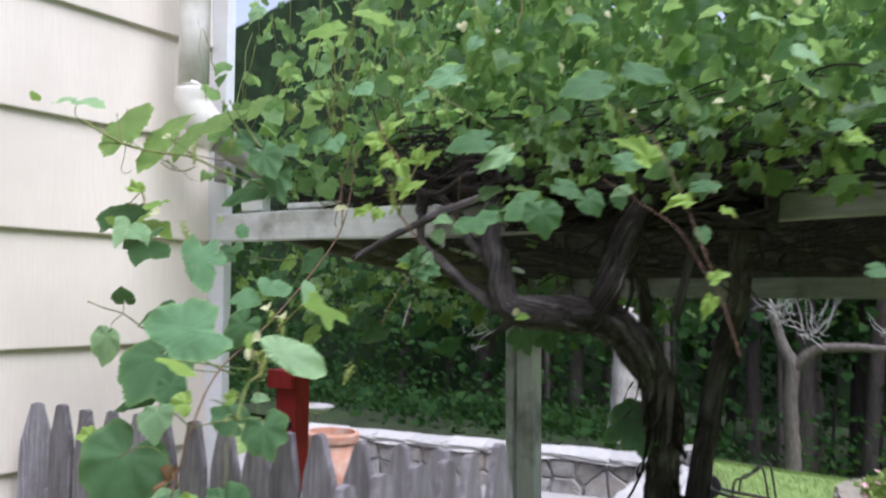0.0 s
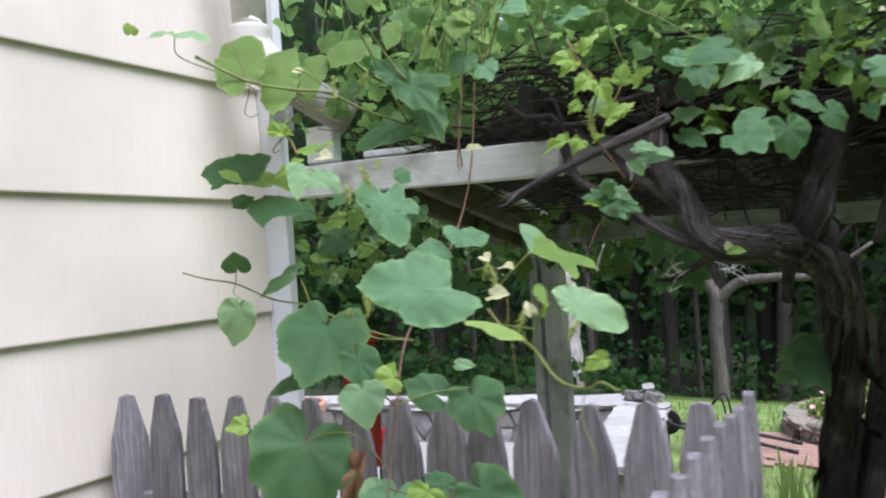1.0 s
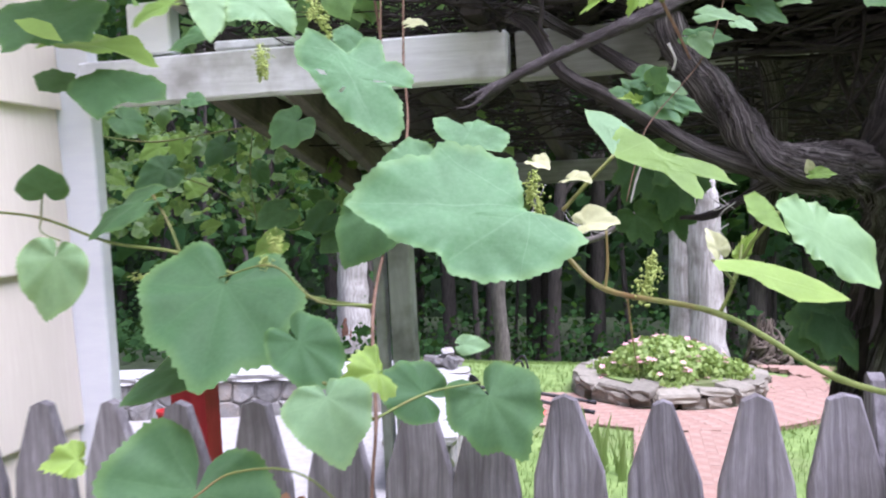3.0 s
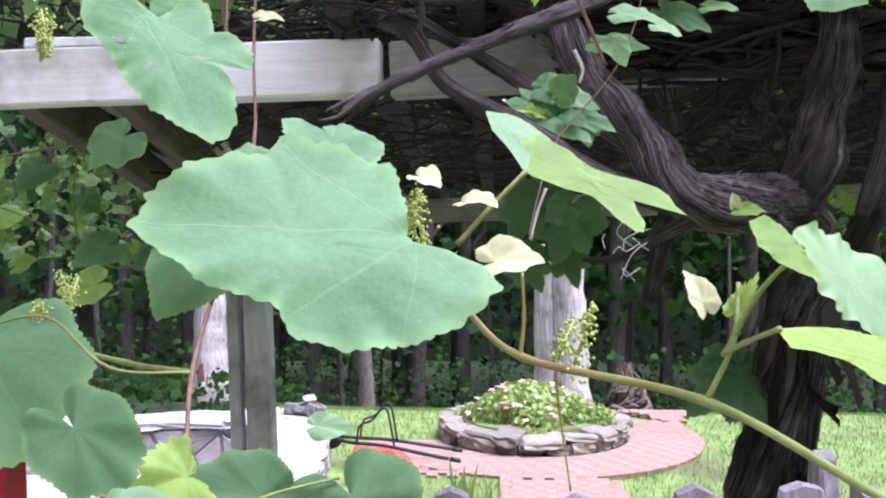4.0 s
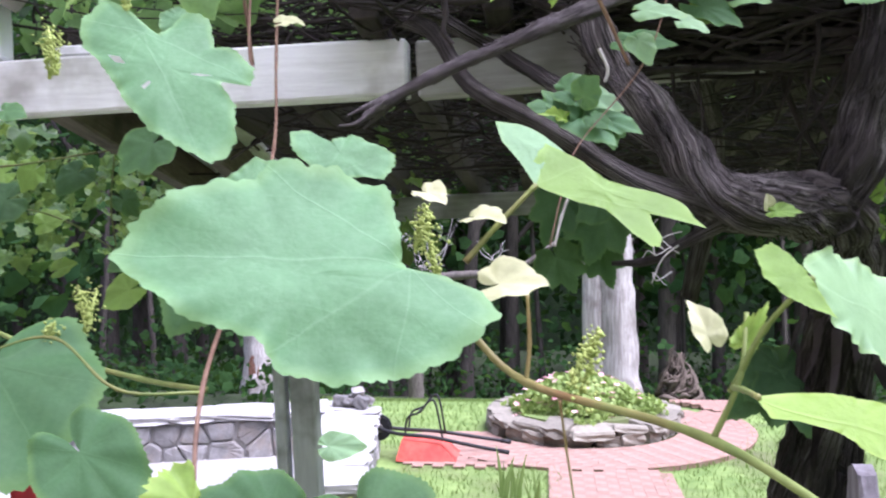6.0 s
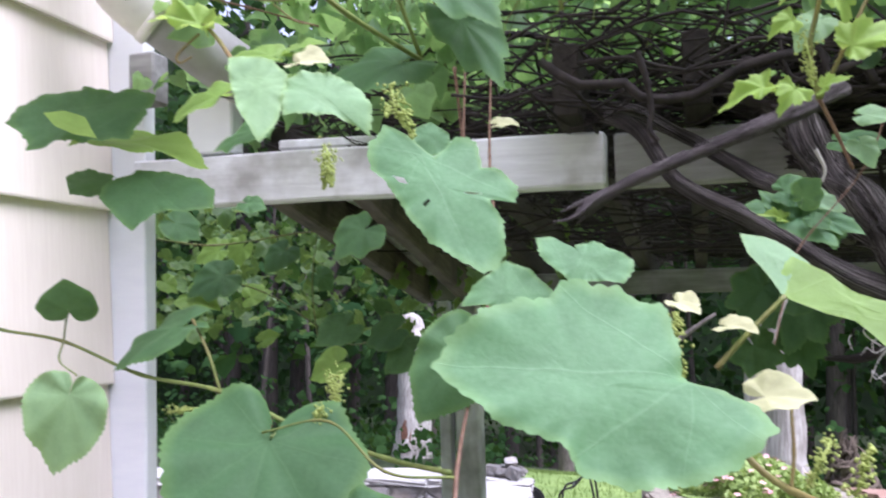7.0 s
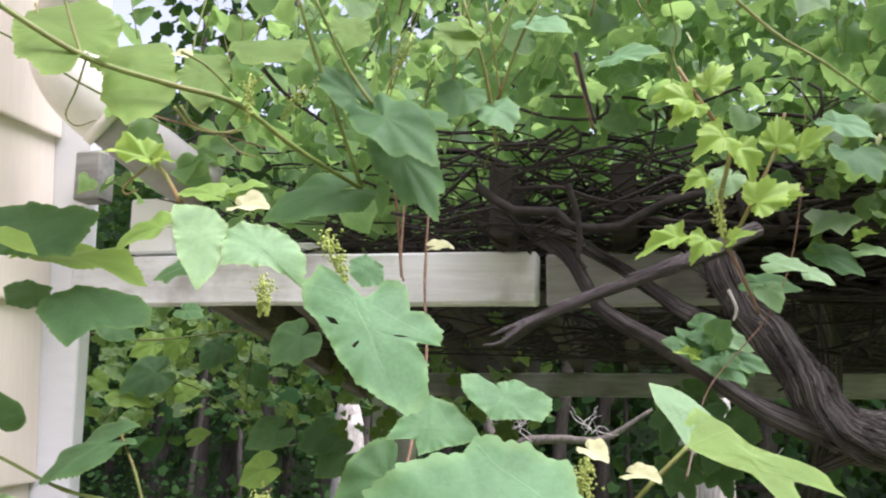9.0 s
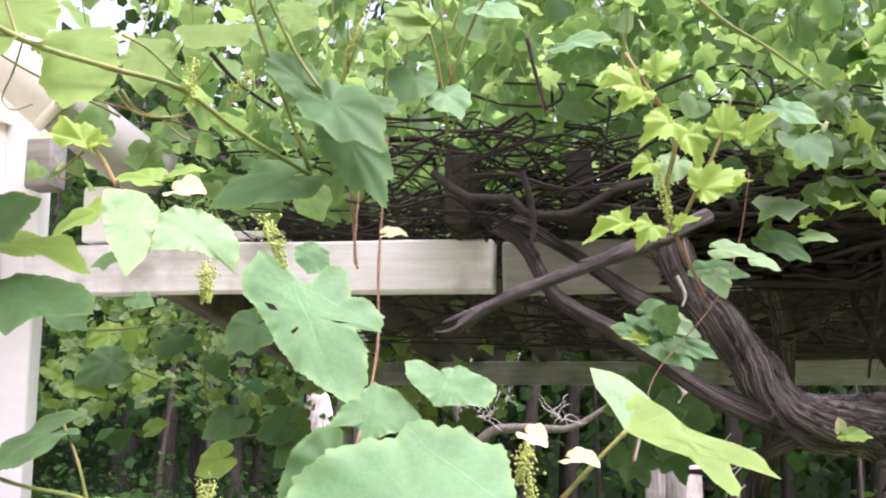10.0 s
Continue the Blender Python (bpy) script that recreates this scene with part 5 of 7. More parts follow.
leaf("lime", (0.087, 3.316, 2.164), (0.142, 3.319, 2.124), (0.08, -0.84, 0.54), 0.9)
leaf("lime", (0.029, 3.518, 2.327), (0.072, 3.521, 2.353), (0.08, -0.84, 0.54), 0.9)
leaf("lime", (0.201, 3.430, 2.370), (0.250, 3.432, 2.345), (0.08, -0.84, 0.54), 0.9)
leaf("lobed", (-0.859, 2.154, 2.228), (-0.891, 2.130, 2.166), (0.08, -0.84, 0.54), 0.9)
leaf("lobed", (-0.797, 2.157, 2.210), (-0.824, 2.133, 2.127), (0.08, -0.84, 0.54), 0.9)
leaf("lobed", (-0.804, 2.175, 2.152), (-0.784, 2.155, 2.095), (0.08, -0.84, 0.54), 0.9)
leaf("lobed", (-0.872, 2.171, 2.135), (-0.841, 2.151, 2.082), (0.08, -0.84, 0.54), 0.9)
leaf("lobed", (-0.844, 2.206, 2.254), (-0.795, 2.178, 2.242), (0.08, -0.84, 0.54), 0.9)
leaf("dark", (-0.867, 1.665, 2.326), (-0.839, 1.657, 2.334), (0.07, -0.79, 0.61), 0.9)
leaf("mid", (-0.843, 1.667, 2.317), (-0.810, 1.648, 2.309), (0.07, -0.79, 0.61), 0.6)
leaf("broad", (-0.852, 1.666, 2.294), (-0.819, 1.638, 2.269), (0.07, -0.79, 0.61), 0.7)
leaf("broad", (-0.837, 1.667, 2.295), (-0.791, 1.649, 2.282), (0.07, -0.79, 0.61), 0.5)
leaf("dark", (-0.879, 1.664, 2.302), (-0.904, 1.653, 2.310), (0.07, -0.79, 0.61), 0.8)
leaf("dark", (-0.866, 1.665, 2.300), (-0.889, 1.664, 2.327), (0.07, -0.79, 0.61), 0.6)
leaf("dark", (-0.849, 1.666, 2.288), (-0.861, 1.655, 2.309), (0.07, -0.79, 0.61), 0.7)
leaf("dark", (-0.828, 1.667, 2.291), (-0.818, 1.648, 2.265), (0.07, -0.79, 0.61), 0.9)
leaf("dark", (-0.794, 1.720, 2.383), (-0.751, 1.703, 2.379), (0.07, -0.79, 0.61), 0.55)
leaf("dark", (-0.719, 1.725, 2.419), (-0.679, 1.707, 2.399), (0.07, -0.79, 0.61), 0.6)
leaf("mid", (-0.681, 1.727, 2.424), (-0.652, 1.709, 2.423), (0.07, -0.79, 0.61), 0.5)
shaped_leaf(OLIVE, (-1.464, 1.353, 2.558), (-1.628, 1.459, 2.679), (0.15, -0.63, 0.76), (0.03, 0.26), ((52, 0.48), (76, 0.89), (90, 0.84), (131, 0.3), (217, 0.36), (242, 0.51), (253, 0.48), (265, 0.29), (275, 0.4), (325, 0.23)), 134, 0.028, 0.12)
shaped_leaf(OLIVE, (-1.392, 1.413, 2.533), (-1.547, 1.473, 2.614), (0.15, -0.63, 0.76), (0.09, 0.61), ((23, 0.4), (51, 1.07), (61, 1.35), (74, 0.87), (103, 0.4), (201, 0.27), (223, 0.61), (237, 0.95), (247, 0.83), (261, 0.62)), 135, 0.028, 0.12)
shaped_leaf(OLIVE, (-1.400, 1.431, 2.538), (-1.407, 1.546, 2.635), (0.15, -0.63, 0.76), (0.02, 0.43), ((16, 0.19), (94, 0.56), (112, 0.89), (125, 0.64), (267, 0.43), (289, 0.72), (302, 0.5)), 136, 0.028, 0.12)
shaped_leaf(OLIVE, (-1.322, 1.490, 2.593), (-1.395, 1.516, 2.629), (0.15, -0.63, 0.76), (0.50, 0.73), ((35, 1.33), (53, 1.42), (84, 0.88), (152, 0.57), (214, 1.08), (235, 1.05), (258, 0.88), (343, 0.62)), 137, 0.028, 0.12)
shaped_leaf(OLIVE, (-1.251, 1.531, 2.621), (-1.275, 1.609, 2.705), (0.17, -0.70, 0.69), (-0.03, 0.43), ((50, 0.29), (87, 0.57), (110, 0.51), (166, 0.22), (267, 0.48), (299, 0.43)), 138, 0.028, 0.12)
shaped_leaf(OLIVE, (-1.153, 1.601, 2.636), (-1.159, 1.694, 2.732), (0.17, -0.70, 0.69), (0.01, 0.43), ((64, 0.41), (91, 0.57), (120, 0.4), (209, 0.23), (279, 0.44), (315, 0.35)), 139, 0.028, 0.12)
leaf("bud", (-1.385, 1.408, 2.570), (-1.399, 1.405, 2.575), (0.15, -0.63, 0.76), 0.9)
leaf("dry", (-1.232, 1.334, 1.826), (-1.237, 1.306, 1.742), (0.24, -0.92, 0.30), 0.3)
leaf("dark", (-0.366, 1.478, 2.611), (-0.419, 1.434, 2.597), (0.40, -0.64, 0.66), 0.75)
leaf("dark", (-0.522, 1.589, 2.403), (-0.508, 1.590, 2.351), (0.51, -0.82, 0.27), 1.0)
leaf("dark", (-0.612, 1.504, 2.530), (-0.659, 1.465, 2.515), (0.40, -0.64, 0.66), 0.8)
leaf("mid", (-0.571, 1.531, 2.508), (-0.611, 1.496, 2.481), (0.40, -0.64, 0.66), 0.6)
leaf("dark", (-0.502, 1.635, 2.455), (-0.463, 1.650, 2.437), (0.40, -0.64, 0.66), 0.7)
leaf("dark", (-0.460, 1.663, 2.433), (-0.434, 1.669, 2.399), (0.45, -0.73, 0.51), 0.9)
leaf("dark", (-0.400, 1.665, 2.435), (-0.387, 1.663, 2.412), (0.45, -0.73, 0.51), 0.9)
leaf("broad", (-0.383, 1.649, 2.498), (-0.335, 1.668, 2.511), (0.40, -0.64, 0.66), 0.7)
leaf("mid", (-0.359, 1.607, 2.443), (-0.380, 1.584, 2.433), (0.40, -0.64, 0.66), 0.6)
leaf("dark", (-0.202, 1.529, 2.434), (-0.169, 1.539, 2.438), (0.40, -0.64, 0.66), 0.6)
leaf("young", (-0.217, 1.521, 2.409), (-0.245, 1.493, 2.407), (0.40, -0.64, 0.66), 0.5)
leaf("dark", (-0.197, 1.535, 2.361), (-0.188, 1.531, 2.341), (0.45, -0.73, 0.51), 0.9)
leaf("young", (-0.309, 1.578, 2.491), (-0.332, 1.550, 2.535), (0.40, -0.64, 0.66), 0.7)
leaf("broad", (-0.270, 1.602, 2.505), (-0.251, 1.602, 2.523), (0.40, -0.64, 0.66), 0.8)
leaf("young", (-0.169, 1.552, 2.395), (-0.146, 1.555, 2.391), (0.40, -0.64, 0.66), 0.5)
leaf("young", (-0.167, 1.499, 2.281), (-0.147, 1.500, 2.295), (0.40, -0.64, 0.66), 0.8)
leaf("young", (-0.168, 1.499, 2.250), (-0.176, 1.485, 2.221), (0.40, -0.64, 0.66), 0.5)
leaf("dark", (-0.326, 1.560, 2.645), (-0.265, 1.589, 2.633), (0.40, -0.64, 0.66), 0.6)
leaf("dark", (-0.461, 1.588, 2.765), (-0.425, 1.601, 2.764), (0.32, -0.53, 0.78), 0.9)
leaf("broad", (-0.671, 1.576, 2.743), (-0.681, 1.559, 2.723), (0.40, -0.64, 0.66), 0.9)
leaf("mid", (-0.128, 1.564, 2.715), (-0.083, 1.581, 2.710), (0.25, -0.41, 0.88), 0.6)
leaf("lime", (-0.188, 1.584, 2.738), (-0.217, 1.555, 2.730), (0.25, -0.41, 0.88), 0.6)
leaf("mid", (-0.092, 1.705, 2.689), (-0.051, 1.720, 2.676), (0.32, -0.53, 0.78), 0.8)
leaf("dark", (0.004, 1.536, 2.522), (0.028, 1.541, 2.525), (0.40, -0.64, 0.66), 0.9)
leaf("young", (0.020, 1.547, 2.503), (0.047, 1.553, 2.512), (0.40, -0.64, 0.66), 0.8)
leaf("dark", (0.068, 1.468, 2.302), (0.091, 1.472, 2.299), (0.40, -0.64, 0.66), 0.9)
leaf("lime", (-0.894, 1.551, 2.808), (-0.935, 1.514, 2.831), (0.25, -0.41, 0.88), 0.9)
leaf("lime", (-0.980, 1.498, 2.782), (-1.036, 1.453, 2.768), (0.25, -0.41, 0.88), 1.0)
leaf("mid", (-1.333, 1.625, 2.915), (-1.353, 1.603, 2.885), (0.32, -0.53, 0.78), 1.0)
leaf("broad", (-0.711, 1.553, 2.675), (-0.758, 1.514, 2.658), (0.40, -0.64, 0.66), 0.7)
leaf("mid", (-1.638, 1.327, 2.661), (-1.671, 1.296, 2.660), (0.17, -0.30, 0.94), 1.2)
leaf("mid", (-1.612, 1.343, 2.660), (-1.563, 1.363, 2.658), (0.17, -0.30, 0.94), 1.2)
leaf("lime", (-1.662, 1.254, 2.654), (-1.657, 1.245, 2.670), (0.25, -0.41, 0.88), 1.3)

cane("green_shoot", (-0.941, 1.275, 2.123, 0.0024), (-0.901, 1.252, 2.090, 0.0023), (-0.816, 1.138, 2.084, 0.0022), (-0.752, 1.060, 2.054, 0.0020), (-0.699, 1.011, 2.052, 0.0019), (-0.664, 0.959, 2.069, 0.0018), (-0.635, 0.925, 2.067, 0.0017))
cane("leaf_stalk", (-0.901, 1.252, 2.090, 0.0014), (-0.899, 1.254, 2.113, 0.0012), (-0.900, 1.256, 2.141, 0.0010))
cane("leaf_stalk", (-0.816, 1.138, 2.084, 0.0016), (-0.805, 1.133, 2.113, 0.0013), (-0.799, 1.147, 2.140, 0.0010))
cane("leaf_stalk", (-0.808, 1.137, 2.106, 0.0017), (-0.796, 1.127, 2.135, 0.0014), (-0.780, 1.112, 2.158, 0.0011))
cane("leaf_stalk", (-0.807, 1.136, 2.108, 0.0014), (-0.821, 1.052, 2.122, 0.0011), (-0.835, 0.968, 2.135, 0.0008))
cane("leaf_stalk", (-0.943, 1.329, 2.158, 0.0022), (-0.920, 1.337, 2.184, 0.0020), (-0.895, 1.345, 2.210, 0.0018))
cane("leaf_stalk", (-0.699, 1.011, 2.052, 0.0016), (-0.689, 0.974, 2.079, 0.0014), (-0.685, 0.945, 2.090, 0.0012))
cane("tendril", (-0.882, 1.225, 2.085, 0.0009), (-0.879, 1.224, 2.059, 0.0007), (-0.873, 1.222, 2.017, 0.0005))
cane("tendril", (-0.699, 1.011, 2.052, 0.0009), (-0.697, 0.988, 2.022, 0.0008), (-0.678, 0.970, 1.990, 0.0008), (-0.676, 0.969, 1.972, 0.0007), (-0.686, 0.967, 1.975, 0.0006))
cane("runner", (-1.786, 1.503, 2.181, 0.0018), (-1.720, 1.503, 2.167, 0.0019), (-1.634, 1.499, 2.156, 0.0020), (-1.524, 1.483, 2.124, 0.0021), (-1.428, 1.482, 2.110, 0.0023), (-1.329, 1.473, 2.076, 0.0024), (-1.236, 1.461, 2.055, 0.0025), (-1.170, 1.440, 2.050, 0.0026))
cane("leaf_stalk", (-1.634, 1.499, 2.156, 0.0012), (-1.631, 1.498, 2.179, 0.0011), (-1.625, 1.499, 2.198, 0.0010))
cane("leaf_stalk", (-1.634, 1.499, 2.156, 0.0012), (-1.591, 1.440, 2.140, 0.0011), (-1.528, 1.387, 2.131, 0.0010))
cane("leaf_stalk", (-1.428, 1.482, 2.110, 0.0018), (-1.444, 1.485, 2.147, 0.0016), (-1.470, 1.495, 2.183, 0.0014))
cane("leaf_stalk", (-1.329, 1.473, 2.076, 0.0016), (-1.327, 1.431, 2.085, 0.0015), (-1.323, 1.390, 2.082, 0.0014))
cane("runner", (-2.056, 2.300, 2.328, 0.0020), (-1.992, 2.425, 2.322, 0.0020), (-1.822, 2.475, 2.349, 0.0020), (-1.687, 2.412, 2.355, 0.0020))
cane("runner", (-2.024, 2.324, 2.148, 0.0018), (-1.981, 2.436, 2.234, 0.0018), (-1.918, 2.562, 2.209, 0.0018), (-1.728, 2.523, 2.110, 0.0018), (-1.621, 2.450, 2.115, 0.0018))
cane("runner", (-1.773, 2.489, 2.362, 0.0018), (-1.787, 2.495, 2.236, 0.0016), (-1.777, 2.508, 2.109, 0.0015))
cane("red_shoot", (-1.241, 1.907, 2.603, 0.0028), (-1.232, 1.853, 2.404, 0.0028), (-1.186, 1.689, 2.273, 0.0027), (-1.166, 1.530, 2.155, 0.0027), (-1.147, 1.373, 2.060, 0.0027), (-1.122, 1.289, 1.959, 0.0027), (-1.120, 1.263, 1.887, 0.0026), (-1.102, 1.207, 1.768, 0.0026))
cane("red_shoot", (-1.290, 1.949, 2.639, 0.0030), (-1.275, 1.875, 2.432, 0.0025), (-1.266, 1.864, 2.396, 0.0020))
cane("red_shoot", (-1.297, 1.903, 2.546, 0.0035), (-1.292, 1.913, 2.487, 0.0033), (-1.281, 1.907, 2.408, 0.0030))
cane("leaf_stalk", (-1.147, 1.373, 2.060, 0.0013), (-1.197, 1.340, 2.068, 0.0012), (-1.250, 1.350, 2.104, 0.0011), (-1.318, 1.363, 2.090, 0.0010))
cane("leaf_stalk", (-1.124, 1.288, 1.959, 0.0016), (-1.141, 1.265, 1.986, 0.0014), (-1.154, 1.232, 2.006, 0.0012))
cane("leaf_stalk", (-1.124, 1.288, 1.959, 0.0016), (-1.086, 1.351, 1.972, 0.0014), (-1.038, 1.395, 1.976, 0.0012))
cane("leaf_stalk", (-1.117, 1.261, 1.849, 0.0012), (-1.189, 1.268, 1.907, 0.0011), (-1.267, 1.279, 1.903, 0.0011), (-1.303, 1.258, 1.881, 0.0010))
cane("leaf_stalk", (-1.112, 1.241, 1.832, 0.0014), (-1.022, 1.242, 1.824, 0.0013), (-0.976, 1.235, 1.851, 0.0013), (-0.953, 1.221, 1.864, 0.0012))
cane("red_shoot", (-0.842, 1.571, 2.400, 0.0028), (-0.824, 1.591, 2.368, 0.0025), (-0.808, 1.609, 2.337, 0.0022))
cane("green_shoot", (-0.842, 1.571, 2.400, 0.0030), (-0.851, 1.562, 2.446, 0.0027), (-0.842, 1.565, 2.507, 0.0025), (-0.871, 1.551, 2.552, 0.0023), (-0.894, 1.560, 2.594, 0.0020))
cane("green_shoot", (-0.842, 1.571, 2.400, 0.0022), (-0.821, 1.558, 2.445, 0.0020), (-0.797, 1.565, 2.500, 0.0017), (-0.785, 1.572, 2.544, 0.0015))
cane("red_shoot", (-0.754, 1.660, 2.486, 0.0012), (-0.766, 1.670, 2.404, 0.0011), (-0.794, 1.654, 2.338, 0.0011), (-0.856, 1.621, 2.262, 0.0010), (-0.873, 1.593, 2.214, 0.0010), (-0.885, 1.578, 2.164, 0.0009))
cane("green_shoot", (-1.544, 1.301, 2.599, 0.0032), (-1.460, 1.348, 2.550, 0.0031), (-1.387, 1.388, 2.532, 0.0030), (-1.339, 1.440, 2.527, 0.0030), (-1.301, 1.505, 2.499, 0.0029), (-1.253, 1.603, 2.474, 0.0028))
cane("leaf_stalk", (-1.460, 1.348, 2.550, 0.0018), (-1.474, 1.350, 2.579, 0.0016), (-1.491, 1.350, 2.621, 0.0014))
cane("tendril", (-1.382, 1.392, 2.510, 0.0014), (-1.375, 1.416, 2.497, 0.0012), (-1.347, 1.423, 2.492, 0.0010), (-1.328, 1.447, 2.505, 0.0008))
cane("tendril", (-1.365, 1.325, 2.432, 0.0012), (-1.379, 1.315, 2.412, 0.0011), (-1.377, 1.316, 2.405, 0.0009), (-1.367, 1.318, 2.410, 0.0008))
cane("green_shoot", (-1.315, 1.301, 2.394, 0.0020), (-1.343, 1.321, 2.423, 0.0018), (-1.360, 1.325, 2.440, 0.0016))
cane("green_shoot", (-1.253, 1.602, 2.477, 0.0026), (-1.288, 1.522, 2.608, 0.0023), (-1.300, 1.490, 2.662, 0.0020))
cane("green_shoot", (-1.226, 1.544, 2.557, 0.0024), (-1.257, 1.530, 2.603, 0.0021), (-1.282, 1.494, 2.662, 0.0018))
cane("green_shoot", (-1.105, 1.677, 2.543, 0.0024), (-1.119, 1.660, 2.632, 0.0021), (-1.147, 1.640, 2.720, 0.0018))
cane("green_shoot", (-1.108, 1.687, 2.604, 0.0022), (-1.081, 1.681, 2.682, 0.0020), (-1.054, 1.679, 2.733, 0.0018))
cane("red_shoot", (-0.994, 1.797, 2.597, 0.0024), (-1.010, 1.784, 2.657, 0.0021), (-1.021, 1.775, 2.697, 0.0018))
cane("dead_twig", (-1.032, 1.864, 2.538, 0.0050), (-1.019, 1.871, 2.497, 0.0045), (-1.014, 1.876, 2.459, 0.0040), (-1.017, 1.876, 2.436, 0.0035), (-1.006, 1.881, 2.420, 0.0030))
cane("red_shoot", (-0.371, 1.538, 2.586, 0.0011), (-0.300, 1.562, 2.530, 0.0012), (-0.239, 1.533, 2.434, 0.0013), (-0.187, 1.511, 2.332, 0.0013), (-0.147, 1.505, 2.232, 0.0014), (-0.122, 1.500, 2.163, 0.0015))
cane("red_shoot", (-0.397, 1.586, 2.460, 0.0012), (-0.310, 1.584, 2.406, 0.0012), (-0.247, 1.566, 2.364, 0.0011), (-0.179, 1.518, 2.284, 0.0011))
cane("dry_tendril", (-0.746, 1.778, 2.158, 0.0007), (-0.765, 1.757, 2.149, 0.0006), (-0.774, 1.756, 2.154, 0.0005), (-0.781, 1.756, 2.146, 0.0004))
cane("dry_tendril", (-0.768, 1.757, 2.150, 0.0007), (-0.767, 1.757, 2.162, 0.0006), (-0.752, 1.758, 2.171, 0.0005), (-0.737, 1.759, 2.175, 0.0004))
cane("dry_tendril", (-0.746, 1.778, 2.129, 0.0007), (-0.765, 1.756, 2.120, 0.0006), (-0.769, 1.756, 2.129, 0.0005), (-0.755, 1.757, 2.114, 0.0004))
cane("dry_tendril", (-0.758, 1.758, 2.165, 0.0006), (-0.747, 1.758, 2.155, 0.0005), (-0.739, 1.759, 2.150, 0.0004))
cane("dry_tendril", (-0.790, 1.755, 2.152, 0.0007), (-0.793, 1.755, 2.163, 0.0006), (-0.790, 1.756, 2.169, 0.0004))
cane("pale_shoot", (-0.864, 1.652, 2.216, 0.0022), (-0.873, 1.651, 2.191, 0.0020), (-0.880, 1.649, 2.162, 0.0018))
cane("pale_shoot", (-0.830, 1.708, 2.373, 0.0030), (-0.821, 1.708, 2.352, 0.0026), (-0.824, 1.708, 2.337, 0.0022))
cane("tendril", (-1.458, 1.355, 2.555, 0.0010), (-1.469, 1.358, 2.519, 0.0009), (-1.479, 1.360, 2.495, 0.0008), (-1.468, 1.363, 2.484, 0.0007), (-1.450, 1.366, 2.490, 0.0006))
cane("tendril", (-1.389, 1.415, 2.519, 0.0014), (-1.374, 1.422, 2.500, 0.0012), (-1.345, 1.428, 2.493, 0.0010), (-1.328, 1.432, 2.496, 0.0008))
cane("tendril", (-1.348, 1.428, 2.490, 0.0012), (-1.328, 1.435, 2.474, 0.0009), (-1.312, 1.439, 2.470, 0.0007))
cane("leaf_stalk", (-1.388, 1.407, 2.573, 0.0016), (-1.363, 1.415, 2.560, 0.0014), (-1.341, 1.443, 2.536, 0.0012))
cane("red_shoot", (-1.530, 1.586, 2.567, 0.0020), (-1.468, 1.601, 2.552, 0.0018), (-1.407, 1.666, 2.544, 0.0016))
cane("dead_twig", (-1.390, 1.605, 2.628, 0.0030), (-1.359, 1.617, 2.595, 0.0025), (-1.318, 1.650, 2.568, 0.0020))
cane("dead_twig", (-1.010, 1.677, 2.661, 0.0025), (-1.000, 1.686, 2.620, 0.0023), (-0.986, 1.696, 2.575, 0.0020))
cane("green_shoot", (-0.828, 1.607, 2.687, 0.0020), (-0.784, 1.622, 2.651, 0.0019), (-0.734, 1.636, 2.622, 0.0017), (-0.672, 1.656, 2.580, 0.0016))
cane("green_shoot", (-1.120, 1.646, 2.718, 0.0018), (-1.110, 1.657, 2.663, 0.0015), (-1.102, 1.667, 2.609, 0.0012))
cane("green_shoot", (-1.086, 1.653, 2.720, 0.0016), (-1.099, 1.658, 2.671, 0.0014), (-1.120, 1.658, 2.642, 0.0012))
cane("leaf_stalk", (-1.611, 1.465, 2.663, 0.0014), (-1.561, 1.441, 2.579, 0.0013), (-1.423, 1.472, 2.509, 0.0012))
cane("leaf_stalk", (-1.628, 1.337, 2.661, 0.0012), (-1.622, 1.343, 2.615, 0.0012), (-1.542, 1.418, 2.575, 0.0012))
flower_cluster((-1.281, 1.404, 2.346), (-1.272, 1.399, 2.307), 0)
flower_cluster((-1.235, 1.446, 2.388), (-1.234, 1.437, 2.376), 1)
flower_cluster((-1.319, 1.546, 2.126), (-1.333, 1.535, 2.076), 2)
flower_cluster((-1.583, 1.627, 2.065), (-1.549, 1.637, 2.069), 3)
flower_cluster((-1.325, 1.438, 2.559), (-1.324, 1.437, 2.507), 4)
flower_cluster((-1.281, 1.410, 2.339), (-1.286, 1.414, 2.307), 5)
flower_cluster((-0.978, 1.374, 2.186), (-0.967, 1.373, 2.146), 6)
flower_cluster((-0.872, 1.224, 2.086), (-0.860, 1.221, 2.124), 7)
flower_cluster((-1.275, 1.396, 2.110), (-1.288, 1.390, 2.085), 8)
flower_cluster((-0.970, 1.344, 2.197), (-0.978, 1.342, 2.167), 9)
flower_cluster((-0.852, 1.449, 2.093), (-0.870, 1.447, 2.056), 10)
flower_cluster((-1.323, 1.519, 2.129), (-1.313, 1.519, 2.094), 11)
flower_cluster((-1.300, 1.524, 2.576), (-1.325, 1.525, 2.535), 12)
flower_cluster((-1.208, 1.633, 2.676), (-1.228, 1.636, 2.627), 13)
flower_cluster((-0.857, 1.558, 2.463), (-0.849, 1.558, 2.410), 14)
flower_cluster((-1.177, 1.287, 2.367), (-1.161, 1.295, 2.328), 15)

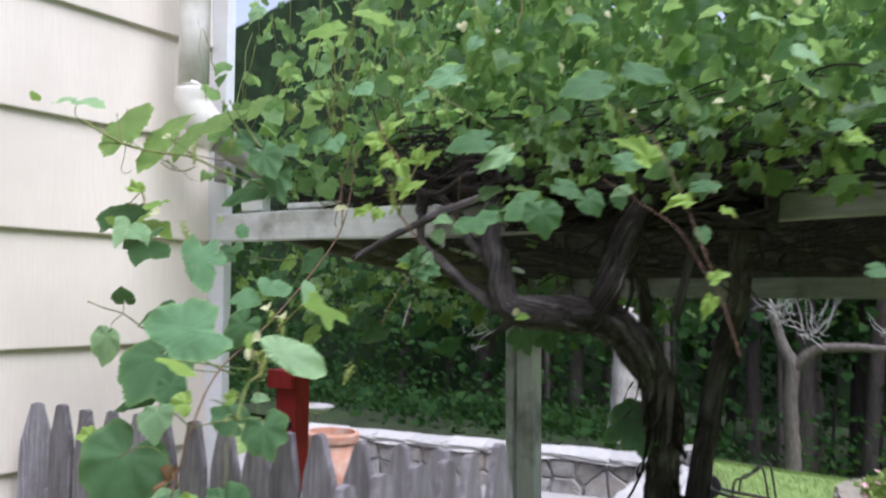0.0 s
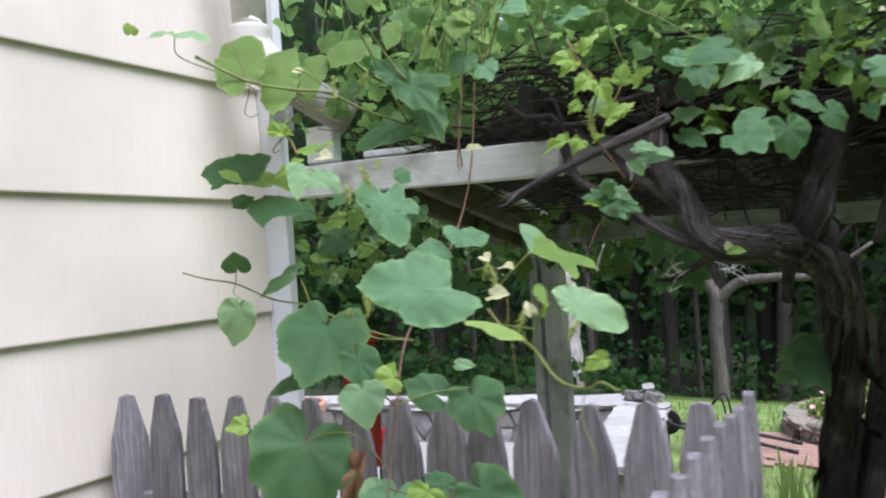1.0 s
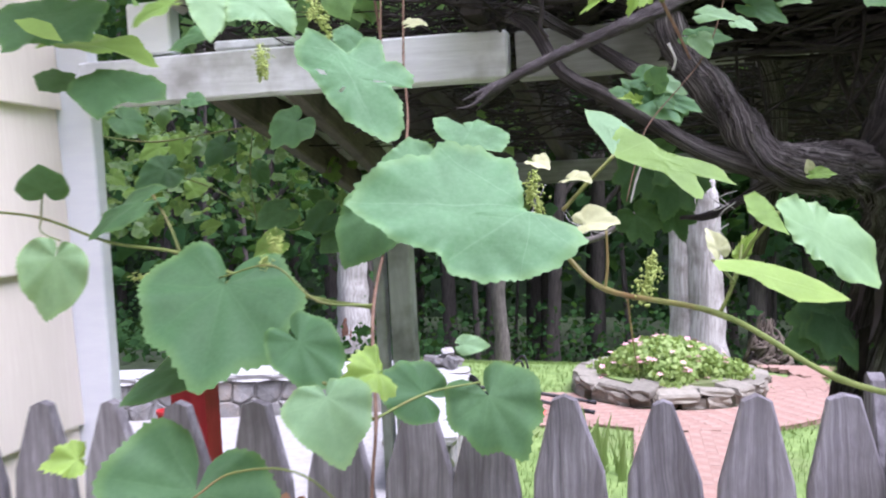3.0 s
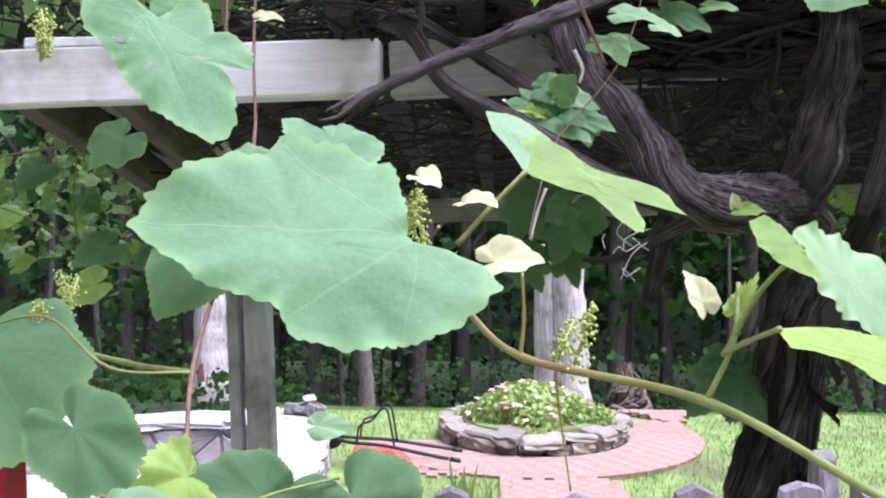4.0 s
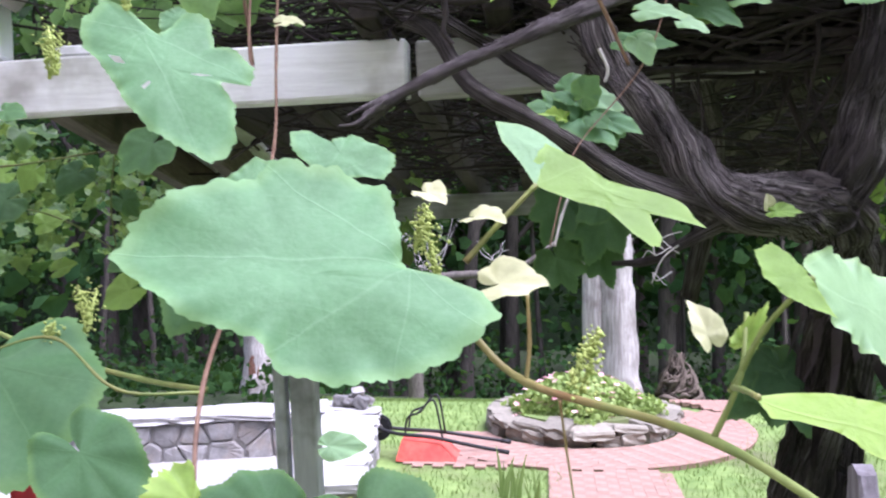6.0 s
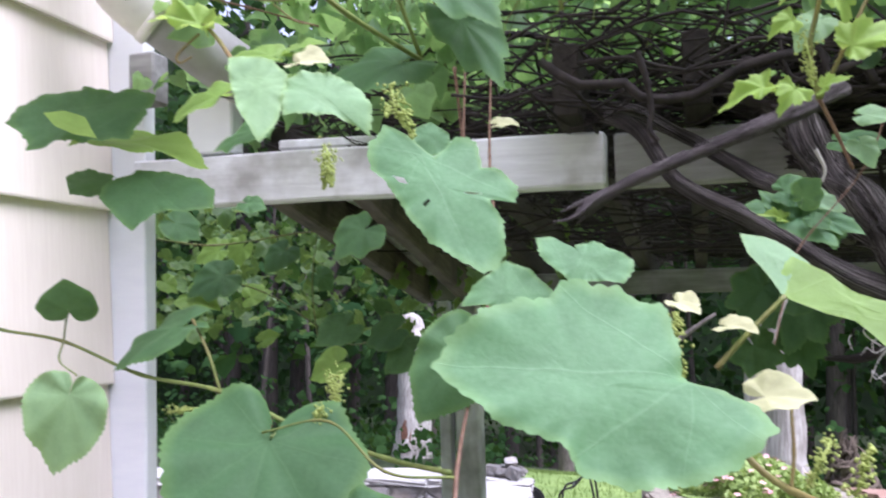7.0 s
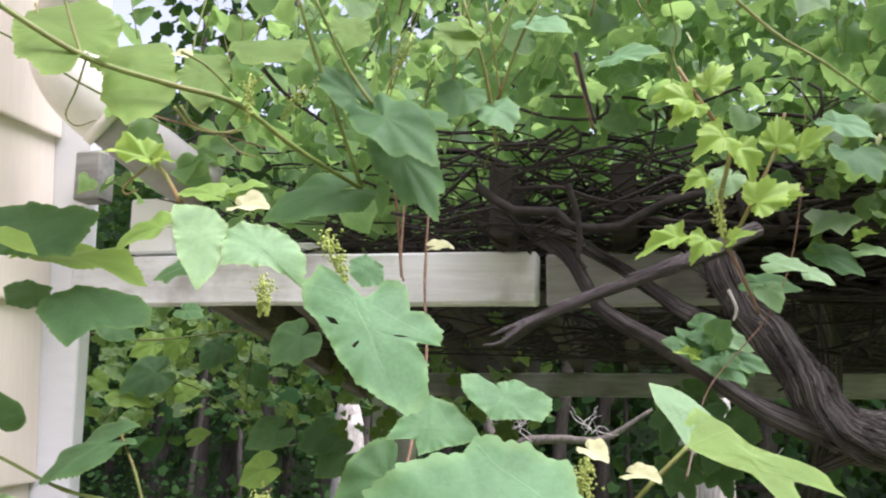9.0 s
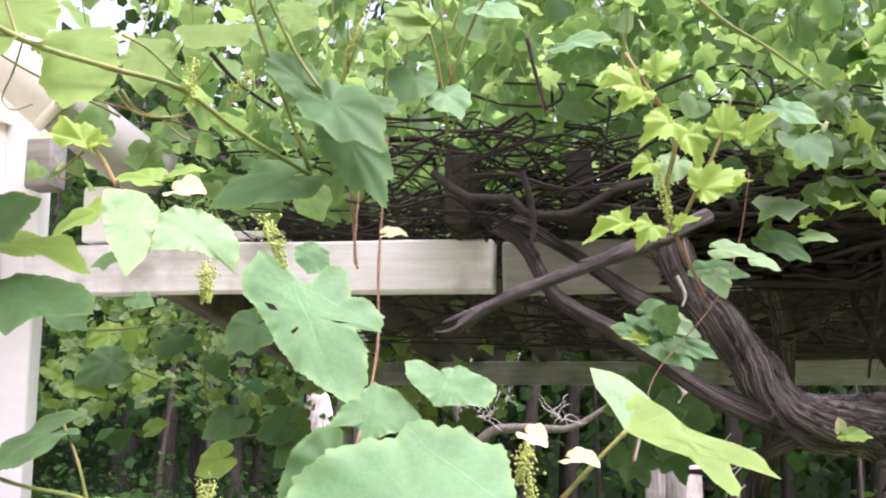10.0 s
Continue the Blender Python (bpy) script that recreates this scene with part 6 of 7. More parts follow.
# ---- birdhouse behind the fence ----
def birdhouse():
    th = thing("birdhouse", "tall narrow red wooden birdhouse on a pole", "birdhouse", (-1.937, 2.44, 0.035))
    bm = bmesh.new()
    box(bm, -0.045, 0.045, -0.044, 0.030, 1.50, 1.90, 0.002)
    body = part("body", bm, RED, th)
    bm = bmesh.new()
    box(bm, -0.059, 0.059, -0.074, 0.036, 1.902, 1.926, 0.003)
    box(bm, -0.059, 0.059, -0.077, -0.064, 1.862, 1.924, 0.002)
    part("roof", bm, RED, th)
    # No opening is cut: a black disc gives the hole its inner shade.
    bm = bmesh.new()
    bmesh.ops.create_cone(bm, cap_ends=True, segments=20, radius1=0.015, radius2=0.015, depth=0.006, matrix=pose(0.016, -0.046, 1.735, 90))
    part("entrance_hole", bm, BLACK, body, "black disc for the shade inside the round entrance hole")
    bm = bmesh.new()
    bmesh.ops.create_cone(bm, cap_ends=True, segments=10, radius1=0.015, radius2=0.015, depth=1.7, matrix=pose(0, 0, 0.66))
    part("pole", bm, BLACK, th)


birdhouse()

# ---- turned forms ----
def lathe(profile, seg=32):
    bm = bmesh.new()
    rows = [[bm.verts.new((r * math.cos(2 * math.pi * k / seg), r * math.sin(2 * math.pi * k / seg), z)) for k in range(seg)] for r, z in profile]
    for a, b in zip(rows, rows[1:]):
        for k in range(seg):
            bm.faces.new((a[k], a[(k + 1) % seg], b[(k + 1) % seg], b[k]))
    bm.faces.new(list(reversed(rows[0])))
    bm.faces.new(rows[-1])
    return bm


# ---- garden: snags, dead tree, flower bed, barrow, pots ----
def rooted(name, label, category, at, pieces, material, group="", seed=1, sides=12, rough=0.1):
    """A tree of tubes: pieces is a list of (part name, points) with points relative to the foot."""
    th = thing(name, label, category, at, group)
    r = np.random.default_rng(seed)
    for nm, pts in pieces:
        line = spline(pts, 5)
        line[1:, :3] += r.normal(0, 1, (len(line) - 1, 3)) * line[1:, 3:] * 0.05
        v, f = tube(line, sides, rough, r, 0.03)
        raw(nm, v, f, material, th, "", True)
    return th


rooted("dead_snag", "bleached dead tree trunk broken off above head height", "tree trunk", (0.02, 12.5, 0),
       [("trunk", [(0, 0, -0.1, 0.30), (0, 0, 0.2, 0.25), (0, 0, 1.0, 0.22), (0.0, 0, 1.8, 0.20), (0.02, 0, 2.25, 0.15), (0.05, 0, 2.46, 0.06)]),
        ("trunk_side", [(-0.26, 0.1, -0.1, 0.20), (-0.27, 0.1, 1.0, 0.17), (-0.29, 0.1, 1.9, 0.15), (-0.30, 0.1, 2.12, 0.11)])], SNAG, "", 3, 16, 0.08)
rooted("dead_snag", "bleached dead tree trunk with a rotted hollow at its foot", "tree trunk", (-4.95, 13.0, 0),
       [("trunk", [(0, 0, -0.1, 0.32), (0, 0, 0.3, 0.27), (0, 0, 1.0, 0.24), (-0.02, 0, 1.5, 0.225), (-0.05, 0, 1.8, 0.20), (-0.10, 0, 1.98, 0.10)])], SNAG, "", 4, 16, 0.08)
hollow = lathe([(0.001, -0.01), (0.09, 0.0), (0.11, 0.012), (0.10, 0.02)], 14)
hollow.transform(Matrix.Translation((0.0, -0.285, 0.30)) @ Matrix.Rotation(radians(90), 4, "X") @ Matrix.Diagonal((0.7, 1.8, 1.0, 1)))
part("rot_hollow", hollow, ROT, next(c for c in bpy.data.objects["dead_snag.001"].children if c.name.startswith("trunk")), "red-brown rotted hollow")
rooted("dead_tree", "crooked dead tree with bare grey limbs", "tree", (-3.2, 16.0, lie(16.0)),
       [("trunk", [(0.04, 0, -0.1, 0.16), (0.02, 0, 0.6, 0.135), (-0.03, 0, 1.2, 0.125), (0.0, 0, 1.8, 0.12), (-0.17, 0, 2.15, 0.095), (-0.30, 0.05, 2.5, 0.085), (-0.40, 0.05, 2.72, 0.05)]),
        ("limb", [(-0.02, 0, 1.72, 0.09), (0.18, 0, 1.95, 0.085), (0.42, 0, 2.12, 0.08), (1.0, 0.0, 2.19, 0.07), (1.7, 0.1, 2.22, 0.055), (2.5, 0.2, 2.75, 0.025)])], GREYWOOD, "", 5, 10, 0.1)


def dry_twigs(th, at, n, seed):
    """A frizz of pale dead twigs."""
    r = np.random.default_rng(seed)
    v, f = [], []
    for _ in range(n):
        p, a, up = np.array(at) + r.normal(0, 0.09, 3), r.uniform(0, 6.28), r.uniform(-0.2, 1.0)
        pts = []
        for k in range(6):
            pts.append((*p, 0.009 * (1 - 0.14 * k)))
            a += r.normal(0, 0.5)
            up += r.normal(0, 0.4)
            p = p + 0.11 * np.array([math.cos(a), 0.5 * math.sin(a), up])
        tube(np.array(pts), 4, 0, None, 0, v, f)
    raw("dry_twigs", v, f, PALE, th, "frizz of pale dry twigs", True)


dry_twigs(bpy.data.objects["dead_tree"], (-0.28, 0.06, 2.62), 22, 8)
dry_twigs(bpy.data.objects["dead_tree"], (0.25, 0.0, 2.35), 16, 9)
dry_twigs(bpy.data.objects["dead_tree"], (1.5, 0.1, 2.35), 8, 10)


def block_mesh(seed, material):
    """An angular field stone of unit size with a split face."""
    r = random.Random(seed)
    bm = bmesh.new()
    box(bm, -0.5, 0.5, -0.5, 0.5, -0.5, 0.5)
    bmesh.ops.subdivide_edges(bm, edges=bm.edges[:], cuts=2, use_grid_fill=True)
    for v in bm.verts:
        edge = sum(abs(c) > 0.49 for c in v.co)
        v.co *= 1.0 - 0.07 * (edge == 3) - 0.02 * (edge == 2)
        v.co += Vector((r.uniform(-0.06, 0.06), r.uniform(-0.08, 0.08), r.uniform(-0.06, 0.06)))
    return plate("stone", bm, material)


STONES = [block_mesh(k, STONE) for k in range(6)]
def slab_mesh(seed):
    """A flat cap slab of unit size with broken edges."""
    r = random.Random(seed)
    bm = bmesh.new()
    box(bm, -0.5, 0.5, -0.5, 0.5, -0.5, 0.5)
    bmesh.ops.subdivide_edges(bm, edges=bm.edges[:], cuts=2, use_grid_fill=True)
    for v in bm.verts:
        v.co.x += r.uniform(-0.05, 0.05)
        v.co.y += r.uniform(-0.05, 0.05)
        v.co.z += r.uniform(-0.10, 0.10)
    return plate("cap_stone", bm, CAP)


CAPS = [slab_mesh(20 + k) for k in range(4)]
EDGING = grained("buff_edging_stone", (0.18, 0.165, 0.13), (0.30, 0.272, 0.22), (1, 1, 1), 7.0, 0.9, 0.5, 0.02, (0.20, 0.18, 0.14), 5.0, 0.45)
MOSSY = [block_mesh(40 + k, EDGING) for k in range(5)]


def stone(parent, me, at, size, turn=(0, 0, 0), name="stone"):
    ob = obj(name, me, parent)
    ob.matrix_parent_inverse = parent.matrix_world.inverted()
    ob.matrix_basis = pose(*at, *turn) @ Matrix.Diagonal((*size, 1))
    return ob


def rubble(wide, high, step, rows, r):
    """Irregular stones that fill a wall face: every stone is what lies nearest to its own middle."""
    seeds = [((i + 0.5 + r.uniform(-0.38, 0.38)) * step, (j + 0.5 + r.uniform(-0.30, 0.30)) * high / rows) for j in range(rows) for i in range(int(wide / step) + 1)]
    out = []
    for a in seeds:
        poly = [(max(0.0, a[0] - step), 0.0), (min(wide, a[0] + step), 0.0), (min(wide, a[0] + step), high), (max(0.0, a[0] - step), high)]
        for b in seeds:
            if b is a or abs(b[0] - a[0]) > 2 * step:
                continue
            nx, ny = b[0] - a[0], b[1] - a[1]
            c = (b[0] ** 2 + b[1] ** 2 - a[0] ** 2 - a[1] ** 2) / 2
            kept = []
            for p, q in zip(poly, poly[1:] + poly[:1]):
                dp, dq = c - nx * p[0] - ny * p[1], c - nx * q[0] - ny * q[1]
                if dp >= 0:
                    kept.append(p)
                if dp * dq < 0:
                    k = dp / (dp - dq)
                    kept.append((p[0] + k * (q[0] - p[0]), p[1] + k * (q[1] - p[1])))
            poly = kept
            if len(poly) < 3:
                break
        if len(poly) >= 3:
            out.append(poly)
    return out


def rubble_mesh(poly, r):
    """One stone of a wall face, its outline drawn in for the joint and its front split and uneven."""
    cx, cy = sum(p[0] for p in poly) / len(poly), sum(p[1] for p in poly) / len(poly)
    proud = r.uniform(0.025, 0.05)
    ring = []
    for p, q in zip(poly, poly[1:] + poly[:1]):
        ring += [(0.9 * p[0] + 0.1 * q[0], 0.9 * p[1] + 0.1 * q[1]), (0.5 * (p[0] + q[0]) + r.uniform(-0.008, 0.008), 0.5 * (p[1] + q[1]) + r.uniform(-0.008, 0.008)), (0.1 * p[0] + 0.9 * q[0], 0.1 * p[1] + 0.9 * q[1])]
    m, v = len(ring), []
    for k, d in ((0.93, -0.04), (0.91, 0.6 * proud), (0.78, proud)):
        v += [(cx + k * (x - cx), -d - (r.uniform(-0.006, 0.006) if d > 0 else 0), cy + k * (y - cy)) for x, y in ring]
    v.append((cx, -proud - r.uniform(-0.01, 0.012), cy))
    f = [(j * m + i, j * m + (i + 1) % m, (j + 1) * m + (i + 1) % m, (j + 1) * m + i) for j in range(2) for i in range(m)]
    f += [(2 * m + i, 2 * m + (i + 1) % m, 3 * m) for i in range(m)]
    me = bpy.data.meshes.new("stone")
    me.from_pydata(v, [], f)
    me.materials.append(STONE)
    return me


def stone_wall(name, label, a, b, thick, top, courses, seed, cap_w, step=0.26):
    """A low wall of field stones on a mortar core, with pale cap stones."""
    th = tagged(new(name), label, "wall", kind="structure")
    r = random.Random(seed)
    ax, ay = a
    dx, dy = b[0] - ax, b[1] - ay
    n = math.hypot(dx, dy)
    ang = math.degrees(math.atan2(dy, dx))
    ux, uy = dx / n, dy / n
    bm = bmesh.new()
    box(bm, 0, n, -thick / 2 + 0.02, thick / 2 - 0.02, 0, top - 0.06)
    core = part("core", bm, MORTAR, th)
    core.matrix_local = pose(ax, ay, 0, 0, 0, ang)
    for side in (-1, 1):
        lay = pose(ax, ay, 0, 0, 0, ang) @ pose(0, 0, 0, 0, 0, 0 if side < 0 else 180) @ pose(0 if side < 0 else -n, -thick / 2 + 0.02, 0)
        for poly in rubble(n, top - 0.07, step, courses, r):
            ob = obj("stone", rubble_mesh(poly, r), th)
            ob.matrix_local = lay
    s = 0.0
    while s < n:
        w = min(r.uniform(0.35, 0.6), n - s + 0.05)
        m = s + w / 2
        stone(th, CAPS[r.randrange(4)], (ax + ux * m, ay + uy * m, top - 0.03), (w * 0.99, cap_w, 0.065), (r.uniform(-2, 2), r.uniform(-2, 2), ang), "cap_stone")
        s += w
    return th


stone_wall("garden_wall", "low fieldstone garden wall with pale cap stones", (-7.6, 8.05), (-2.75, 9.50), 0.42, 0.46, 2, 5, 0.50)
stone_wall("garden_wall_return", "low pale fieldstone wall returning towards the house", (-2.80, 9.40), (-2.42, 6.7), 0.46, 0.45, 2, 6, 0.52)

for k, (x, y, w) in enumerate(((-2.92, 9.35, 0.16), (-2.80, 9.45, 0.13), (-2.70, 9.30, 0.15), (-2.66, 9.42, 0.11), (-2.82, 9.28, 0.10), (-2.76, 9.38, 0.12))):
    stone(bpy.data.objects["garden_wall_return"], STONES[k], (x, y, 0.46 + (0.13 if k == 5 else 0.05)), (w, w * 0.8, w * 0.7), (10 * k, 5, 40 * k), "loose_stone")


def patio():
    bm = bmesh.new()
    box(bm, -8, -2.6, 4.6, 9.3, -0.03, 0.035)
    return tagged(part("patio", bm, MORTAR), "pale concrete patio inside the stone wall", "patio", kind="structure")


patio()


def flower_bed():
    th = thing("flower_bed", "round raised bed edged with flat fieldstones", "flower bed", (-0.53, 10.75, 0))
    r = random.Random(9)
    n = 24
    for k in range(n):
        a = 2 * math.pi * (k + r.uniform(-0.2, 0.2)) / n
        high = r.uniform(0.10, 0.16)
        stone(th, MOSSY[r.randrange(5)], (-0.53 + 0.95 * math.cos(a), 10.75 + 0.95 * math.sin(a), high / 2 - 0.01),
              (r.uniform(0.20, 0.32), 0.20 + r.uniform(-0.03, 0.05), high), (r.uniform(-5, 5), r.uniform(-9, 9), math.degrees(a) + 90))
    a = 0.0
    while a < 6.2:
        w = r.uniform(0.26, 0.52)
        w = min(w, 6.283 - a)
        m = a + w / 2
        rad = 0.90 + r.uniform(-0.03, 0.03)
        stone(th, MOSSY[r.randrange(5)], (-0.53 + rad * math.cos(m), 10.75 + rad * math.sin(m), 0.150 + r.uniform(-0.02, 0.015)),
              (w * 0.98, 0.30 + r.uniform(0, 0.14), r.uniform(0.07, 0.11)), (r.uniform(-6, 6), r.uniform(-6, 6), math.degrees(m) + 90 + r.uniform(-8, 8)), "cap_stone")
        a += w
    bm = bmesh.new()
    bmesh.ops.create_cone(bm, cap_ends=True, segments=40, radius1=0.92, radius2=0.90, depth=0.14, matrix=Matrix.Translation((0, 0, 0.07)))
    part("core", bm, EDGING, th)
    bm = bmesh.new()
    bmesh.ops.create_cone(bm, cap_ends=True, segments=40, radius1=0.80, radius2=0.78, depth=0.20, matrix=Matrix.Translation((0, 0, 0.10)))
    part("soil", bm, GRASS, th, "garden soil")


flower_bed()


def shrub(name, label, at, n, wide, tall, size, material, seed, flowers=0):
    th = thing(name, label, "shrub", at)
    r = np.random.default_rng(seed)
    d = r.normal(size=(n, 3))
    d[:, 2] = np.abs(d[:, 2])
    d /= np.linalg.norm(d, axis=1, keepdims=True)
    k = 0.55 + 0.45 * r.random(n) ** 0.5
    lump = 1 + 0.25 * np.sin(5 * np.arctan2(d[:, 1], d[:, 0]) + seed) * (1 - d[:, 2])
    spots = d * (k * lump)[:, None] * np.array([wide, wide, tall])
    ob = scatter("crown", material, th, spots, d + r.normal(0, 0.4, (n, 3)), r.normal(0, 1, (n, 3)), r.uniform(0.6, 1.2, n) * size, 7, seed, "", 0.1)
    v, f = [], []
    for j in range(7):
        a = j * 0.9
        tube(np.array([(0.05 * math.cos(a), 0.05 * math.sin(a), -0.02, 0.012), (0.5 * wide * math.cos(a), 0.5 * wide * math.sin(a), tall * 0.6, 0.005)]), 5, 0, None, 0, v, f)
    raw("stems", v, f, STEM, th)
    for j in range(flowers):
        i = int(r.integers(0, n))
        p = d[i] * lump[i] * np.array([wide, wide, tall]) * 1.02
        fl = obj("blossom", BLOSSOM, th)
        fl.matrix_local = Matrix.Translation(p) @ Matrix.Rotation(r.uniform(0, 6), 4, "Z") @ Matrix.Rotation(r.uniform(-0.7, 0.7), 4, "X") @ Matrix.Diagonal((0.038, 0.038, 0.038, 1))
    return th


PINK = grained("pink_petal", (0.62, 0.30, 0.34), (0.76, 0.48, 0.50), (1, 1, 1), 4.0, 0.6, 0.1, 0.001, None, 2.0, 0.4)
HERB = leafy("herb_leaf", (0.25, 0.37, 0.09), (0.46, 0.58, 0.20), (0.1, 0.2, 0.05), (0.4, 0.5, 0.1), 0.35, 0.6, True, 0.0, False)


def blossom_mesh():
    v, f = [(0, 0, 0)], []
    for k in range(5):
        a = 2 * math.pi * k / 5
        b = len(v)
        for s, q, z in ((-0.45, 0.7, 0.25), (0, 1.0, 0.2), (0.45, 0.7, 0.25)):
            v.append((q * math.cos(a + s), q * math.sin(a + s), z))
        f += [(0, b, b + 1), (0, b + 1, b + 2)]
    ob = raw("blossom", v, f, PINK)
    me = ob.data
    bpy.data.objects.remove(ob)
    return me


BLOSSOM = blossom_mesh()
shrub("flowering_shrub", "low mounded shrub with pink blossoms in the round bed", (-0.52, 10.68, 0.17), 4600, 0.68, 0.42, 0.042, HERB, 3, 80)
shrub("low_herb", "loose green herbs at the rim of the bed", (0.08, 10.62, 0.18), 500, 0.32, 0.2, 0.045, HERB, 5)
shrub("low_herb", "loose green herbs beside the pink mound", (-1.05, 10.75, 0.18), 420, 0.30, 0.17, 0.045, HERB, 6)


def wheelbarrow():
    th = thing("wheelbarrow", "red wheelbarrow lying upside down with black tubular frame upwards", "wheelbarrow", (-2.06, 9.25, 0))
    paint = grained("sun_faded_red_paint", (0.58, 0.075, 0.055), (0.70, 0.14, 0.10), (3, 3, 3), 3.0, 0.6, 0.1, 0.001, (0.50, 0.06, 0.05), 3.0)
    bm = bmesh.new()
    lo = [bm.verts.new(p) for p in ((-0.36, -0.26, 0.0), (0.40, -0.26, 0.0), (0.40, 0.30, 0.0), (-0.36, 0.30, 0.0))]
    hi = [bm.verts.new(p) for p in ((-0.30, -0.16, 0.24), (0.20, -0.16, 0.20), (0.20, 0.22, 0.20), (-0.30, 0.22, 0.24))]
    bm.faces.new(hi)
    for i in range(4):
        bm.faces.new((lo[i], lo[(i + 1) % 4], hi[(i + 1) % 4], hi[i]))
    bmesh.ops.subdivide_edges(bm, edges=bm.edges[:], cuts=2, use_grid_fill=True)
    bmesh.ops.solidify(bm, geom=bm.faces[:], thickness=0.008)
    part("tray", bm, paint, th, "faded red tray")
    for s in (-1, 1):
        v, f = tube(spline([(-0.62, 0.06 * s + 0.03, 0.36, 0.024), (-0.34, 0.14 * s + 0.03, 0.31, 0.024), (0.1, 0.18 * s + 0.03, 0.28, 0.024), (0.6, 0.24 * s + 0.03, 0.20, 0.024), (1.05, 0.27 * s + 0.03, 0.13, 0.022)], 4), 8)
        bar = raw("handle", v, f, BLACK, th, "", True)
        v, f = tube(np.array([(0.93, 0.262 * s + 0.03, 0.146, 0.028), (1.06, 0.271 * s + 0.03, 0.128, 0.028)]), 10)
        raw("grip", v, f, BLACK, bar, "black rubber grip", True)
        v, f = tube(spline([(-0.26, 0.15 * s + 0.03, 0.28, 0.014), (-0.22, 0.17 * s + 0.03, 0.52, 0.014), (-0.06, 0.18 * s + 0.03, 0.60, 0.014), (0.06, 0.18 * s + 0.03, 0.74, 0.014), (0.14, 0.18 * s + 0.03, 0.70, 0.014), (0.22, 0.17 * s + 0.03, 0.28, 0.014)], 5), 8)
        raw("leg", v, f, BLACK, th, "", True)
    v, f = tube(spline([(-0.1, -0.15, 0.57, 0.012), (-0.1, 0.21, 0.57, 0.012)], 3), 8)
    raw("leg_brace", v, f, BLACK, th, "", True)
    bm = bmesh.new()
    bmesh.ops.create_cone(bm, cap_ends=True, segments=24, radius1=0.17, radius2=0.17, depth=0.07, matrix=pose(-0.62, 0.03, 0.36, 90))
    bmesh.ops.bevel(bm, geom=[e for e in bm.edges if len(e.link_faces) == 2 and e.calc_face_angle(0) > 1], offset=0.02, segments=2, affect="EDGES")
    tyre = part("wheel", bm, BLACK, th, "black rubber tyre")
    bm = bmesh.new()
    bmesh.ops.create_cone(bm, cap_ends=True, segments=20, radius1=0.07, radius2=0.06, depth=0.085, matrix=pose(-0.62, 0.03, 0.36, 90))
    part("hub", bm, STONE, tyre, "grey wheel hub")
    th.scale = (0.76, 0.76, 0.76)


wheelbarrow()


pot = thing("flower_pot", "large terracotta flower pot with a thick rim", "pot", (-5.12, 6.40, 0.035))
pot.scale = (1, 1, 1.12)
part("bowl", lathe([(0.16, 0), (0.225, 0.66), (0.20, 0.66), (0.19, 0.60)]), CLAY, pot, "", True)
part("rim", lathe([(0.226, 0.66), (0.245, 0.665), (0.25, 0.72), (0.24, 0.735), (0.21, 0.735), (0.205, 0.66)]), CLAY, pot, "pale worn rim")
bath = thing("bird_bath", "grey stone bird bath on a pedestal", "bird bath", (-8.38, 9.85, -0.12))
part("basin", lathe([(0.05, 0.42), (0.16, 0.45), (0.24, 0.52), (0.25, 0.545), (0.22, 0.54), (0.12, 0.49)]), STONE, bath, "", True)
part("pedestal", lathe([(0.14, -0.02), (0.13, 0.05), (0.06, 0.1), (0.05, 0.38), (0.08, 0.44)]), STONE, bath, "", True)

stand = thing("plant_stand", "slim black plant stand holding a small red pot", "plant stand", (-3.97, 5.885, 0.035))
part("pole", lathe([(0.13, 0.0), (0.13, 0.012), (0.012, 0.02), (0.012, 0.58), (0.07, 0.60), (0.07, 0.61)], 20), BLACK, stand, "", True)
small = thing("flower_pot", "small glazed red flower pot on a stand", "pot", (-3.97, 5.885, 0.645))
part("bowl", lathe([(0.04, 0.0), (0.058, 0.12), (0.05, 0.12), (0.045, 0.10)], 24), RED, small, "", True)
part("rim", lathe([(0.059, 0.118), (0.066, 0.12), (0.066, 0.145), (0.055, 0.145), (0.052, 0.118)], 24), RED, small)

# ---- brick path ----
def on_path(x, y):
    d = math.hypot(x + 0.53, y - 10.75)
    if d < 1.10:
        return False
    if d < 1.85 and y < (10.3 if x < -0.53 else 11.6):
        return True
    if 3.0 < y < 9.4 and abs(x + 0.33 + 0.02 * (y - 7.8)) < 0.50:
        return True
    if 8.95 < y < 9.55 and -2.3 < x < 0:
        return True
    u = (x - 0.75) * 0.25 + (y - 11.0) * 0.97
    w = (x - 0.75) * 0.97 - (y - 11.0) * 0.25
    return 0 < u < 3.2 and abs(w) < 0.42


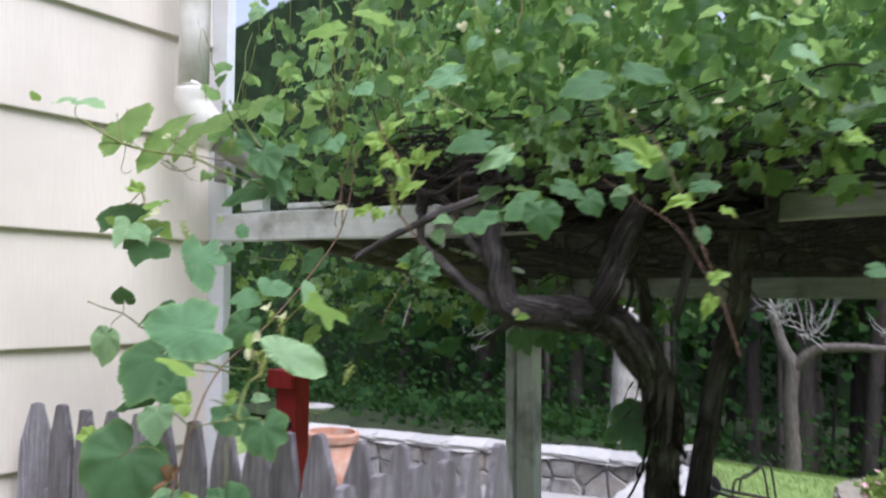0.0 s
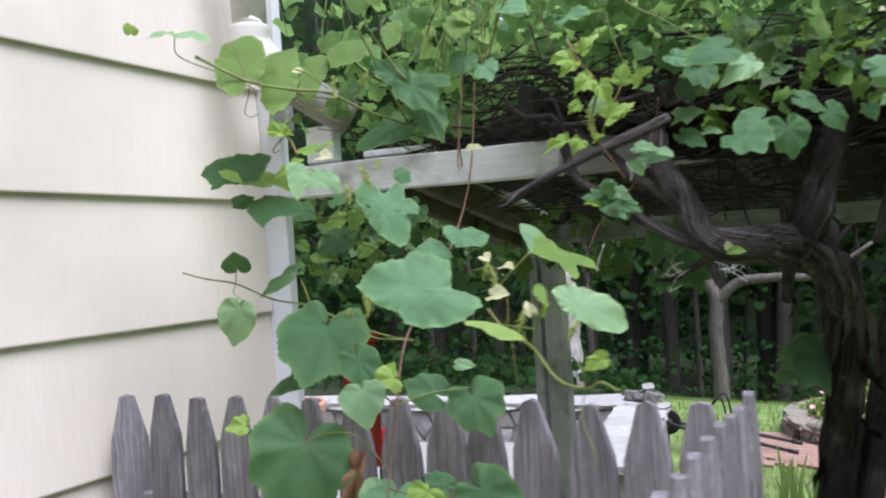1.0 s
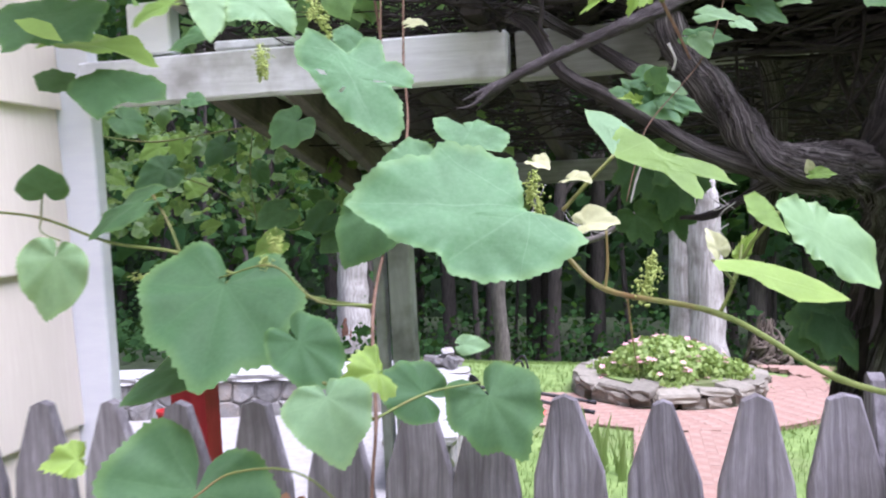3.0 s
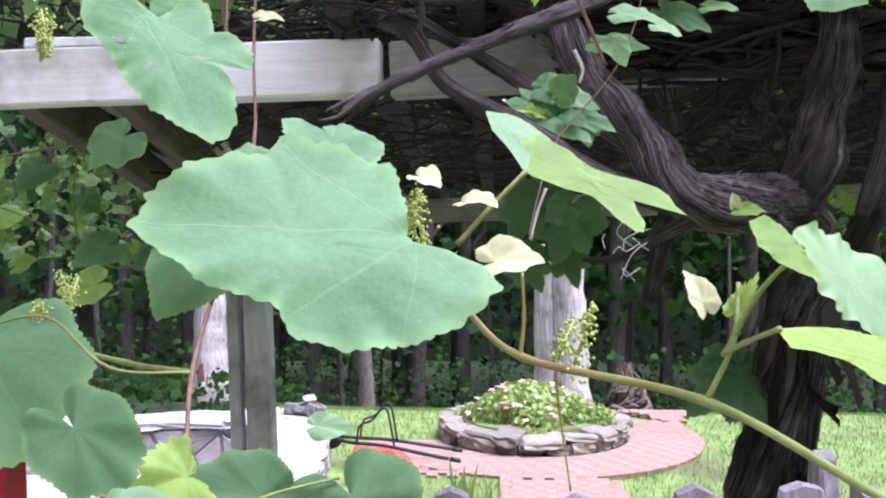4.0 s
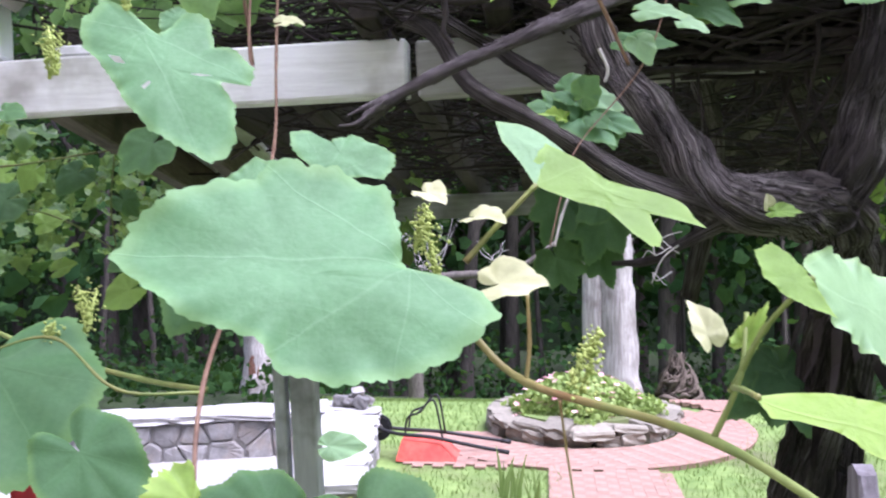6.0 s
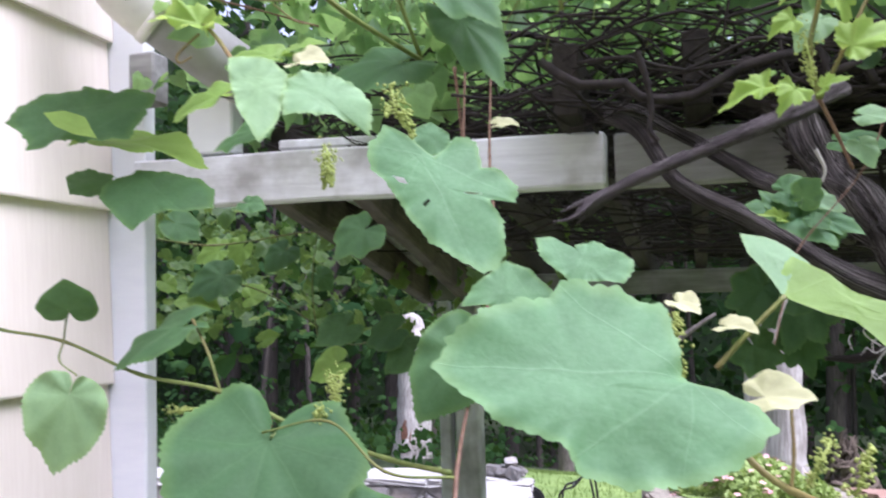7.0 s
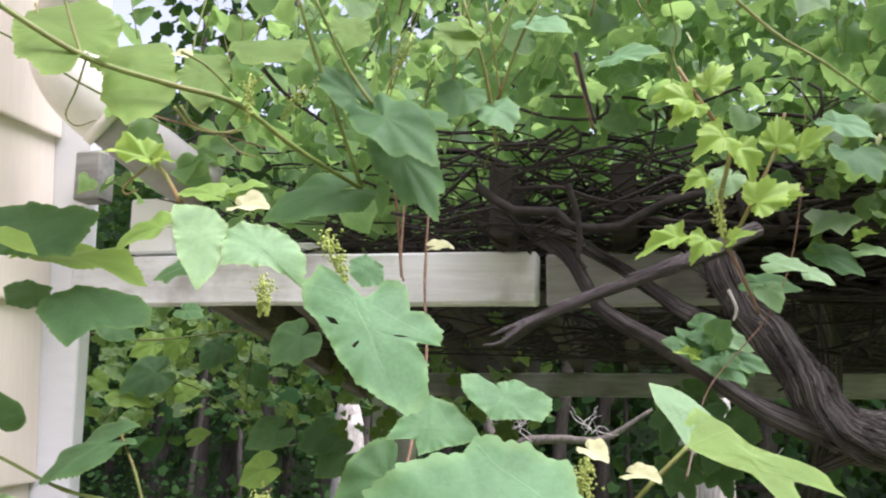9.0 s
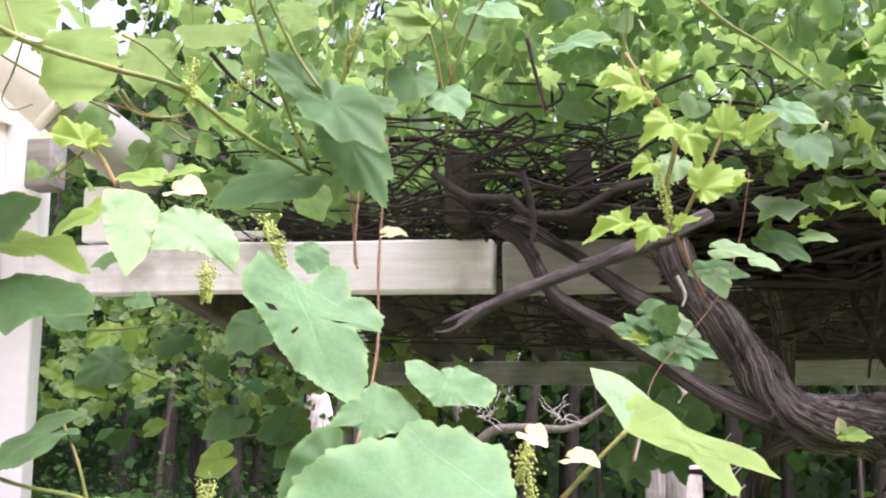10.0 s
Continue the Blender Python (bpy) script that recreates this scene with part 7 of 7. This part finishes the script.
def brick_path():
    th = tagged(new("path"), "path of worn red bricks", "path", kind="structure")
    bm = bmesh.new()
    box(bm, -0.0484, 0.0484, -0.0992, 0.0992, -0.05, 0.0, 0.0015)
    me = plate("brick", bm, BRICK)
    spots = []
    for j in range(60):
        for i in range(80):
            x, y = -2.4 + 0.098 * i, 3.1 + 0.2 * j + (0.1 if i % 2 else 0)
            if on_path(x, y) and math.hypot(x + 0.53, y - 10.75) > 1.87:
                spots.append((x, y, 0.0))
    for j in range(8):
        rad = 1.13 + 0.098 * j
        n = int(2 * math.pi * rad / 0.2)
        for i in range(n):
            a = 2 * math.pi * (i + 0.5 * (j % 2)) / n
            x, y = -0.53 + rad * math.cos(a), 10.75 + rad * math.sin(a)
            if y < (10.3 if x < -0.53 else 11.6):
                spots.append((x, y, math.degrees(a)))
    v, f = [], []
    for x, y, turn in spots:
        b, m = len(v), Matrix.Rotation(radians(turn), 2)
        for p in ((-0.056, -0.108), (0.056, -0.108), (0.056, 0.108), (-0.056, 0.108)):
            q = m @ Vector(p)
            v.append((x + q.x, y + q.y, lie(y) - 0.001 - 0.0015 * (b % 3)))
        f.append((b, b + 1, b + 2, b + 3))
    sand = raw("sand_bed", v, f, BRICK, th, "brick dust between the bricks")
    sand["kind"] = "stuff"
    spots.sort(key=lambda p: abs(p[1] - 8.9))
    r = random.Random(4)
    for x, y, turn in spots[:300]:
        ob = obj("brick", me, th)
        ob.matrix_local = pose(x, y, 0.002 + lie(y) + r.uniform(-0.0012, 0.0012), r.uniform(-0.6, 0.6), r.uniform(-0.6, 0.6), turn + r.uniform(-1.5, 1.5))
    v, f = [], []
    for x, y, turn in spots[300:]:
        b, z, m = len(v), 0.002 + lie(y) + r.uniform(-0.0012, 0.0012), Matrix.Rotation(radians(turn), 2)
        for dz in (-0.05, 0):
            for p in ((-0.0484, -0.0992), (0.0484, -0.0992), (0.0484, 0.0992), (-0.0484, 0.0992)):
                q = m @ Vector(p)
                v.append((x + q.x, y + q.y, z + dz))
        f += [(b + 4, b + 5, b + 6, b + 7)] + [(b + i, b + (i + 1) % 4, b + 4 + (i + 1) % 4, b + 4 + i) for i in range(4)]
    ob = raw("far_bricks", v, f, BRICK, th)
    ob["kind"] = "stuff"


brick_path()


def grass_blades():
    r = np.random.default_rng(31)
    v, f, uv = [], [], []
    for _ in range(60000):
        x, y = r.uniform(-4, 5.5), 5 + 15 * r.random() ** 1.1
        if (on_path(x - 0.08, y) and on_path(x + 0.08, y)) or math.hypot(x + 0.53, y - 10.75) < 1.15 or (x < -2.3 and y < 9.6):
            continue
        h, a, w = r.uniform(0.012, 0.036) * (1.6 if noise.noise((x, y, 3)) > 0.25 else 1), r.uniform(0, 6.28), r.uniform(0.003, 0.007)
        b = len(v)
        lx, ly = r.normal(0, 0.4 * h), r.normal(0, 0.4 * h)
        g = lie(y)
        v += [(x - w * math.cos(a), y - w * math.sin(a), g - 0.03), (x + w * math.cos(a), y + w * math.sin(a), g - 0.03), (x + lx, y + ly, g + h)]
        uv += [(0, 0), (0.1, 0), (0, 1)]
        f.append((b, b + 1, b + 2))
    ob = raw("grass", v, f, BLADE, None, "", False, uv)
    tagged(ob, "short green lawn grass", "grass", kind="stuff")


grass_blades()


# ---- woods ----
def forest():
    r = np.random.default_rng(5)
    spots = [(-6.99, 15), (-3.88, 15), (-3.10, 15), (-2.18, 15), (0.98, 15), (-6.07, 15.5), (-4.85, 16), (-1.5, 16), (3.2, 15.5), (5.5, 16), (-9.5, 16), (-8.2, 15)]
    for k in range(26):
        spots.append((r.uniform(-22, 14), r.uniform(17, 27)))
    spots = [(-0.88 + (x + 0.88) * 1.49, 0.75 + (y - 0.75) * 1.49) if y < 16.5 else (x, y + 7) for x, y in spots]
    for k, (x, y) in enumerate(spots):
        rad, h, lean = r.uniform(0.15, 0.28), r.uniform(12, 18) if x < -1 else r.uniform(9, 13), r.uniform(-0.4, 0.4)
        th = rooted("forest_tree", "tall dark forest tree at the edge of the woods", "tree", (x, y, lie(y)),
                    [("trunk", [(0, 0, -0.1, rad * 1.3), (0, 0, 0.5, rad), (lean * 0.3, 0, 3, rad * 0.9), (lean, 0, 7, rad * 0.7), (lean * 1.3, 0, h, rad * 0.25)]),
                     ("limb", [(lean * 0.4, 0, 4, rad * 0.4), (lean * 0.4 + 0.8, 0.1, 5, rad * 0.3), (lean * 0.4 + 1.9, 0.2, 6.2, rad * 0.12)]),
                     ("limb", [(lean * 0.6, 0, 5.2, rad * 0.4), (lean * 0.6 - 0.9, -0.1, 6.3, rad * 0.3), (lean * 0.6 - 1.8, 0.2, 7.5, rad * 0.12)])], TRUNK, "trees of the woods", k, 10, 0.06)
        n = 380
        d = r.normal(size=(n, 3))
        d /= np.linalg.norm(d, axis=1, keepdims=True)
        pts = d * (r.random((n, 1)) ** 0.4) * np.array([2.6, 2.2, (h - 2.0) / 2]) + np.array([lean, 0, 2.6 + (h - 2.0) / 2])
        pts += 0.5 * np.sin(pts[:, [1, 2, 0]] * 2.1 + k)
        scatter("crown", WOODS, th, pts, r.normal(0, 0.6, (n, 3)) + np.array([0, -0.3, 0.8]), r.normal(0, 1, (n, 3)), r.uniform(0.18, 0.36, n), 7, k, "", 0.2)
    for k in range(16):
        x, y = r.uniform(-13, 8), r.uniform(18.5, 27)
        rad, h, lean = r.uniform(0.04, 0.085), r.uniform(5, 8), r.uniform(-0.5, 0.5)
        th = rooted("forest_sapling", "thin bare-stemmed young tree in the woods", "tree", (x, y, lie(y)),
                    [("trunk", [(0, 0, -0.1, rad * 1.2), (lean * 0.2, 0, 1.5, rad), (lean * 0.5, 0.1, 3.2, rad * 0.8), (lean, 0.1, h, rad * 0.3)])], TRUNK, "young trees of the woods", 60 + k, 8, 0.06)
        pts = r.normal(0, 1, (90, 3)) * np.array([0.7, 0.7, 0.9]) + np.array([lean * 0.8, 0.1, h * 0.85])
        scatter("crown", WOODS, th, pts, r.normal(0, 0.6, (90, 3)) + np.array([0, -0.3, 0.8]), r.normal(0, 1, (90, 3)), r.uniform(0.08, 0.2, 90), 7, 60 + k, "", 0.2)
    n = 26000
    d = np.stack([r.uniform(-26, 18, n), 20 + 15 * r.random(n) ** 1.1, 10 * r.random(n) ** 1.5], 1)
    d[: n // 4, 1] = r.uniform(10.8, 21, n // 4)
    d[: n // 4, 0] = r.uniform(-22, -4.6, n // 4)
    d[: n // 4, 2] *= 0.35
    clump = np.array([noise.noise(Vector(p) * 0.6) for p in d])
    d = d[(clump > -0.12) & ~((d[:, 2] < 2.2) & (d[:, 1] < 23.0) & (r.random(n) < 0.6))]
    low = np.stack([r.uniform(-20, 16, 9000), 16.5 + 9 * r.random(9000), 1.3 * r.random(9000) ** 1.6], 1)
    low = low[np.array([noise.noise(Vector((p[0] * 0.5, p[1] * 0.5, 4.0))) for p in low]) > -0.2]
    near = np.stack([r.uniform(-15, -4.3, 3600), r.uniform(10.9, 17, 3600), 0.55 * r.random(3600) ** 1.5], 1)
    d = np.vstack([d, low, near])
    d[:, 2] += np.array([lie(y) for y in d[:, 1]])
    n = len(d)
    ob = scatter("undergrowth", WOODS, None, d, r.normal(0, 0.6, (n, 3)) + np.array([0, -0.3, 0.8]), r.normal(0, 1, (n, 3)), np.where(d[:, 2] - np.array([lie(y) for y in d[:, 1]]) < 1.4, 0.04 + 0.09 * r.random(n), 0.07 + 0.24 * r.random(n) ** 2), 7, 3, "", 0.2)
    tagged(ob, "dark dense undergrowth of the woods", "woods", kind="stuff")


forest()


def forest_floor():
    edge = [(-60, 9.2), (-14, 10.2), (-8, 10.5), (-4.6, 11.0), (-4.2, 16.5), (-1.5, 20.0), (3.0, 21.5), (9.0, 21), (60, 20)]
    verts, n = [], 14
    for k in range(n):
        for x, y in edge:
            b = y + (60 - y) * (k / (n - 1)) ** 1.6
            verts.append((x, b, lie(b) + 0.05 + 0.05 * (k > 0)))
    m = len(edge)
    faces = [(k * m + i, k * m + i + 1, (k + 1) * m + i + 1, (k + 1) * m + i) for k in range(n - 1) for i in range(m - 1)]
    tagged(raw("forest_floor", verts, faces, LITTER), "leaf litter darkened in colour for the shade under the trees", "ground", kind="structure")


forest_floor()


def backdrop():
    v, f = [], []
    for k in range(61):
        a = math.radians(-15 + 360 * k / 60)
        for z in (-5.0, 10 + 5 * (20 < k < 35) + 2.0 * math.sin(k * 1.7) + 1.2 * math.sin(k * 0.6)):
            # Behind the camera an added nearer ring, unseen, cuts the low skylight.
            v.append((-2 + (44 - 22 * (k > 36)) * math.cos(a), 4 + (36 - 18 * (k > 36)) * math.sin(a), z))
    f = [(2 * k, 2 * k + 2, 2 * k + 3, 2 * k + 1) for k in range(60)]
    # Near-black greens hold the shade between the distant trees.
    m = grained("shaded_distant_woods", (0.004, 0.010, 0.004), (0.022, 0.045, 0.014), (1, 1, 1), 1.6, 0.95, 0.0, 0.01)
    tagged(raw("backdrop", v, f, m), "distance of the woods, shade in its dark green, added unseen behind the camera", "backdrop", kind="structure")


backdrop()


# ---- loose plants and a brush heap beyond the bed ----
def iris_clump(at, seed):
    th = thing("iris", "clump of upright green sword leaves in the lawn", "plant", at)
    r = random.Random(seed)
    for k in range(9):
        x, y, h, lx, ly, w = r.uniform(-0.12, 0.12), r.uniform(-0.12, 0.12), r.uniform(0.25, 0.5), r.uniform(-0.08, 0.08), r.uniform(-0.08, 0.08), r.uniform(0.012, 0.02)
        v = []
        for i in range(6):
            q = i / 5
            half = w * (1 - q ** 2.5) + 0.001
            cx, cy, cz = x + lx * q * q, y + ly * q * q, -0.03 + h * q
            v += [(cx - half, cy, cz), (cx, cy - 0.3 * half, cz), (cx + half, cy, cz)]
        f = [(3 * i + j, 3 * i + j + 1, 3 * i + j + 4, 3 * i + j + 3) for i in range(5) for j in range(2)]
        uv = [(0.3 * (i % 3), i / 18) for i in range(18)]
        raw("sword_leaf", v, f, BLADE, th, "", True, uv)


iris_clump((-1.05, 7.5, 0), 1)
iris_clump((-1.22, 7.7, 0), 2)


ROOT = grained("weathered_brown_root", (0.045, 0.033, 0.025), (0.17, 0.135, 0.105), (6, 6, 6), 4.0, 0.95, 0.8, 0.01)


def brush_heap():
    th = thing("brush_heap", "weathered grey heap of roots and brush at the wood's edge", "brush heap", (1.2, 15.5, lie(15.5)))
    r = np.random.default_rng(41)
    for k in range(90):
        a, h = r.uniform(0, 6.28), 0.03 + 0.62 * k / 90
        b = 0.48 * (0.85 - h) * r.uniform(0.4, 1.1)
        w, up, rad = r.uniform(0.4, 1.5), r.uniform(-0.12, 0.22), r.uniform(0.016, 0.042)
        v, f = tube(spline([(b * math.cos(a), b * math.sin(a), max(0.0, h - 0.06), 0.6 * rad), (1.15 * b * math.cos(a + 0.5 * w), 1.15 * b * math.sin(a + 0.5 * w), h, rad), (b * math.cos(a + w), b * math.sin(a + w), h + up, 0.7 * rad), (0.7 * b * math.cos(a + w + 0.4) + r.normal(0, 0.06), 0.7 * b * math.sin(a + w + 0.4), h + 1.6 * up, 0.2 * rad)], 4), 6, 0.25, r)
        raw("root", v, f, ROOT, th, "", True)


brush_heap()


# ---- the hillside: the garden, and the vine with it, lean two degrees to the east under the plumb house, pergola and fences ----
LEVEL = {"camera", "sun", "wall_house", "wall_end", "wall_south", "wall_west", "roof_house", "trim_corner", "pergola", "downpipe", "birdhouse", "picket_fence", "picket_fence.001"}
HILL = pose(-1.3, 0, 2.2) @ pose(0, 0, 0, 0, 2.06, 0) @ pose(1.3, 0, -2.2)
bpy.context.view_layer.update()
for ob in [o for o in scene.objects if o.parent is None and o.name not in LEVEL]:
    ob.matrix_world = HILL @ ob.matrix_world
